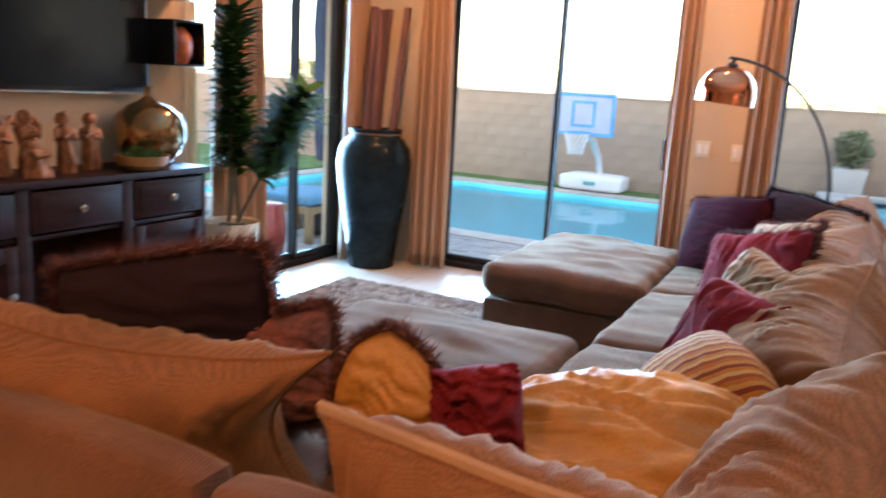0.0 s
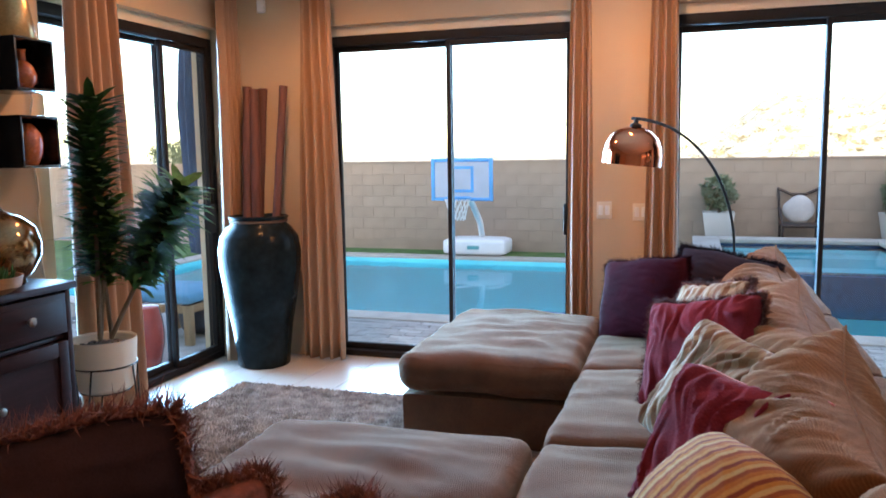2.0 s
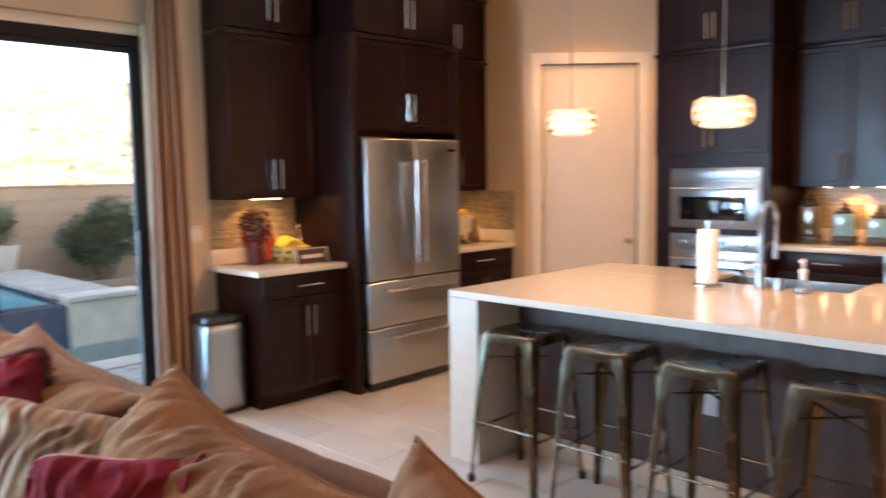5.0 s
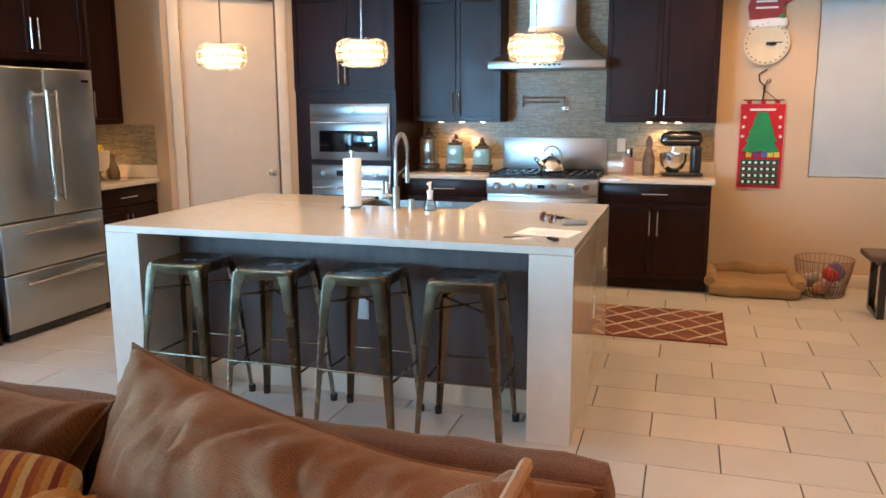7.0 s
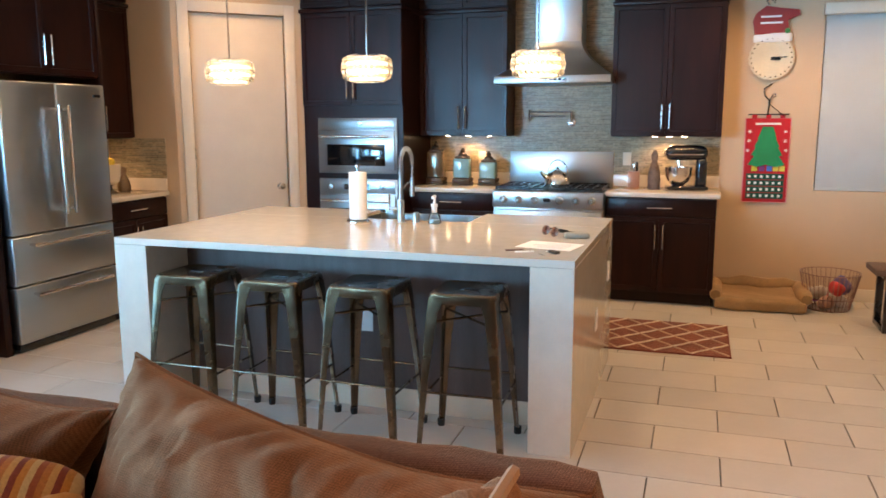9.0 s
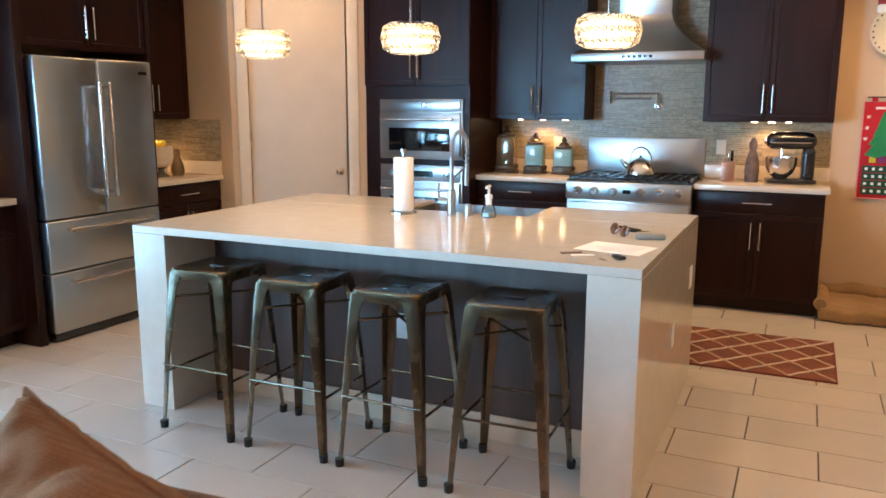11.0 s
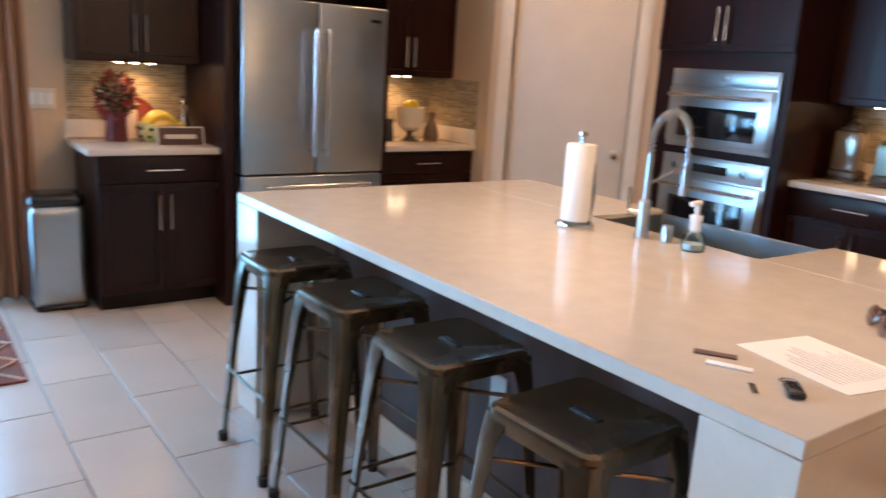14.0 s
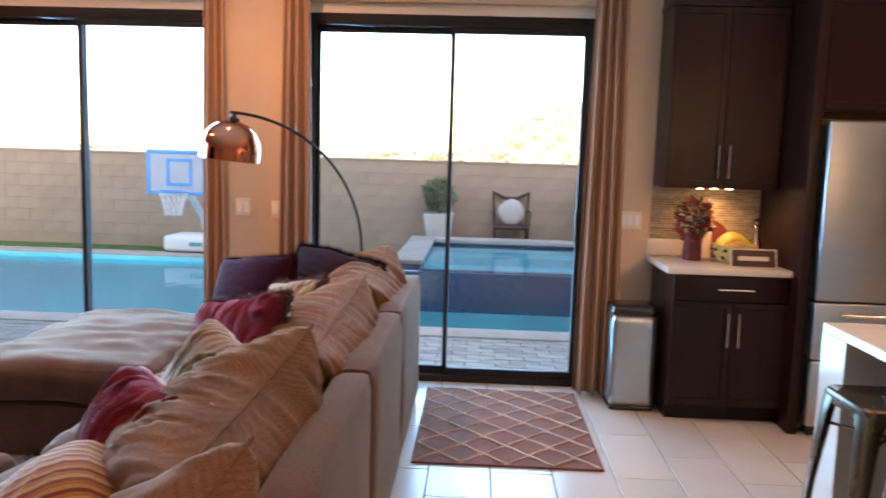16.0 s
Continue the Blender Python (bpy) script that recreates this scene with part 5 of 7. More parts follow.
def stool():
    s = thing("bar_stool", "dark gunmetal steel bar stool with a square seat", "bar stool", pose(0, 0, 0), "stools at the island")
    bm = bmesh.new()
    H = 0.765
    prof = [(0.155, H - 0.05, 0.03), (0.158, H - 0.02, 0.035), (0.156, H - 0.006, 0.035), (0.148, H, 0.032), (0.13, H - 0.004, 0.03), (0.0, H - 0.006, 0.0)]
    rings = []
    for half, z, r in prof:
        ring = []
        if half == 0:
            rings.append([bm.verts.new((0, 0, z))])
            continue
        for q, (sx, sy) in enumerate(((1, 1), (-1, 1), (-1, -1), (1, -1))):
            for k in range(5):
                a = math.pi / 2 * (q + k / 4)
                ring.append(bm.verts.new((sx * (half - r) + r * math.cos(a), sy * (half - r) + r * math.sin(a), z)))
        rings.append(ring)
    for a, b in zip(rings, rings[1:]):
        n = len(a)
        for i in range(n):
            if len(b) == 1:
                bm.faces.new((a[i], a[(i + 1) % n], b[0]))
            else:
                bm.faces.new((a[i], a[(i + 1) % n], b[(i + 1) % n], b[i]))
    seat = part("seat", bm, M_GUN, s)
    part("grip_slot", boxes(((-0.012, -0.04, H - 0.0045), (0.012, 0.04, H - 0.002)), bev=0.001), M_BLACK, seat)
    for sx in (1, -1):
        for sy in (1, -1):
            bm = bmesh.new()
            # an angle-section leg, wide at the seat and tapering to the foot
            pr = []
            for z, off, wd in ((H - 0.02, 0.156, 0.075), (H - 0.09, 0.164, 0.058), (0.4, 0.184, 0.04), (0.03, 0.205, 0.026)):
                o = Vector((sx * off, sy * off, z))
                r = 0.012
                pts = [o + Vector((-sx * wd, 0, 0)), o + Vector((-sx * r, 0, 0)), o + Vector((-sx * r * 0.3, -sy * r * 0.3, 0)), o + Vector((0, -sy * r, 0)), o + Vector((0, -sy * wd, 0)), o + Vector((-sx * 0.004, -sy * wd, 0)), o + Vector((-sx * r, -sy * r, 0)), o + Vector((-sx * wd, -sy * 0.004, 0))]
                pr.append([bm.verts.new(p) for p in pts])
            for a, b in zip(pr, pr[1:]):
                for i in range(8):
                    bm.faces.new((a[i], a[(i + 1) % 8], b[(i + 1) % 8], b[i]))
            lg = part("leg", bm, M_GUN, s)
            part("rubber_foot", lathed([(0, 0), (0.018, 0), (0.02, 0.035), (0, 0.035)], 10, (sx * 0.197, sy * 0.197, 0)), M_FOOT, lg)
    e = 0.186
    for a, b, z in (((-e, -e), (e, -e), 0.27), ((-e, e), (e, e), 0.27), ((-e, -e), (-e, e), 0.31), ((e, -e), (e, e), 0.31)):
        part("foot_rail", tubes(([(a[0], a[1], z), (b[0], b[1], z)], 0.006)), M_GUN, s)
    c = 0.15
    part("cross_brace", tubes(([(-c, -c, 0.62), (c, c, 0.62)], 0.006), ([(-c, c, 0.628), (c, -c, 0.628)], 0.006)), M_GUN, s)
    return s


first = stool()
for i, (y, rz) in enumerate(((3.70, 0), (3.21, 1), (2.73, -1), (2.23, 2))):
    m = pose(2.19, y, 0, 0, 0, rz)
    if i == 0:
        first.matrix_world = m
    else:
        copy_thing(first, m)

# ---- east wall, dog corner ----
XW = 5.995
ck = thing("wall_clock", "round cream holiday wall clock under a red hat", "clock", pose(XW, 0.715, 2.03, 0, 0, -90))
bm = lathed([(0, 0.0), (0.16, 0.0), (0.175, 0.012), (0.178, 0.03), (0.165, 0.034), (0.15, 0.028), (0, 0.03)], 72, ribs=24, rib=0.015, m=Matrix.Rotation(radians(90), 4, "X"))
part("face", bm, mat("cream_enamel", (0.72, 0.6, 0.4), 0.45, var=0.1), ck)
bm = bmesh.new()
for k in range(24):
    a = 2 * math.pi * k / 24
    bmesh.ops.create_icosphere(bm, subdivisions=1, radius=0.007, matrix=Matrix.Translation((0.157 * math.cos(a), -0.033, 0.157 * math.sin(a))))
part("rim_dots", bm, M_IRONB, ck)
part("minute_pointer", boxes(((0.0, -0.04, 0.0), (0.12, -0.036, 0.008)), bev=0.001), M_BLACK, ck)
part("hour_pointer", boxes(((-0.006, -0.045, -0.02), (0.07, -0.041, 0.006)), bev=0.001), M_BLACK, ck)
bm = bmesh.new()
add_soft_box(bm, (0, -0.02, 0.16), (0.15, 0.018, 0.035), 0.017, 8, 0.01, 0.004)
part("hat_brim", bm, M_PAPER, ck)
bm = bmesh.new()
hat = [(-0.14, 0.19), (0.13, 0.19), (0.11, 0.3), (0.2, 0.34), (0.19, 0.38), (0.05, 0.4), (-0.06, 0.42), (-0.14, 0.36), (-0.16, 0.3)]
f0, f1 = [bm.verts.new((x, -0.03, z)) for x, z in hat], [bm.verts.new((x, -0.002, z)) for x, z in hat]
bm.faces.new(f0), bm.faces.new(f1[::-1])
for i in range(len(hat)):
    j = (i + 1) % len(hat)
    bm.faces.new((f0[i], f0[j], f1[j], f1[i]))
ht = part("hat", bm, mat("hat_red", (0.32, 0.03, 0.03), 0.6), ck, "dark red painted hat")
part("lettering", boxes(((-0.1, -0.034, 0.325), (0.06, -0.0305, 0.34)), ((-0.1, -0.034, 0.275), (0.07, -0.0305, 0.29))), M_PAPER, ht)
part("leaf", lathed([(0, 0), (0.022, 0), (0, 0.01)], 8, m=Matrix.Translation((0.11, -0.034, 0.215)) @ Matrix.Rotation(radians(90), 4, "X")), mat("holly", (0.05, 0.25, 0.07), 0.6), ck)
hk = thing("iron_hanger", "scrolled black iron hanger on the wall", "hanger", pose(XW, 0.715, 1.56, 0, 0, -90))
part("scroll", tubes(([(0.02, -0.015, 0.26), (-0.04, -0.015, 0.22), (-0.03, -0.015, 0.16), (0.01, -0.015, 0.12), (0.0, -0.015, 0.0)], 0.006), ([(0.0, -0.015, 0.1), (0.03, -0.015, 0.17), (0.05, -0.015, 0.18), (0.055, -0.015, 0.155), (0.035, -0.015, 0.15)], 0.004), ([(0, -0.015, 0.1), (0.13, -0.015, -0.01)], 0.003)), M_BLACK, hk)
hk2 = thing("iron_hanger", "scrolled black iron hook over the clock", "hanger", pose(XW, 0.715, 2.44, 0, 0, -90))
part("scroll", tubes(([(-0.04, -0.015, 0.02), (-0.06, -0.015, 0.05), (-0.03, -0.015, 0.07), (0.0, -0.015, 0.03), (0.02, -0.015, 0.1), (0.06, -0.015, 0.14)], 0.005)), M_BLACK, hk2)
cal = thing("holiday_calendar", "red felt hanging calendar with a green tree", "wall hanging", pose(XW, 0.705, 0.825, 0, 0, -90))
M_FELTR, M_FELTG, M_FELTD = mat("red_felt", (0.5, 0.015, 0.025), 0.95, var=0.12, bump=0.3, sheen=0.3), mat("green_felt", (0.02, 0.26, 0.09), 0.95, var=0.15, bump=0.3, sheen=0.3), mat("dark_green_felt", (0.012, 0.07, 0.045), 0.95, bump=0.3)
part("panel", boxes(((-0.178, -0.008, 0), (0.178, -0.001, 0.71)), bev=0.002), M_FELTR, cal)
part("border", tubes(([(-0.178, -0.007, 0), (-0.178, -0.007, 0.71), (0.178, -0.007, 0.71), (0.178, -0.007, 0.0), (-0.178, -0.007, 0)], 0.005), seg=6), mat("pink_cord", (0.75, 0.3, 0.3), 0.8), cal)
for x in (-0.11, 0, 0.11):
    part("loop", boxes(((x - 0.02, -0.01, 0.705), (x + 0.02, -0.002, 0.745)), bev=0.002), M_FELTR, cal)
part("rod", tubes(([(-0.16, -0.006, 0.742), (0.16, -0.006, 0.742)], 0.005)), M_BLACK, cal)
bm = bmesh.new()
for k, (z, hw) in enumerate(((0.32, 0.145), (0.4, 0.125), (0.47, 0.1), (0.54, 0.075))):
    top = hw * 0.55
    vs0 = [(-hw, z), (-hw * 0.5, z - 0.018), (0, z), (hw * 0.5, z - 0.018), (hw, z), (top, z + 0.1), (-top, z + 0.1)]
    y0 = -0.012 - 0.004 * (3 - k)
    a, b = [bm.verts.new((x, y0, zz)) for x, zz in vs0], [bm.verts.new((x, -0.009, zz)) for x, zz in vs0]
    bm.faces.new(a), bm.faces.new(b[::-1])
    for i in range(7):
        bm.faces.new((a[i], a[(i + 1) % 7], b[(i + 1) % 7], b[i]))
part("felt_tree", bm, M_FELTG, cal, "layered green felt tree")
for k in range(4):
    pk = part("pocket_row", boxes(((-0.15, -0.013, 0.03 + 0.055 * k), (0.15, -0.0085, 0.079 + 0.055 * k))), M_FELTD, cal, "dark green pocket row")
    for i in range(6):
        part("number_patch", boxes(((-0.135 + i * 0.048, -0.0145, 0.045 + 0.055 * k), (-0.115 + i * 0.048, -0.0132, 0.065 + 0.055 * k))), M_PAPER, pk)
part("title", boxes(((-0.1, -0.0105, 0.655), (0.1, -0.0085, 0.672))), M_PAPER, cal)
for x, c_ in ((-0.09, (0.7, 0.55, 0.05)), (-0.03, (0.25, 0.05, 0.2)), (0.03, (0.1, 0.2, 0.6)), (0.08, (0.8, 0.65, 0.1)), (0.13, (0.8, 0.65, 0.1))):
    part("gift_patch", boxes(((x - 0.022, -0.014, 0.265), (x + 0.022, -0.0085, 0.31)), bev=0.002), mat("patch", c_, 0.9), cal)
for x, z in ((-0.14, 0.6), (0.14, 0.6), (-0.145, 0.52), (0.14, 0.52), (-0.15, 0.44), (0.15, 0.44)):
    bm = bmesh.new()
    for k in range(3):
        a = math.pi * k / 3
        add_tube(bm, [(x - 0.015 * math.cos(a), -0.01, z - 0.015 * math.sin(a)), (x + 0.015 * math.cos(a), -0.01, z + 0.015 * math.sin(a))], 0.0025, 5)
    part("snowflake", bm, M_PAPER, cal)
db = thing("dog_bed", "flat tan suede dog bed against the wall", "dog bed", pose(5.65, 0.73, 0))
M_SUEDE = mat("tan_suede", (0.36, 0.22, 0.1), 0.95, var=0.2, scale=5, bump=0.3, sheen=0.5)
bm = bmesh.new()
add_soft_box(bm, (0, 0, 0.055), (0.3, 0.35, 0.055), 0.04, 10, -0.02, 0.01, 2)
part("mattress", bm, M_SUEDE, db)
for a, b in (((-0.28, -0.34), (0.3, -0.34)), ((-0.28, 0.34), (0.3, 0.34)), ((0.29, -0.33), (0.29, 0.33))):
    part("bolster", tubes(([(a[0] + (b[0] - a[0]) * k / 6, a[1] + (b[1] - a[1]) * k / 6, 0.12 + 0.012 * math.sin(k * 2.1)) for k in range(7)], [0.04, 0.055, 0.06, 0.058, 0.06, 0.055, 0.04]), seg=14), M_SUEDE, db)
tb = thing("toy_basket", "round wire basket full of bright dog toys", "basket", pose(5.68, 0.19, 0))
bm = bmesh.new()
for k in range(36):
    a = 2 * math.pi * k / 36
    add_tube(bm, [(0.16 * math.cos(a), 0.16 * math.sin(a), 0.004), (0.2 * math.cos(a), 0.2 * math.sin(a), 0.17), (0.225 * math.cos(a), 0.225 * math.sin(a), 0.3)], 0.003, 5)
for r, z in ((0.16, 0.004), (0.185, 0.1), (0.225, 0.3)):
    add_tube(bm, [(r * math.cos(2 * math.pi * k / 36), r * math.sin(2 * math.pi * k / 36), z) for k in range(37)], 0.004, 6)
part("wire_body", bm, mat("rose_wire", (0.35, 0.2, 0.16), 0.35, 0.9), tb)
rnd = random.Random(7)
for k, c_ in enumerate(((0.6, 0.04, 0.03), (0.35, 0.1, 0.35), (0.5, 0.42, 0.36), (0.55, 0.3, 0.2), (0.6, 0.05, 0.05), (0.2, 0.15, 0.3), (0.6, 0.5, 0.42))):
    bm = bmesh.new()
    add_soft_box(bm, (0, 0, 0), (0.07 + 0.02 * rnd.random(), 0.05, 0.04), 0.038, 6, 0.01, 0.02, k)
    tm = mat("toy_plush", c_, 0.9, var=0.3, bump=0.4, sheen=0.3)
    part("toy", bm, tm, tb, m=pose(0.1 * math.cos(k * 0.9), 0.1 * math.sin(k * 0.9), 0.06 + 0.03 * k * (k % 3 != 0), rnd.random() * 50, rnd.random() * 50, k * 50))
bn = thing("bench", "worn wooden bench on dark steel legs", "bench", pose(5.12, -0.45, 0))
part("seat", boxes(((-0.18, -0.55, 0.42), (0.18, 0.46, 0.465)), bev=0.008), mat("worn_oak", (0.16, 0.09, 0.05), 0.6, var=0.35, scale=4, stretch=(6, 0.7, 6), bump=0.3), bn)
for y in (-0.45, 0.36):
    part("leg_frame", boxes(((-0.17, y - 0.025, 0), (-0.13, y + 0.025, 0.418)), ((0.13, y - 0.025, 0), (0.17, y + 0.025, 0.418)), ((-0.13, y - 0.025, 0.38), (0.13, y + 0.025, 0.418)), ((-0.13, y - 0.025, 0.0), (0.13, y + 0.025, 0.04)), bev=0.003), M_BLACK, bn)


def trellis_rug(name, x0, y0, x1, y1, nx, ny, label):
    """Flat-woven rug with a raised pale diamond lattice."""
    rg_ = thing(name, label, "rug", pose(0, 0, 0.001))
    bm = bmesh.new()
    n = 24
    g = [[bm.verts.new((x0 + (x1 - x0) * i / n, y0 + (y1 - y0) * j / n, 0.009 + 0.0015 * noise.noise(Vector((i * 0.7, j * 0.7, x0))))) for i in range(n + 1)] for j in range(n + 1)]
    for j in range(n):
        for i in range(n):
            bm.faces.new((g[j][i], g[j][i + 1], g[j + 1][i + 1], g[j + 1][i]))
    part("rug_body", bm, mat("rust_pile", (0.23, 0.075, 0.04), 0.95, var=0.3, scale=7, bump=0.5, bscale=300, sheen=0.2), rg_)
    part("edge", boxes(((x0 - 0.012, y0 - 0.012, 0), (x1 + 0.012, y0, 0.01)), ((x0 - 0.012, y1, 0), (x1 + 0.012, y1 + 0.012, 0.01)), ((x0 - 0.012, y0, 0), (x0, y1, 0.01)), ((x1, y0, 0), (x1 + 0.012, y1, 0.01))), mat("rust_binding", (0.2, 0.05, 0.035), 0.9), rg_)
    sx, sy = (x1 - x0) / nx, (y1 - y0) / ny
    for s, yarn, nm in ((-1, M_YARN, "pale_stripe"), (1, M_YARN2, "faded_stripe")):
        for k in range(-ny, nx + ny + 1):
            pts = []
            for j in range(0, 41):
                y = y0 + (y1 - y0) * j / 40
                x = x0 + k * sx + s * (y - y0) / sy * sx
                if x0 <= x <= x1:
                    pts.append((x + 0.004 * math.sin(j * 1.7 + k), y, 0.0115 if s < 0 else 0.0108))
            if len(pts) > 1:
                part(nm, tubes((pts, 0.0065), seg=5), yarn, rg_)


M_YARN = mat("cream_yarn", (0.78, 0.64, 0.5), 0.95, bump=0.3)
M_YARN2 = mat("faded_yarn", (0.6, 0.4, 0.29), 0.95, bump=0.3)
trellis_rug("door_rug", 0.49, 4.83, 1.43, 6.08, 4, 5, "rust red rug with a cream diamond lattice by the door")
trellis_rug("kitchen_mat", 4.0, 1.0, 4.8, 1.95, 3, 4, "rust red mat with a cream lattice on the tiles")

# ---- cushions ----


def add_pillow(bm, w, h, t, n=22, seed=0.0, wr=0.02, pinch=0.1, gather=False):
    """A stuffed pillow: pinched sides, full middle, wrinkles running in from the seams."""
    sides = []
    for s in (1, -1):
        g = []
        for j in range(n + 1):
            row = []
            for i in range(n + 1):
                u, v = -1 + 2 * i / n, -1 + 2 * j / n
                edge = i in (0, n) or j in (0, n)
                if s < 0 and edge:
                    row.append(sides[0][j][i])
                    continue
                x = w / 2 * u * (1 - pinch * (1 - v * v) * abs(u))
                y = h / 2 * v * (1 - pinch * (1 - u * u) * abs(v))
                rc = 1 + 0.012 * (u * v) ** 10 if gather and w > 0.7 else 1 - 0.1 * u ** 4 * v ** 4
                x, y = x * rc, y * rc
                full = (max(0.0, (1 - abs(u) ** 2.4) * (1 - abs(v) ** 2.4)) ** 0.48) if gather else max(0.0, (1 - u * u) * (1 - v * v)) ** 0.4
                z = s * t / 2 * full
                k = wr * (0.3 + 0.7 * full ** 0.4) * (0 if edge else 1)
                crease = 1 - abs(noise.noise(Vector((u * 1.1 + seed, v * 8.0 + u * 2.0 + 1.4 * noise.noise(Vector((u * 2, v * 2, seed))), seed))))
                if gather:
                    # short folds running in from the long seams
                    bend = 0.4 * v + 1.5 * noise.noise(Vector((u * 3, v * 2, seed)))
                    fold = noise.noise(Vector((u * 9.0 + seed + bend, v * 0.8, seed))) + 0.75 * (1 - 3.2 * abs(noise.noise(Vector((u * 15.0 * w + bend * 1.5, v * 1.3 + seed, seed * 2)))))
                    crease = 0.6 + 0.95 * fold * (0.2 + 0.8 * abs(v))
                a = math.atan2(v, u)
                z += s * k * (0.25 * noise.noise(Vector((u * 1.6 + seed, v * 1.6, s + seed))) + 0.3 * noise.noise(Vector((a * 3.2 + seed, seed * 3, 0.6 * math.hypot(u, v)))) * min(1, math.hypot(u, v)) + 0.6 * ((crease if gather else crease ** 4) - 0.5))
                x += 0.016 * noise.noise(Vector((v * 1.5, seed, 3.1)))
                y += 0.016 * noise.noise(Vector((u * 1.5, seed, 7.7)))
                row.append(bm.verts.new((x, y, z)))
            g.append(row)
        sides.append(g)
    for s, g in enumerate(sides):
        for j in range(n):
            for i in range(n):
                q = (g[j][i], g[j][i + 1], g[j + 1][i + 1], g[j + 1][i])
                bm.faces.new(q if s == 0 else q[::-1])
    g = sides[0]
    rim = [g[0][i] for i in range(n)] + [g[j][n] for j in range(n)] + [g[n][n - i] for i in range(n)] + [g[n - j][0] for j in range(n)]
    return [v.co.copy() for v in rim]


def pillow(name, label, material, w, h, t, m, seed, fringe=None, piping=None, long=1.0, tape=0.006, wr=0.02, pinch=0.1, gather=False, back=None, category="cushion", group="sofa cushions"):
    bm = bmesh.new()
    n = 64 if gather else 44
    rim = add_pillow(bm, w, h, t, n, seed, wr, pinch, gather)
    ob = mesh_thing(name, bm, [material, back] if back else material, label, category, group, m=m, angle=180)
    if back:
        for p in ob.data.polygons[n * n:]:
            p.material_index = 1
    if piping:
        bm = bmesh.new()
        add_tube(bm, rim + [rim[0]], tape, 6)
        part("piping", bm, piping, ob)
    if fringe:
        bm = bmesh.new()
        rnd_ = random.Random(int(seed * 10))
        nr = len(rim)
        for k in range(nr * 24):
            s = k / 24
            p = rim[int(s) % nr].lerp(rim[(int(s) + 1) % nr], s % 1)
            out = Vector((p.x, p.y, 0)).normalized()
            d = (out + Vector((rnd_.uniform(-0.7, 0.7), rnd_.uniform(-0.7, 0.7), rnd_.uniform(-0.9, 0.9)))).normalized()
            ln = rnd_.uniform(0.03, 0.065) * long
            side = d.orthogonal().normalized() * 0.0028
            a, b = p + side, p - side
            mid = p + d * ln * 0.6 + Vector((0, 0, rnd_.uniform(-0.008, 0.008)))
            tip = p + d * ln + Vector((rnd_.uniform(-0.025, 0.025), rnd_.uniform(-0.025, 0.025), rnd_.uniform(-0.025, 0.025)))
            v = [bm.verts.new(q) for q in (a, b, mid - side * 0.8, mid + side * 0.8, tip)]
            bm.faces.new((v[0], v[1], v[2], v[3])), bm.faces.new((v[3], v[2], v[4]))
        f = part("fringe", bm, fringe, ob, "shaggy fringe round the edge", angle=180)
    return ob


def stand(x, y, z, face, lean=68, roll=0):
    """Pose of a pillow standing on its edge; face: degrees, 0 looks to the south."""
    return pose(x, y, z, lean, 0, face) @ pose(0, 0, 0, 0, 0, roll)


M_PIPE = mat("pale_piping", (0.32, 0.19, 0.11), 0.8, sheen=0.4)
BC = "large tan chenille back cushion leaning on the sofa"
for (x, y, z, face, lean, roll), w_, sd in (((0.13, 5.27, 0.66, -87, 66, -6), 0.94, 1.3), ((0.11, 4.14, 0.65, -89, 64, -5), 1.14, 2.7), ((0.07, 3.03, 0.66, -91, 62, -7), 1.0, 4.1), ((0.12, 2.04, 0.62, -93, 62, -8), 1.14, 5.9)):
    pillow("back_cushion", BC, M_CORD, w_, 0.62, 0.47, stand(x, y, z, face, lean, roll), sd, piping=M_CORD, wr=0.055, pinch=0.17, gather=True)
pillow("back_cushion", BC, M_CORD, 1.1, 0.58, 0.32, stand(-1.3, 1.7, 0.7, 192, 68, 1), 7.2, piping=M_CORD, wr=0.04, pinch=0.3, gather=True)
pillow("back_cushion", BC + " near the corner", M_CORD, 0.76, 0.6, 0.3, stand(-0.27, 1.68, 0.63, 178, 66, 3), 8.4, piping=M_PIPE, tape=0.013, wr=0.035, pinch=0.06, gather=True)
M_CREAM = mat("cream_cotton", (0.5, 0.43, 0.34), 0.9, var=0.15, scale=8, bump=0.25, bscale=160, sheen=0.1)
pillow("throw_pillow", "wine velvet pillow resting on the chaise corner", M_WINE, 0.56, 0.52, 0.27, stand(-0.47, 5.32, 0.71, -28, 68, 8), 11.1, fringe=M_WINE, long=0.28, wr=0.016)
pillow("throw_pillow", "dark plum shaggy pillow against the end backrest", M_DARK, 0.6, 0.42, 0.2, stand(-0.06, 5.42, 0.79, -20, 60, -8), 12.2, fringe=M_DARK, long=0.6, wr=0.012)
pillow("throw_pillow", "striped cream and russet pillow with a soft fringe", M_STRIPE2, 0.46, 0.42, 0.2, stand(-0.14, 4.72, 0.73, -52, 60, 14), 13.7, fringe=M_FRINGE, long=0.5, wr=0.03, gather=True)
pillow("throw_pillow", "crimson velvet pillow with a cream reverse and russet fringe", M_RED, 0.56, 0.54, 0.2, stand(-0.18, 4.02, 0.72, -40, 64, 14), 14.3, fringe=M_FRINGE, long=0.35, wr=0.04, gather=True, back=M_CREAM)
pillow("throw_pillow", "cream and russet striped pillow slumped on the seat", M_STRIPE2, 0.56, 0.5, 0.22, stand(-0.11, 3.52, 0.7, -44, 58, -10), 15.8, wr=0.05, gather=True, back=M_CREAM)
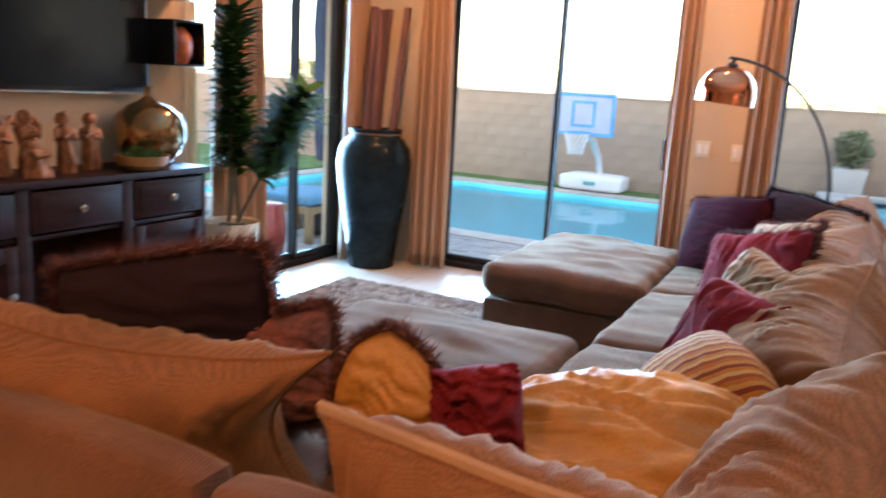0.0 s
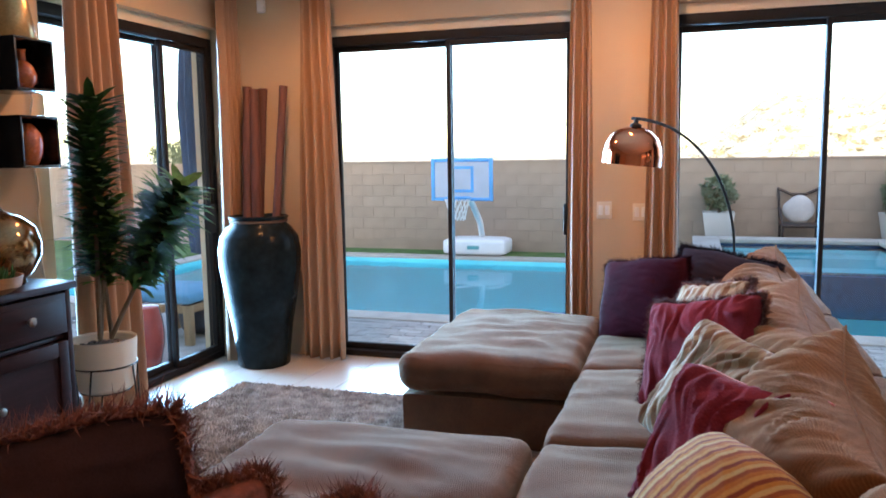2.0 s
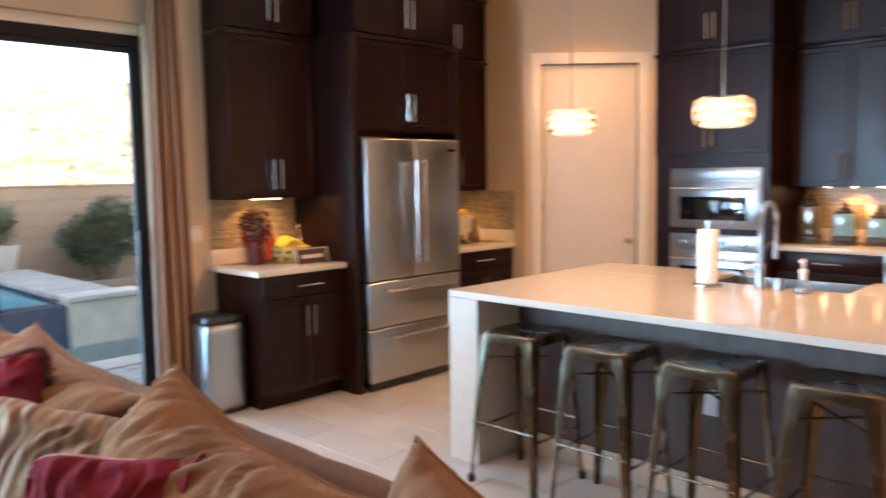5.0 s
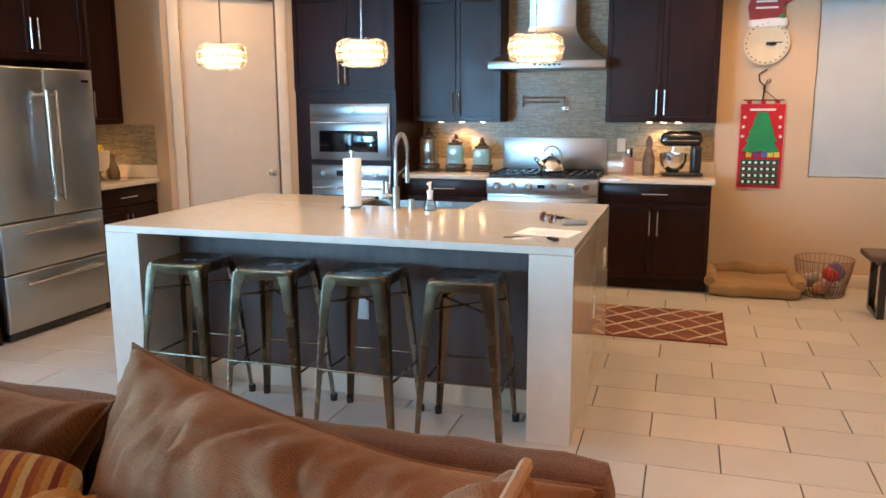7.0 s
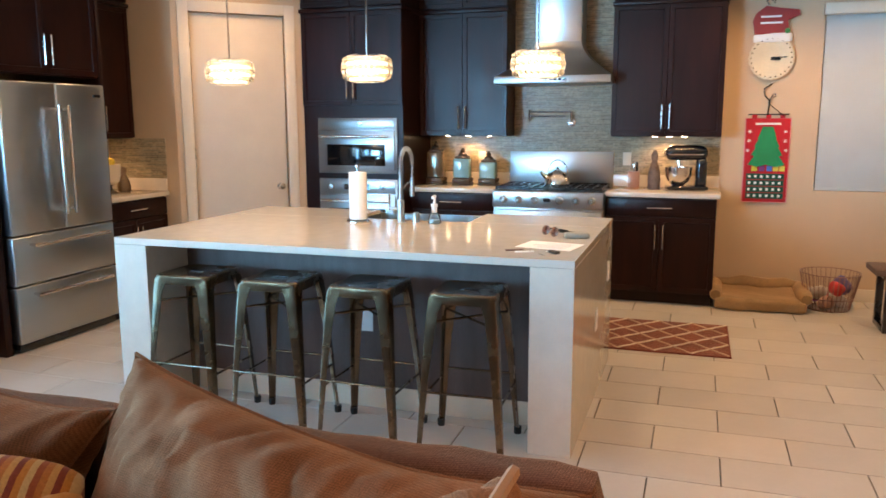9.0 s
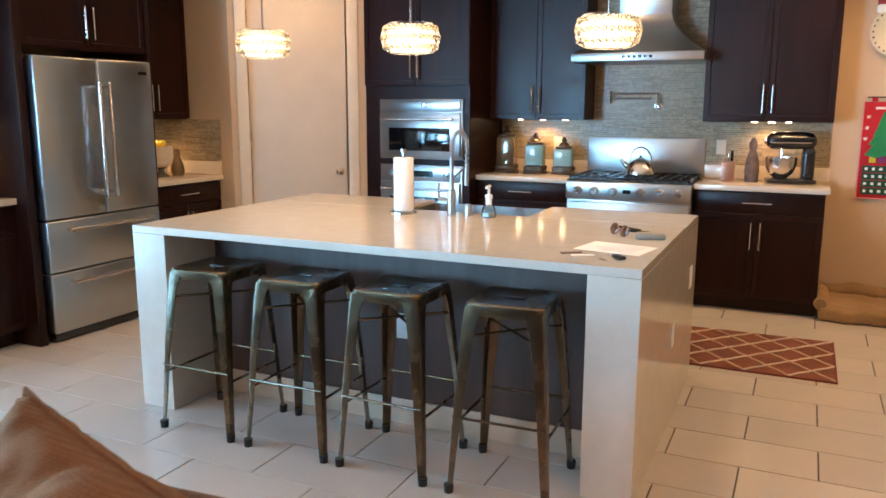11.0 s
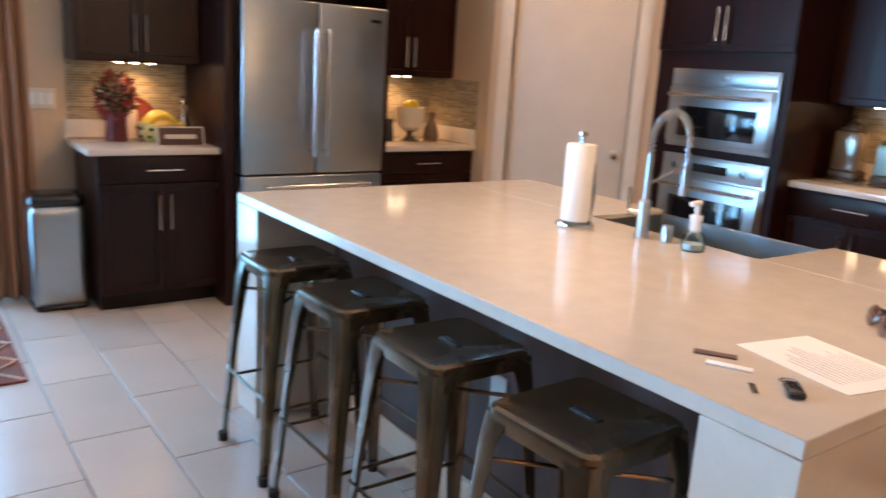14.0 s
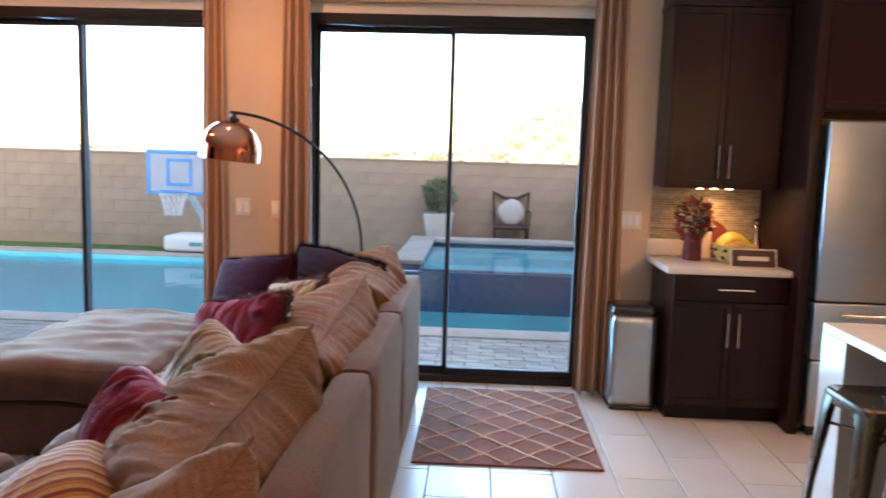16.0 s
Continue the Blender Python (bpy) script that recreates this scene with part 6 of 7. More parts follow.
pillow("throw_pillow", "crimson velvet pillow with a pale piped edge", M_RED, 0.54, 0.5, 0.26, stand(-0.12, 3.0, 0.7, -46, 60, 2), 16.6, piping=mat("pale_red_piping", (0.5, 0.16, 0.14), 0.8, sheen=0.5), wr=0.05, gather=True, back=M_CREAM)
pillow("throw_pillow", "gold and rust striped pillow on the seat", M_STRIPE, 0.46, 0.42, 0.3, stand(-0.16, 2.62, 0.66, -60, 46, -6), 17.5, wr=0.008, pinch=-0.02)
pillow("throw_pillow", "gold satin ruffled pillow in the corner", M_GOLD, 0.6, 0.5, 0.26, stand(-0.24, 2.24, 0.61, 10, 32, 4), 18.9, piping=mat("gold_ruffle", (0.7, 0.45, 0.2), 0.6, sheen=0.4), tape=0.014, wr=0.06, pinch=-0.2)
pillow("throw_pillow", "crumpled wine red pillow on the seat", M_RED, 0.24, 0.36, 0.16, stand(-0.56, 2.08, 0.69, 10, 74, 14), 19.4, wr=0.1)
pillow("throw_pillow", "gold pillow with a shaggy russet fringe", M_GOLD, 0.24, 0.38, 0.13, stand(-0.8, 2.08, 0.63, 12, 84, 6), 20.3, fringe=M_FRINGE, long=0.6, wr=0.03, pinch=-0.35)
pillow("throw_pillow", "russet velvet pillow with a fringe", M_FRINGE, 0.26, 0.32, 0.15, stand(-1.12, 2.08, 0.73, 30, 80, 8), 21.6, fringe=M_FRINGE, long=0.6, wr=0.03)
pillow("throw_pillow", "large dark aubergine pillow with a russet fringe", M_DARK, 0.62, 0.56, 0.16, stand(-1.42, 1.98, 0.76, 24, 100, 10), 22.8, fringe=M_FRINGE, long=0.9, wr=0.02)

# ---- arc lamp ----
al = thing("arc_lamp", "arc floor lamp with a copper dome shade", "floor lamp")
DX, DY, DZ = -0.535, 5.13, 1.517
TILT = Matrix.Translation((DX, DY, DZ)) @ Matrix.Rotation(radians(6), 4, "Y")
part("dome", lathed([(0.0, 0.168), (0.045, 0.165), (0.09, 0.148), (0.125, 0.115), (0.147, 0.07), (0.155, 0.02), (0.155, -0.035), (0.15, -0.035), (0.15, 0.018), (0.142, 0.068), (0.12, 0.11), (0.085, 0.142), (0.0, 0.16)], 48, m=TILT), M_COPPER, al, "mirror-bright copper dome shade")
part("cap", lathed([(0.03, 0.165), (0.03, 0.18), (0.012, 0.19), (0.012, 0.215), (0, 0.216)], 20, m=TILT), M_BRONZE, al)
pts = []
for k in range(31):
    s = k / 30
    a = math.pi / 2 * min(1.0, s / 0.72)
    if s <= 0.72:
        hx, hz = math.sin(a), math.cos(a)
        pts.append((DX + 0.575 * hx, DY + 0.85 * hx, 0.9 + 0.829 * hz))
    else:
        q = (s - 0.72) / 0.28
        pts.append((DX + 0.575 + 0.02 * q, DY + 0.85 + 0.04 * q, 0.9 * (1 - q) + 0.02))
part("arm", tubes((pts, 0.0085), seg=10), M_BRONZE, al)
part("base", lathed([(0, 0), (0.13, 0), (0.13, 0.03), (0.12, 0.04), (0, 0.042)], 36, (0.06, 6.03, 0)), M_BRONZE, al)

# ---- curtains ----


def curtain(name, p0, p1, z0, z1, folds, depth, label, seed=0, gather=0.3):
    """A pleated panel hung from p0 to p1, a little narrower at the top."""
    p0, p1 = Vector((*p0, 0)), Vector((*p1, 0))
    d = (p1 - p0)
    nrm = Vector((-d.y, d.x, 0)).normalized()
    nu, nv = folds * 10, 22
    bm = bmesh.new()
    lay = []
    for s in (0, 1):
        g = []
        for j in range(nv + 1):
            v = j / nv
            row = []
            for i in range(nu + 1):
                u = i / nu
                wob = 0.4 * noise.noise(Vector((u * 3 + seed, v * 1.5, seed)))
                uu = 0.5 + (u - 0.5) * (1 - gather * v * v)
                amp = depth * (0.55 + 0.45 * (1 - v)) * (1 + 0.5 * noise.noise(Vector((u * 5, seed, v))))
                off = amp * math.sin(2 * math.pi * folds * (u + wob * 0.15)) + s * 0.004
                p = p0 + d * uu + nrm * off
                row.append(bm.verts.new((p.x, p.y, z0 + (z1 - z0) * v)))
            g.append(row)
        lay.append(g)
    for s, g in enumerate(lay):
        for j in range(nv):
            for i in range(nu):
                q = (g[j][i], g[j][i + 1], g[j + 1][i + 1], g[j + 1][i])
                bm.faces.new(q if s else q[::-1])
    a, b = lay
    for j in range(nv):
        bm.faces.new((a[j][0], b[j][0], b[j + 1][0], a[j + 1][0]))
        bm.faces.new((a[j + 1][nu], b[j + 1][nu], b[j][nu], a[j][nu]))
    for i in range(nu):
        bm.faces.new((a[0][i + 1], b[0][i + 1], b[0][i], a[0][i]))
        bm.faces.new((a[nv][i], b[nv][i], b[nv][i + 1], a[nv][i + 1]))
    return mesh_thing(name, bm, M_CURT, label, "curtain", "curtains", angle=180)


CL = "floor-length copper taffeta curtain drawn beside the sliding door"
curtain("curtain", (-3.04, 6.08), (-2.70, 6.08), 0.02, 2.78, 4, 0.045, CL, 1)
curtain("curtain", (-1.03, 6.08), (-0.85, 6.08), 0.02, 2.78, 3, 0.045, CL, 2)
curtain("curtain", (-0.52, 6.08), (-0.30, 6.08), 0.02, 2.78, 3, 0.045, CL, 3)
curtain("curtain", (1.43, 6.08), (1.70, 6.08), 0.02, 2.78, 4, 0.05, CL, 4)
curtain("curtain", (-3.51, 4.3), (-3.51, 4.8), 0.02, 2.78, 5, 0.045, CL, 5)
curtain("curtain", (-3.52, 5.8), (-3.52, 6.1), 0.02, 2.78, 4, 0.045, CL, 6)


def rod(a, b, n, label):
    r = thing("curtain_rod", label, "curtain rod", None, "curtain rods")
    a, b = Vector(a), Vector(b)
    d = (b - a).normalized()
    part("bar", tubes(([a, b], 0.011), seg=12), M_CHROME, r)
    for p, s in ((a, -1), (b, 1)):
        q = d.to_track_quat("Z", "Y").to_matrix().to_4x4() if s > 0 else (-d).to_track_quat("Z", "Y").to_matrix().to_4x4()
        part("finial", lathed([(0.011, 0), (0.018, 0.005), (0.022, 0.02), (0.022, 0.035), (0.018, 0.04), (0, 0.041)], 16, m=Matrix.Translation(p) @ q), M_CHROME, r)
    for k in (0.06, 0.5, 0.94):
        p = a.lerp(b, k)
        part("bracket", tubes(([p, p + Vector(n) * 0.12], 0.006)), M_CHROME, r)


RL = "satin nickel curtain rod with end caps over a sliding door"
rod((-2.93, 6.08, 2.745), (-0.77, 6.08, 2.745), (0, 1, 0), RL)
rod((-0.5, 6.08, 2.745), (1.72, 6.08, 2.745), (0, 1, 0), RL)
rod((-3.52, 4.1, 2.745), (-3.52, 6.02, 2.745), (-1, 0, 0), RL)
sn = thing("alarm_sensor", "small white alarm detector high in the corner", "detector", pose(-3.36, 6.195, 2.69))
part("case", boxes(((-0.03, -0.05, -0.055), (0.03, 0.0, 0.055)), bev=0.014, seg=3), M_WHITE, sn)

# ---- vase with poles ----
vs = thing("floor_vase", "tall blue-grey glazed floor vase holding wooden poles", "vase", pose(-3.28, 5.875, 0))
M_GLAZE = mat("blue_grey_glaze", (0.012, 0.019, 0.022), 0.24, var=0.5, scale=5, bump=0.06, bscale=20, spec=0.08)
part("body", lathed([(0, 0), (0.185, 0), (0.195, 0.015), (0.2, 0.1), (0.225, 0.3), (0.268, 0.55), (0.297, 0.75), (0.302, 0.86), (0.285, 0.97), (0.235, 1.04), (0.205, 1.065), (0.2, 1.09), (0.215, 1.105), (0.22, 1.12), (0.205, 1.125), (0.18, 1.1), (0.175, 1.05), (0.2, 1.0), (0.0, 0.98)], 56), M_GLAZE, vs)
part("neck_band", lathed([(0.205, 1.075), (0.212, 1.082), (0.21, 1.092), (0.203, 1.096)], 48), mat("brown_band", (0.14, 0.07, 0.04), 0.6), vs)
M_POLE = mat("dark_pole", (0.16, 0.055, 0.04), 0.6, var=0.35, scale=6, stretch=(4, 4, 0.4), bump=0.3)
for bx, by, tx, ty, tz, r in ((-0.1, 0.0, -0.11, 0.1, 2.07, 0.034), (-0.03, 0.02, -0.06, 0.11, 2.05, 0.038), (-0.06, 0.1, -0.02, 0.17, 2.06, 0.034), (0.12, 0.03, 0.17, 0.14, 2.07, 0.03)):
    part("pole", tubes(([(bx + (tx - bx) * k / 6, by + (ty - by) * k / 6, 0.99 + (tz - 0.99) * k / 6) for k in range(7)], [r * (1 + 0.05 * math.sin(k * 2.3)) for k in range(7)]), seg=14), M_POLE, vs, "reddish dark wooden pole")

# ---- rug ----
rgl = thing("shag_rug", "grey-brown looped shag rug on the tiles", "rug", pose(0, 0, 0.001))
RX0, RX1, RY0, RY1 = -3.12, -0.6, 2.2, 5.32
bm = boxes(((RX0, RY0, 0), (RX1, RY1, 0.012)), bev=0.004)
M_SHAG = mat("shag_wool", (0.36, 0.29, 0.25), 0.95, var=0.5, scale=18, bump=0.6, bscale=120, sheen=0.3)
part("backing", bm, M_SHAG, rgl)
rnd = random.Random(3)
vv, ff = [], []
for k in range(26000):
    x, y = rnd.uniform(RX0, -1.0), rnd.uniform(3.3, RY1 + 0.01)
    if k % 3 == 0:
        x, y = rnd.uniform(RX0 - 0.01, -1.6), rnd.uniform(4.2, RY1 + 0.01)
    a, h_, w_ = rnd.uniform(0, 6.28), rnd.uniform(0.012, 0.026), rnd.uniform(0.006, 0.011)
    dx, dy = math.cos(a), math.sin(a)
    i = len(vv)
    vv += [(x - dy * w_, y + dx * w_, 0.011), (x + dy * w_, y - dx * w_, 0.011), (x + dx * 0.012, y + dy * 0.012, 0.011 + h_), (x + dx * 0.028, y + dy * 0.028, 0.013)]
    ff += [(i, i + 1, i + 2), (i + 1, i + 3, i + 2), (i, i + 2, i + 3)]
me = bpy.data.meshes.new("pile")
me.from_pydata(vv, [], ff)
M_TUFT = mat("shag_tufts", (0.46, 0.38, 0.33), 0.95, var=0.5, scale=12, bump=0.3, sheen=0.3)
me.materials.append(M_TUFT)
tf = new("pile", me)
tf.parent = rgl
tagged(tf, "short looped wool pile", kind="stuff")

# ---- dresser ----
ds = thing("dresser", "dark plum wood media dresser with drawers", "dresser")
DY0, DY1, DXF, DXB = 1.75, 3.69, -2.985, -3.395
part("top", boxes(((DXB, DY0 - 0.02, 0.955), (DXF + 0.025, DY1 + 0.025, 0.99)), bev=0.008), M_DRES, ds)
for a, b in (((DXB, DY0, 0.06), (DXF - 0.03, DY0 + 0.03, 0.954)), ((DXB, DY1 - 0.03, 0.06), (DXF, DY1, 0.954)), ((DXB, DY0 + 0.03, 0.06), (DXB + 0.02, DY1 - 0.03, 0.954)), ((DXB + 0.02, DY0 + 0.03, 0.06), (DXF - 0.03, DY1 - 0.03, 0.1)), ((DXB + 0.02, DY0 + 0.03, 0.72), (DXF - 0.022, DY1 - 0.03, 0.74)), ((DXB + 0.02, 3.15, 0.1), (DXF - 0.03, 3.18, 0.72)), ((DXB + 0.02, 2.6, 0.1), (DXF - 0.03, 2.63, 0.72)), ((DXF - 0.03, 3.135, 0.06), (DXF, 3.2, 0.954)), ((DXF - 0.03, 2.58, 0.06), (DXF, 2.645, 0.954)), ((DXF - 0.03, DY0, 0.06), (DXF, DY0 + 0.06, 0.954))):
    part("board", boxes((a, b), bev=0.003), M_DRES, ds)
part("plinth", boxes(((DXB, DY0 + 0.02, 0.0), (DXF - 0.04, DY1 - 0.02, 0.06))), M_DRES, ds)
M_PULL = mat("pewter_knob", (0.5, 0.48, 0.45), 0.3, 1.0)
for y0, y1 in ((DY0 + 0.065, 2.575), (2.65, 3.13), (3.205, DY1 - 0.035)):
    dr = part("drawer", boxes(((DXF - 0.028, y0, 0.755), (DXF + 0.006, y1, 0.94)), ((DXF + 0.0065, y0 + 0.03, 0.78), (DXF + 0.012, y1 - 0.03, 0.915)), bev=0.003), M_DRES, ds)
    for yk in (((y0 + y1) / 2,) if y1 - y0 < 0.6 else (y0 + 0.14, y1 - 0.14)):
        part("knob", lathed([(0, 0), (0.008, 0), (0.008, 0.012), (0.019, 0.018), (0.02, 0.026), (0.012, 0.034), (0, 0.035)], 18, m=Matrix.Translation((DXF + 0.012, yk, 0.848)) @ Matrix.Rotation(radians(90), 4, "Y")), M_PULL, dr, "round pewter knob")
for y0, y1, hy in ((DY0 + 0.065, 2.575, 2.53), (3.205, DY1 - 0.035, 3.25)):
    dd = part("cupboard_door", boxes(((DXF - 0.02, y0 + 0.06, 0.17), (DXF - 0.004, y1 - 0.06, 0.65))), M_DRES, ds)
    for a, b in (((DXF - 0.028, y0, 0.11), (DXF + 0.006, y0 + 0.06, 0.715)), ((DXF - 0.028, y1 - 0.06, 0.11), (DXF + 0.006, y1, 0.715)), ((DXF - 0.028, y0 + 0.06, 0.11), (DXF + 0.006, y1 - 0.06, 0.17)), ((DXF - 0.028, y0 + 0.06, 0.65), (DXF + 0.006, y1 - 0.06, 0.715))):
        part("rail", boxes((a, b), bev=0.003), M_DRES, dd)
    part("knob", lathed([(0, 0), (0.008, 0), (0.008, 0.012), (0.017, 0.018), (0.017, 0.026), (0, 0.032)], 18, m=Matrix.Translation((DXF + 0.006, hy, 0.5)) @ Matrix.Rotation(radians(90), 4, "Y")), M_PULL, dd)
for y in (3.42, 3.6):
    part("side_panel_mould", boxes(((DXB + 0.04 if y < 3.5 else -3.16, DY1, 0.2), (-3.2 if y < 3.5 else DXF - 0.04, DY1 + 0.006, 0.85)), bev=0.002), M_DRES, ds)
mesh_thing("media_box", boxes(((-3.32, 2.6, 0.101), (-3.0, 3.05, 0.17)), bev=0.006), M_BLACK, "black media box inside the open bay", "media box")

# television
tv = thing("television", "large black flat television on the wall", "television")
M_SCREEN = mat("tv_screen", (0.006, 0.007, 0.009), 0.16, var=0.1, bump=0, spec=0.25)
part("bezel", boxes(((-3.385, 1.97, 1.362), (-3.325, 3.62, 2.3)), bev=0.006), M_BLACK, tv)
part("screen", boxes(((-3.3245, 1.985, 1.385), (-3.3235, 3.605, 2.285))), M_SCREEN, tv)
part("lower_trim", boxes(((-3.33, 1.97, 1.355), (-3.322, 3.62, 1.361))), M_CHROME, tv)
# wall boxes
for z0 in (1.515, 1.87):
    bx = thing("wall_shelf", "black cube shelf on the wall holding an orange vase", "shelf", pose(-3.398, 3.63, z0), "wall cube shelves")
    part("case", boxes(((0.0, 0.0, 0), (0.26, 0.225, 0.012)), ((0.0, 0.0, 0.23), (0.26, 0.225, 0.242)), ((0.0, 0.0, 0.012), (0.26, 0.012, 0.23)), ((0.0, 0.213, 0.012), (0.26, 0.225, 0.23)), ((0.0, 0.012, 0.012), (0.008, 0.213, 0.23)), bev=0.002), M_BLACK, bx)
M_ORANGE = mat("orange_enamel", (0.55, 0.12, 0.03), 0.25, var=0.35, scale=14, coat=0.5)
va = thing("orange_vase", "flat round orange enamel vase standing in a cube shelf", "vase", pose(-3.22, 3.745, 1.528), "orange vases")
part("body", lathed([(0, 0), (0.04, 0), (0.062, 0.05), (0.068, 0.1), (0.058, 0.15), (0.03, 0.185), (0.02, 0.195), (0, 0.195)], 28), M_ORANGE, va)
vb = thing("orange_vase", "small orange enamel bottle vase in a cube shelf", "vase", pose(-3.22, 3.745, 1.883), "orange vases")
part("body", lathed([(0, 0), (0.035, 0), (0.058, 0.03), (0.062, 0.065), (0.045, 0.11), (0.018, 0.13), (0.016, 0.17), (0.022, 0.18), (0, 0.18)], 28), M_ORANGE, vb)
mesh_thing("gold_vessel", lathed([(0, 0), (0.1, 0), (0.105, 0.01), (0.085, 0.16), (0.05, 0.27), (0.02, 0.34), (0, 0.35)], 32, (-3.27, 3.745, 2.113)), mat("antique_gold", (0.5, 0.32, 0.14), 0.3, 0.8, var=0.3), "tapered antique gold vessel on top of the shelf", "vessel")
# thin string light cable, wavering down the wall's edge
cb = [(-3.385, 3.945 + 0.008 * math.sin(k * 1.3) + 0.004 * math.sin(k * 3.7), 2.9 - k * 0.05) for k in range(40)]
mesh_thing("garland", tubes((cb, 0.006), seg=6), M_TRIM, "wavy pale string light cable hanging down the wall's edge", "garland")

# dresser top things
mc = thing("gourd_vase", "large amber mercury glass gourd vase", "vase", pose(-3.2, 3.5, 0.991))
part("body", lathed([(0, 0), (0.11, 0), (0.115, 0.012), (0.11, 0.02), (0.15, 0.06), (0.183, 0.13), (0.186, 0.19), (0.165, 0.26), (0.11, 0.31), (0.05, 0.335), (0.022, 0.36), (0.018, 0.4), (0.024, 0.41), (0, 0.41)], 48), mat("mercury_glass", (0.45, 0.25, 0.1), 0.12, 0.85, var=0.5, scale=7, coat=0.5), mc)
pb = thing("planter_bowl", "shallow wooden bowl holding a small succulent", "planter", pose(-3.03, 3.3, 0.991))
part("bowl", lathed([(0, 0), (0.07, 0), (0.12, 0.03), (0.13, 0.075), (0.122, 0.075), (0.11, 0.04), (0, 0.05)], 32), mat("amber_wood", (0.42, 0.2, 0.07), 0.4, var=0.3), pb)
bm = bmesh.new()
rnd = random.Random(9)
for k in range(90):
    a, r = rnd.uniform(0, 6.28), rnd.uniform(0, 0.09)
    x, y, h_ = r * math.cos(a), r * math.sin(a), rnd.uniform(0.03, 0.07)
    t_ = (x * 1.2 + rnd.uniform(-0.015, 0.015), y * 1.2 + rnd.uniform(-0.015, 0.015), 0.05 + h_)
    add_tube(bm, [(x, y, 0.05), ((x + t_[0]) / 2, (y + t_[1]) / 2, 0.05 + h_ * 0.6), t_], [0.004, 0.005, 0.001], 5)
M_LEAF = mat("plant_leaf", (0.055, 0.14, 0.04), 0.75, var=0.5, scale=14, bump=0.1, rand=0.2, spec=0.12)
part("succulent", bm, M_LEAF, pb)
M_FIG = mat("gilded_resin", (0.42, 0.17, 0.075), 0.42, 0.35, var=0.6, scale=25, bump=0.3, bscale=60)


def figurine(i, x, y, h, kneel, wings):
    """A robed figure in one mesh: flared robe with folds, cloak, bent arms and a bowed head."""
    bm = bmesh.new()
    r0 = 0.062 if kneel else 0.05
    rows = [(0, 0), (r0, 0), (r0 * 1.04, 0.03), (r0 * 0.92, 0.2), (r0 * 0.78, 0.42), (r0 * 0.86, 0.58), (r0 * 0.9, 0.68), (r0 * 0.66, 0.76), (r0 * 0.28, 0.8), (0, 0.81)]
    add_lathe(bm, [(r, z * h) for r, z in rows], 30, ribs=6 + i % 3, rib=0.12)
    for v in bm.verts:
        v.co.x += 0.012 * math.sin(v.co.z * 14 + i)
        v.co.y *= 0.82
        if v.co.z > 0.005:
            v.co += 0.014 * noise.noise_vector(v.co * 22 + Vector((i * 3.0, 0, 0)))
    top = 0.012 * math.sin(0.86 * h * 14 + i)
    bmesh.ops.create_icosphere(bm, subdivisions=2, radius=0.026, matrix=Matrix.Translation((top + 0.006, 0, 0.885 * h)) @ Matrix.Diagonal((0.9, 0.85, 1.15, 1)))
    add_lathe(bm, [(0.03, 0.79 * h), (0.034, 0.87 * h), (0.028, 0.95 * h), (0, h)], 16, (top - 0.008, 0, 0))
    for k in (-1, 1):
        add_tube(bm, [(0, k * r0 * 0.62, 0.7 * h), (0.02, k * r0 * 0.85, 0.56 * h), (0.055, k * 0.012, 0.6 * h)], [0.017, 0.016, 0.009], 8)
        if wings:
            add_tube(bm, [(-0.02, k * 0.015, 0.7 * h), (-0.035, k * 0.06, 0.84 * h), (-0.03, k * 0.1, 0.72 * h), (-0.02, k * 0.085, 0.5 * h)], [0.012, 0.02, 0.016, 0.004], 8)
    if not kneel and not wings and i % 2:
        add_tube(bm, [(0.06, -0.03, 0.0), (0.058, -0.02, 1.02 * h)], 0.005, 6)
    mesh_thing("figurine", bm, M_FIG, "gilded kneeling nativity figurine on the dresser" if kneel else "gilded winged nativity figurine on the dresser" if wings else "gilded robed nativity figurine standing on the dresser", "figurine", "dresser figurines", m=pose(x, y, 0.991, 0, 0, -40 + 25 * (i % 4)), angle=60)


for i, (y, h_, x) in enumerate(((3.11, 0.28, -3.17), (2.955, 0.285, -3.15), (2.83, 0.29, -3.24), (2.75, 0.17, -3.07), (2.65, 0.28, -3.18), (2.53, 0.26, -3.1))):
    figurine(i, x, y, h_, i == 3, i == 2)

# ---- potted plant ----
pl = thing("potted_plant", "spiky green dracaena in a white pot on a stand", "plant", pose(-3.27, 4.2, 0))
part("pot", lathed([(0, 0.3), (0.13, 0.3), (0.152, 0.32), (0.168, 0.46), (0.176, 0.575), (0.174, 0.585), (0.162, 0.575), (0.155, 0.52), (0, 0.52)], 40), M_TRIM, pl, "cream ceramic pot")
M_GRAVEL = mat("gravel", (0.16, 0.14, 0.13), 0.9, var=0.6, scale=60, bump=0.8, bscale=60, rand=0.1)
part("soil", lathed([(0, 0.535), (0.08, 0.533), (0.156, 0.53)], 24), M_GRAVEL, pl)
rnd_ = random.Random(31)
for k in range(46):
    a, q = k * 2.4, 0.142 * math.sqrt((k + 0.5) / 46)
    w_ = rnd_.uniform(0.014, 0.02)
    bm = bmesh.new()
    bmesh.ops.create_icosphere(bm, subdivisions=1, radius=1, matrix=pose(q * math.cos(a), q * math.sin(a), 0.538, 0, 0, k * 47) @ Matrix.Diagonal((w_ * 1.3, w_, w_ * 0.7, 1)))
    part("pebble", bm, M_GRAVEL, pl)
st = tubes(([(0.168 * math.cos(2 * math.pi * k / 32), 0.168 * math.sin(2 * math.pi * k / 32), 0.44) for k in range(33)], 0.005))
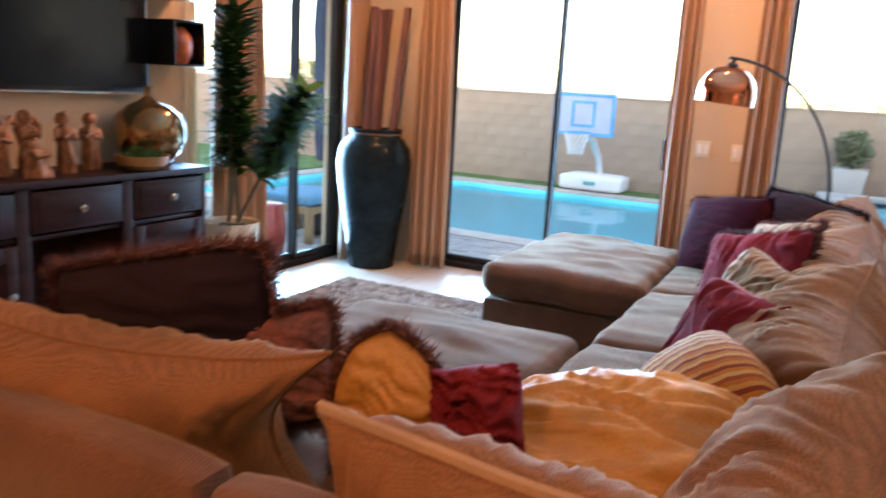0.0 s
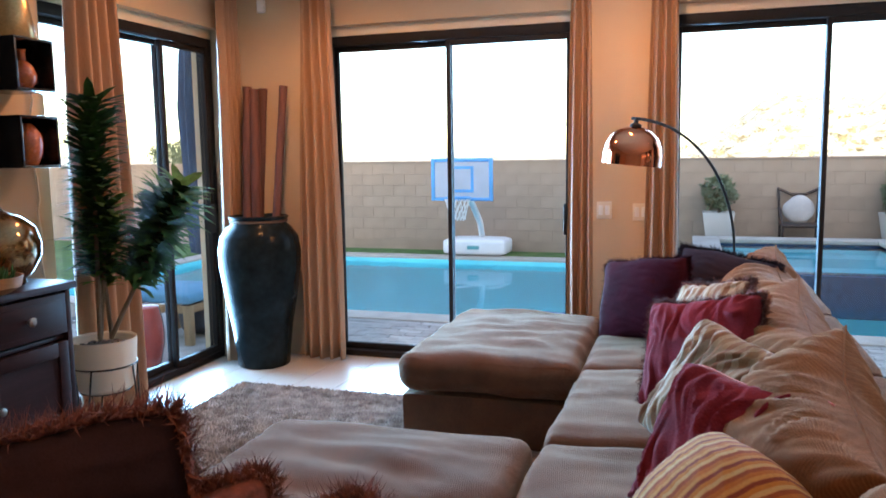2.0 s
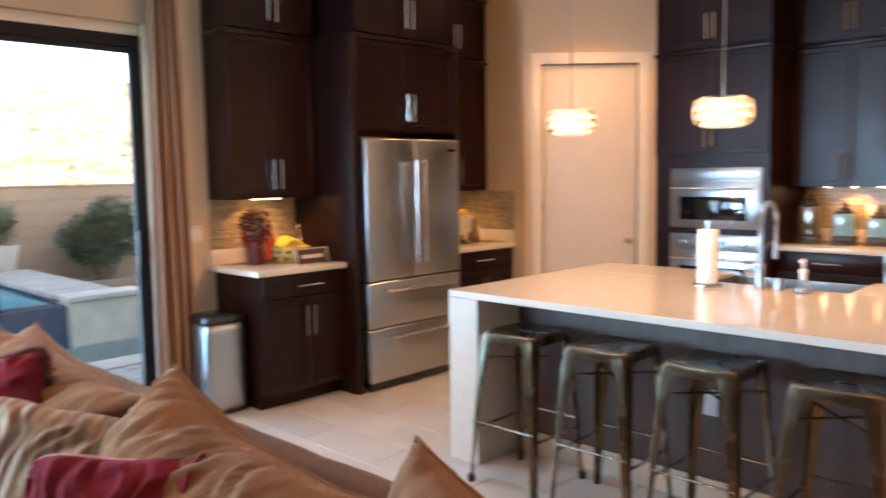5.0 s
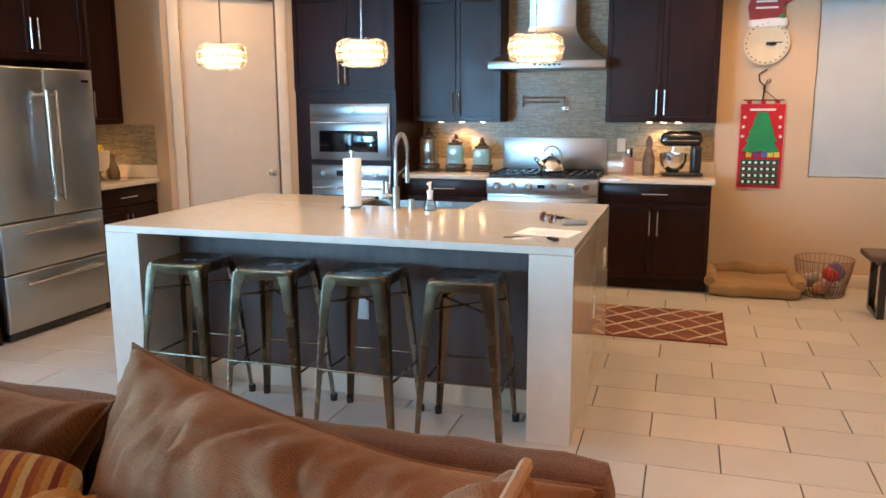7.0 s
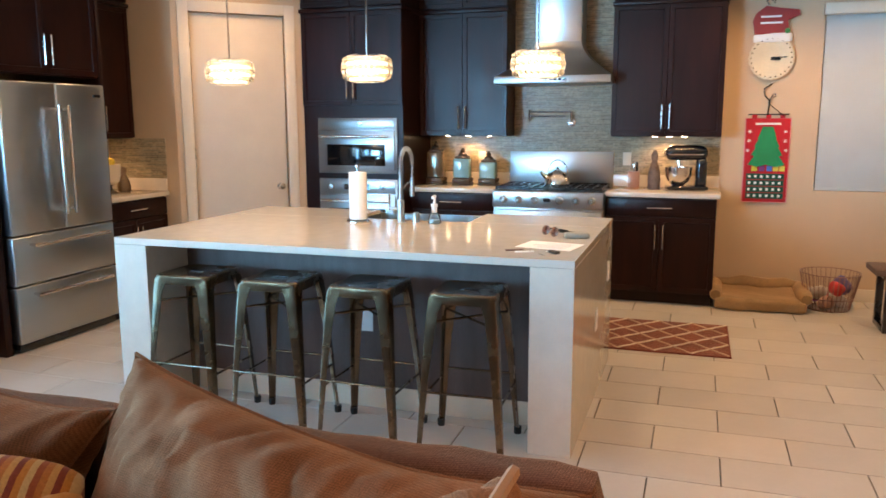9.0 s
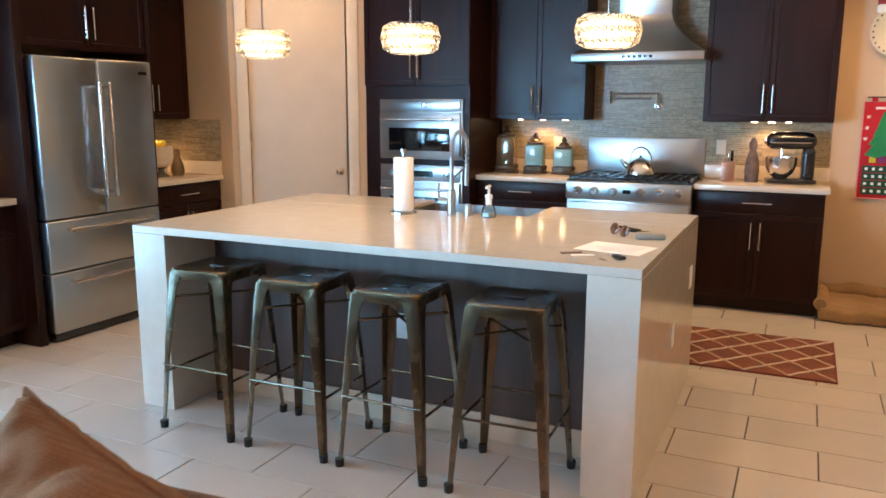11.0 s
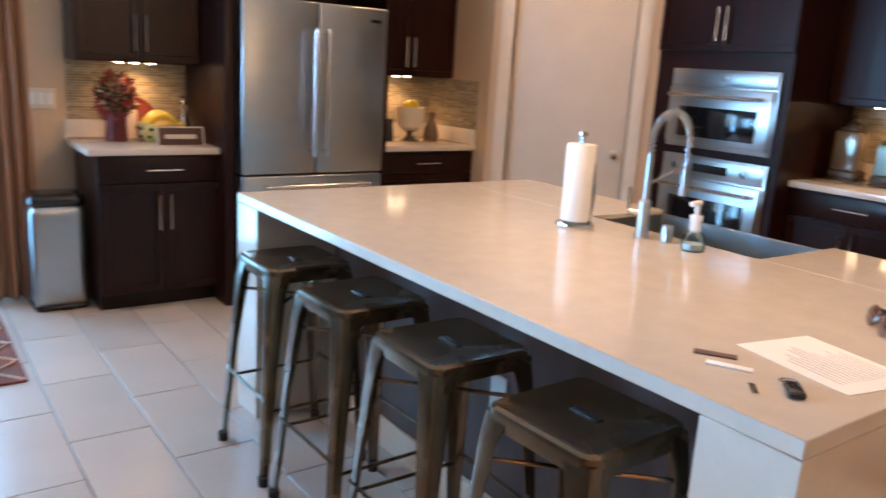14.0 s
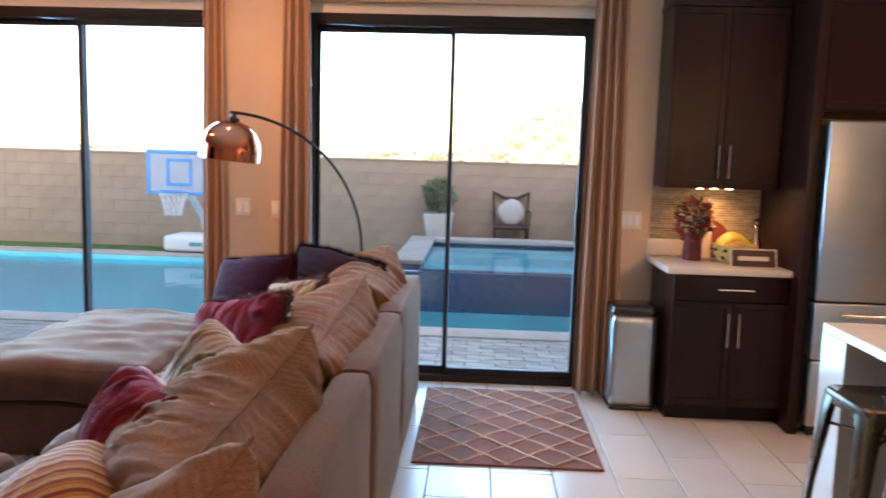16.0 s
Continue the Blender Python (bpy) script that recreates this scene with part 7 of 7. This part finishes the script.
for k in range(3):
    a = 2 * math.pi * k / 3 + 0.5
    c, s = math.cos(a), math.sin(a)
    for da in (-0.35, 0.35):
        add_tube(st, [(0.168 * math.cos(a + da), 0.168 * math.sin(a + da), 0.44), (0.17 * c, 0.17 * s, 0.006)], 0.005, 6)
add_tube(st, [(0.13 * math.cos(2 * math.pi * k / 32), 0.13 * math.sin(2 * math.pi * k / 32), 0.296) for k in range(33)], 0.004, 6)
part("wire_stand", st, M_BLACK, pl, "black hairpin wire stand")
M_STEM = mat("cane_stem", (0.22, 0.15, 0.09), 0.8, var=0.3, bump=0.4)


def cane(base, top, l0, l1, n, seed, tint):
    b, t = Vector(base), Vector(top)
    mid = b.lerp(t, 0.5) + Vector((0.02, -0.02, 0.0))
    path = [b, b.lerp(mid, 0.5), mid, mid.lerp(t, 0.5), t]
    part("stem", tubes((path, [0.013, 0.012, 0.011, 0.01, 0.007])), M_STEM, pl)
    r = random.Random(seed)
    d = (t - mid).normalized()
    bm = bmesh.new()
    for k in range(int(n * 0.75)):
        s = l0 + (l1 - l0) * (round(r.uniform(0, 1) * 5) / 5 + r.uniform(-0.1, 0.1))
        p = b.lerp(t, s) if s > 0.5 else b.lerp(t, s)
        a = k * 2.4
        o = d.orthogonal().normalized()
        o.rotate(Matrix.Rotation(a, 3, d))
        up = r.uniform(0.15, 0.95)
        dirn = (o + d * up).normalized()
        ln = r.uniform(0.16, 0.25) * (0.6 + 0.5 * s)
        sd_ = dirn.cross(d).normalized() * r.uniform(0.02, 0.03)
        rows = []
        for q, wq in ((0.0, 0.6), (0.35, 1.0), (0.7, 0.75), (1.0, 0.05)):
            c = p + dirn * ln * q + d * (-0.075 * q * q + 0.03 * q)
            rows.append((bm.verts.new(c - sd_ * wq), bm.verts.new(c + d * 0.004 * (1 - q)), bm.verts.new(c + sd_ * wq)))
        for x, y in zip(rows, rows[1:]):
            bm.faces.new((x[0], x[1], y[1], y[0])), bm.faces.new((x[1], x[2], y[2], y[1]))
    part("foliage", bm, M_LEAF if tint else mat("young_leaf", (0.12, 0.24, 0.04), 0.75, var=0.4, scale=14, spec=0.12), pl, angle=180)


cane((0.0, -0.02, 0.58), (0.02, 0.0, 1.78), 0.5, 1.0, 620, 1, True)
cane((-0.04, 0.03, 0.58), (0.03, 0.05, 1.26), 0.45, 1.0, 300, 2, False)
cane((0.04, 0.02, 0.58), (0.47, 0.06, 1.36), 0.42, 1.0, 560, 3, True)
cane((0.02, 0.05, 0.58), (-0.04, 0.06, 1.12), 0.6, 1.0, 160, 4, True)

# ---- things outdoors ----
hp = thing("basketball_hoop", "portable poolside basketball hoop with a blue frame", "basketball hoop", pose(-3.64, 13.24, G + 0.021))
M_BLUE = mat("sky_blue_plastic", (0.1, 0.42, 0.8), 0.45, var=0.1)
bm = bmesh.new()
add_soft_box(bm, (0.05, 0.0, 0.13), (0.53, 0.3, 0.13), 0.07, 8, 0.02, 0.0)
part("water_base", bm, M_WHITE, hp, "white weighted base")
BZ, BY, BC_, BW, BH = 0.93, -0.95, 0.06, 0.49, 0.65
part("pole", tubes(([(0.14, 0.0, 0.2), (0.14, -0.2, 0.55), (0.13, -0.6, 0.85), (BC_ + 0.05, BY + 0.02, BZ + 0.1)], 0.05), seg=14), M_WHITE, hp)
part("board_frame", boxes(((BC_ - BW, BY - 0.02, BZ), (BC_ - BW + 0.06, BY + 0.02, BZ + BH)), ((BC_ + BW - 0.06, BY - 0.02, BZ), (BC_ + BW, BY + 0.02, BZ + BH)), ((BC_ - BW + 0.06, BY - 0.02, BZ + BH - 0.055), (BC_ + BW - 0.06, BY + 0.02, BZ + BH)), ((BC_ - BW + 0.06, BY - 0.02, BZ), (BC_ + BW - 0.06, BY + 0.02, BZ + 0.05)), bev=0.012), M_BLUE, hp, "sky blue board frame")
part("board", boxes(((BC_ - BW + 0.06, BY - 0.006, BZ + 0.05), (BC_ + BW - 0.06, BY + 0.006, BZ + BH - 0.055))), mat("clear_board", (0.5, 0.55, 0.62), 0.2, var=0.05, coat=0.5), hp, "translucent pale board")
TX0, TX1 = BC_ - 0.19, BC_ + 0.19
part("target", boxes(((TX0, BY - 0.014, BZ + 0.13), (TX0 + 0.045, BY - 0.0065, BZ + 0.53)), ((TX1 - 0.045, BY - 0.014, BZ + 0.13), (TX1, BY - 0.0065, BZ + 0.53)), ((TX0 + 0.045, BY - 0.014, BZ + 0.485), (TX1 - 0.045, BY - 0.0065, BZ + 0.53)), ((TX0 + 0.045, BY - 0.014, BZ + 0.13), (TX1 - 0.045, BY - 0.0065, BZ + 0.175))), M_BLUE, hp, "blue target square")
RC = (BC_, BY - 0.24, BZ + 0.06)
part("rim", tubes(([(RC[0] + 0.2 * math.cos(a), RC[1] + 0.2 * math.sin(a), RC[2]) for a in [2 * math.pi * k / 28 for k in range(29)]], 0.012)), M_BLUE, hp)
nt = bmesh.new()
for k in range(14):
    for s in (1, -1):
        pts = [(RC[0] + r * math.cos(2 * math.pi * (k + s * j * 0.5) / 14), RC[1] + r * math.sin(2 * math.pi * (k + s * j * 0.5) / 14), RC[2] - 0.085 * j) for j, r in enumerate((0.2, 0.17, 0.145, 0.125, 0.115))]
        add_tube(nt, pts, 0.007, 4)
part("net", nt, M_PAPER, hp, "white cord net")
part("badge", boxes(((-0.05, -0.312, 0.1), (0.15, -0.302, 0.16)), bev=0.004), mat("teal_badge", (0.1, 0.4, 0.4), 0.5), hp)

M_POTW = mat("pale_planter", (0.6, 0.58, 0.53), 0.7, var=0.1, bump=0.15)
def planter(x, y, seed, h_, z=G):
    p = thing("planter", "square pale planter with a bushy green plant", "planter", pose(x, y, z), "yard planters")
    bm = bmesh.new()
    a = [bm.verts.new(q) for q in ((-0.15, -0.15, 0.06), (0.15, -0.15, 0.06), (0.15, 0.15, 0.06), (-0.15, 0.15, 0.06))]
    b = [bm.verts.new(q) for q in ((-0.23, -0.23, 0.62), (0.23, -0.23, 0.62), (0.23, 0.23, 0.62), (-0.23, 0.23, 0.62))]
    c = [bm.verts.new(q) for q in ((-0.2, -0.2, 0.62), (0.2, -0.2, 0.62), (0.2, 0.2, 0.62), (-0.2, 0.2, 0.62))]
    e = [bm.verts.new(q) for q in ((-0.19, -0.19, 0.56), (0.19, -0.19, 0.56), (0.19, 0.19, 0.56), (-0.19, 0.19, 0.56))]
    for u, w_ in ((a, b), (b, c), (c, e)):
        for i in range(4):
            bm.faces.new((u[i], u[(i + 1) % 4], w_[(i + 1) % 4], w_[i]))
    bm.faces.new(a[::-1]), bm.faces.new(e)
    part("pot", bm, M_POTW, p)
    part("foot_tray", boxes(((-0.24, -0.24, 0.0), (0.24, 0.24, 0.055)), bev=0.01), M_BRONZE, p)
    st_ = tubes(([(0, 0, 0.55), (0.02, 0.01, 0.62 + h_ * 0.6)], [0.02, 0.01]))
    part("stem", st_, M_STEM, p)
    bm = bmesh.new()
    leaf_ball(bm, (0, 0, 0.62 + h_ * 0.55), (0.24, 0.24, h_ * 0.55), 900, seed, 0.07)
    part("foliage", bm, M_LEAF2, p, angle=180)


# leaf green paled: the haze of the window's reflection is in the colour
M_LEAF2 = mat("hazed_yard_leaf", (0.16, 0.2, 0.1), 0.6, var=0.4, scale=5)
planter(0.17, 13.28, 31, 0.5, 0.02)
planter(2.6, 13.28, 32, 0.55, 0.02)
ch = thing("patio_chair", "dark metal patio chair with a round white back cushion", "patio chair", pose(1.3, 13.24, 0.016))
M_IRON = mat("wrought_iron", (0.06, 0.045, 0.04), 0.5, 0.6)
for x in (-0.25, 0.25):
    part("leg", tubes(([(x, -0.25, 0), (x, -0.22, 0.45)], 0.018)), M_IRON, ch)
    part("back_post", tubes(([(x, 0.25, 0), (x, 0.22, 0.45), (x * 1.12, 0.3, 0.98)], 0.018)), M_IRON, ch)
    part("armrest", tubes(([(x * 1.1, 0.24, 0.68), (x * 1.15, -0.1, 0.68), (x * 1.05, -0.24, 0.45)], 0.016)), M_IRON, ch)
part("seat", boxes(((-0.26, -0.25, 0.42), (0.26, 0.25, 0.47)), bev=0.02), M_IRON, ch)
part("top_rail", tubes(([(-0.29, 0.3, 0.97), (-0.1, 0.31, 0.88), (0.1, 0.31, 0.88), (0.29, 0.3, 0.97)], 0.022)), M_IRON, ch)
bm = bmesh.new()
add_pillow(bm, 0.31, 0.31, 0.16, 14, 3.3, 0.01, -0.41)
part("cushion", bm, mat("outdoor_canvas", (0.5, 0.47, 0.44), 0.9, bump=0.3), ch, "round white cushion", m=pose(0, 0.16, 0.66, 80, 0, 0), angle=180)
sh_ = thing("shrub", "dense dark green desert shrub by the wall", "shrub", pose(4.1, 13.2, 0.0))
for k, (x, y) in enumerate(((0, 0), (0.25, 0.1), (-0.25, 0.05))):
    part("branch", tubes(([(x * 0.4, y, 0), (x, y, 0.5), (x * 1.6, y, 0.95)], [0.03, 0.02, 0.008])), M_STEM, sh_)
bm = bmesh.new()
for k, (x, z, r_) in enumerate(((0, 0.75, 0.42), (0.35, 0.65, 0.35), (-0.35, 0.7, 0.36), (0.1, 1.0, 0.35), (-0.15, 0.5, 0.4))):
    leaf_ball(bm, (x, 0, z), (r_, r_ * 0.7, r_ * 0.85), 900, 50 + k, 0.06)
part("foliage", bm, mat("shrub_leaf", (0.035, 0.085, 0.04), 0.6, var=0.4, scale=5), sh_, angle=180)
rk = structure("planting_bed", boxes(((-0.4, PY1 + 0.34, G - 0.03), (6.7, 13.6, 0.015)), bev=0.01), M_SAND, "raised gravel bed along the block wall", "planting bed")
# side yard
ot = thing("patio_ottoman", "wooden patio footstool with a blue cushion", "footstool", pose(-4.72, 6.85, G))
M_TEAK = mat("teak", (0.36, 0.2, 0.09), 0.6, var=0.25, stretch=(6, 1, 1))
for x in (-0.28, 0.28):
    for y in (-0.28, 0.28):
        part("leg", boxes(((x - 0.035, y - 0.035, 0), (x + 0.035, y + 0.035, 0.36)), bev=0.006), M_TEAK, ot)
part("apron", boxes(((-0.31, -0.31, 0.29), (0.31, -0.28, 0.36)), ((-0.31, 0.28, 0.29), (0.31, 0.31, 0.36)), ((-0.31, -0.28, 0.29), (-0.28, 0.28, 0.36)), ((0.28, -0.28, 0.29), (0.31, 0.28, 0.36)), bev=0.004), M_TEAK, ot)
bm = bmesh.new()
add_soft_box(bm, (0, 0, 0.42), (0.33, 0.33, 0.055), 0.045, 8, 0.02, 0.004)
part("cushion", bm, mat("blue_canvas", (0.1, 0.3, 0.45), 0.85, bump=0.3), ot)
gs = thing("garden_stool", "red glazed ceramic drum stool on the patio", "stool", pose(-4.42, 5.93, G))
part("drum", lathed([(0, 0), (0.13, 0), (0.14, 0.02), (0.165, 0.15), (0.17, 0.25), (0.16, 0.36), (0.135, 0.47), (0.12, 0.48), (0, 0.485)], 36), mat("red_glaze", (0.35, 0.05, 0.035), 0.25, var=0.25, coat=0.5), gs)
um = thing("patio_umbrella", "closed blue-grey patio umbrella on a weighted base", "umbrella", pose(-4.62, 7.1, G))
part("pole", tubes(([(0, 0, 0), (0, 0, 2.9)], 0.022)), M_BRONZE, um)
part("canopy", lathed([(0.02, 0.75), (0.1, 0.77), (0.12, 1.0), (0.13, 1.6), (0.15, 2.1), (0.12, 2.6), (0.04, 3.0), (0, 3.05)], 40, ribs=8, rib=0.18), mat("slate_canvas", (0.07, 0.1, 0.16), 0.85, var=0.2, bump=0.2), um, "furled slate blue canopy")
part("strap", lathed([(0.122, 1.25), (0.128, 1.28), (0.122, 1.31)], 24), M_DARK, um)
bm = bmesh.new()
add_soft_box(bm, (0, 0, 0.16), (0.22, 0.22, 0.16), 0.13, 8, 0.05, 0.03, 3)
part("weight_bag", bm, mat("bag_canvas", (0.05, 0.06, 0.08), 0.9, bump=0.3), um)
# pool hose on the water
hs = [(-1.75 + 0.5 * (k / 40) + 0.22 * math.sin(k * 0.33), 8.75 + 0.45 * math.cos(k * 0.21), -0.19) for k in range(41)]
mesh_thing("pool_hose", tubes((hs, 0.02), seg=6), mat("hose", (0.08, 0.2, 0.32), 0.5), "thin blue hose floating on the pool", "hose")
# low trees showing over the wall
for x, y, h_, sd in ((-13.5, 19.0, 2.1, 62),):
    t_ = thing("tree", "small leafy tree beyond the block wall", "tree", pose(x, y, G))
    part("trunk", tubes(([(0, 0, 0), (0.03, 0.02, h_ * 0.5), (0.0, 0.0, h_ * 0.8)], [0.07, 0.05, 0.03])), M_STEM, t_)
    bm = bmesh.new()
    for k in range(4):
        leaf_ball(bm, (0.35 * math.sin(k * 2.1), 0.3 * math.cos(k * 1.7), h_ * 0.75 + 0.1 * k), (0.4, 0.4, 0.3), 500, sd * 7 + k, 0.07)
    part("crown", bm, M_LEAF2, t_, angle=180)

# ---- pieces: tiles, pavers, blocks, mosaic ----


def piece_mesh(name, sx, sy, sz, bev, material):
    bm = boxes(((-sx / 2, -sy / 2, -sz), (sx / 2, sy / 2, 0)), bev=bev, seg=1)
    return finish(bm, name, material, smooth=False)


def piece(name, me, parent, at, kind=""):
    ob = new(name, me)
    ob.parent = parent
    ob.location = at
    return ob


def joined(name, cells, material, parent, label):
    """Many alike blocks in one mesh; cells: corner pairs."""
    vv_, ff_ = [], []
    for a, b in cells:
        i = len(vv_)
        vv_ += [((a, b)[k & 1][0], (a, b)[k >> 1 & 1][1], (a, b)[k >> 2 & 1][2]) for k in range(8)]
        ff_ += [tuple(i + q for q in f) for f in ((0, 2, 3, 1), (4, 5, 7, 6), (0, 1, 5, 4), (2, 6, 7, 3), (0, 4, 6, 2), (1, 3, 7, 5))]
    me_ = bpy.data.meshes.new(name)
    me_.from_pydata(vv_, [], ff_)
    me_.materials.append(material)
    ob = new(name, me_)
    ob.parent = parent
    tagged(ob, label, kind="stuff")
    return ob


floor = thing("floor", "cream porcelain floor tiles laid in running bond", "floor", kind="structure")
TW, TL, JT = 0.305, 0.61, 0.006
tile_me = piece_mesh("tile", TW - JT, TL - JT, 0.01, 0.0015, M_TILE)
rest = []
for i in range(-22, 11):
    x = 3.01 + i * TW + TW / 2
    off = 0.0 if i % 2 == 0 else TL / 2
    for j in range(-8, 11):
        y = 1.40 + off + j * TL + TL / 2
        x0, x1, y0, y1 = x - TW / 2 + JT / 2, x + TW / 2 - JT / 2, y - TL / 2 + JT / 2, y + TL / 2 - JT / 2
        if x1 > 5.995 or x0 < -3.7 or y0 > 6.28 or y1 < -3.0:
            x1, x0 = min(x1, 5.995), max(x0, -3.7)
            if x1 - x0 < 0.02 or y0 > 6.28 or y1 < -3:
                continue
        if x > 0.4 and -0.9 < y < 6.0 and x1 - x0 > TW - 2 * JT:
            piece("tile", tile_me, floor, (x, y, 0))
        else:
            rest.append(((x0, max(y0, -3.0), -0.01), (x1, min(y1, 6.28), 0.0)))
joined("tile_field", rest, M_TILE, floor, "remaining cream floor tiles")

patio = thing("patio", "grey stone pavers laid in rows between house and pool", "patio", kind="structure")
paver_me = piece_mesh("paver", 0.232, 0.112, 0.05, 0.006, M_PAVER)
rest = []
rnd = random.Random(11)
part("bedding", boxes(((-6.5, 6.46, G - 0.06), (6.7, PY0 - 0.36, G - 0.012)), ((-6.5, 3.0, G - 0.06), (-4.0, 6.459, G - 0.012))), M_GROUT, patio)
for j in range(-28, 14):
    y = 6.52 + j * 0.118
    if y > PY0 - 0.41:
        continue
    for i in range(-28, 29):
        x = i * 0.238 + (0.119 if j % 2 else 0)
        if y < 6.5 and x > -4.1:
            continue
        if y < 3.1 or x < -6.3:
            continue
        if -0.15 < x < 1.75 or -2.75 < x < -1.2:
            piece("paver", paver_me, patio, (x, y, G + rnd.uniform(-0.002, 0.003)))
        else:
            rest.append(((x - 0.116, y - 0.056, G - 0.05), (x + 0.116, y + 0.056, G + rnd.uniform(-0.002, 0.003))))
joined("paver_field", rest, M_PAVER, patio, "remaining grey pavers")

bw = thing("block_wall", "tall tan concrete block garden wall", "garden wall", kind="structure")
part("core", boxes(((-16, 13.608, G), (9, 13.78, 1.42)), ((8.85, 6.9, G), (8.97, 13.607, 1.42))), M_BLOCK, bw)
block_me = piece_mesh("block", 0.395, 0.055, 0.186, 0.004, M_BLOCK)
rest = []
for k in range(8):
    z = G + 0.19 * (k + 1)
    for i in range(-40, 23):
        x = i * 0.4 + (0.2 if k % 2 else 0)
        if z > 1.45:
            continue
        if -8.3 < x < 5.5 and k > 0:
            piece("block", block_me, bw, (x, 13.63, z))
        else:
            rest.append(((x - 0.197, 13.6025, z - 0.186), (x + 0.197, 13.6575, z)))
joined("block_field", rest, M_BLOCK, bw, "remaining tan blocks")
part("cap", boxes(((-16, 13.59, 1.421), (9, 13.8, 1.455)), bev=0.006), M_BLOCK, bw)

# thin stacked glass mosaic behind the counters
M_MOSA = mat("mosaic_sage", (0.36, 0.31, 0.22), 0.26, var=0.2, scale=40, bump=0.05, coat=0.0, spec=0.25)
M_MOSB = mat("mosaic_tan", (0.44, 0.35, 0.23), 0.3, var=0.2, scale=40, bump=0.05, coat=0.0, spec=0.25)
M_MOSC = mat("mosaic_brown", (0.3, 0.24, 0.16), 0.3, var=0.2, scale=40, bump=0.05, coat=0.0, spec=0.25)
M_JOINT = mat("pale_joint", (0.5, 0.42, 0.3), 0.9, var=0.1)


def mosaic(name, label, a, b, z0, z1, nrm, seed):
    """Thin glass strips from a to b along a wall; nrm points into the room."""
    mo = thing(name, label, "backsplash", None, "mosaic backsplashes", kind="structure")
    a, b, n = Vector((*a, 0)), Vector((*b, 0)), Vector((*nrm, 0))
    length = (b - a).length
    d = (b - a) / length
    r = random.Random(seed)
    sets = ([], [], [])
    z = z0
    while z + 0.013 <= z1:
        s = -r.uniform(0, 0.2)
        while s < length:
            e = s + r.choice((0.05, 0.075, 0.1, 0.15))
            s0, e0 = max(0, s), min(length, e - 0.002)
            if e0 - s0 > 0.006:
                h_ = 0.008 + r.uniform(0, 0.0022)
                p, q = a + d * s0 + n * 0.0005, a + d * e0 + n * h_
                sets[r.choice((0, 0, 1, 1, 2))].append(((min(p.x, q.x), min(p.y, q.y), z), (max(p.x, q.x), max(p.y, q.y), z + 0.0125)))
            s = e
        z += 0.0155
    for st__, m_ in zip(sets, (M_MOSA, M_MOSB, M_MOSC)):
        joined("glass_strips", st__, m_, mo, "thin glass mosaic strips")
    lo, hi = a, b + n * 0.004
    part("grout_bed", boxes(((min(lo.x, hi.x), min(lo.y, hi.y), z0), (max(lo.x, hi.x), max(lo.y, hi.y), z1))), M_JOINT, mo)


ML = "sage and tan glass strip mosaic backsplash"
mosaic("backsplash", ML + " behind the range", (5.999, 1.075), (5.999, 3.715), 1.042, 1.383, (-1, 0), 1)
mosaic("backsplash", ML + " behind the hood", (5.999, 1.985), (5.999, 2.89), 1.3845, CEIL, (-1, 0), 2)
mosaic("backsplash", ML + " beside the fridge", (1.9, 6.199), (2.593, 6.199), 1.042, 1.383, (0, -1), 3)
mosaic("backsplash", ML + " by the pantry", (3.662, 6.199), (4.46, 6.199), 1.042, 1.383, (0, -1), 4)
mosaic("backsplash", ML + " on the pantry return", (4.469, 5.6), (4.469, 6.185), 1.042, 1.383, (-1, 0), 5)
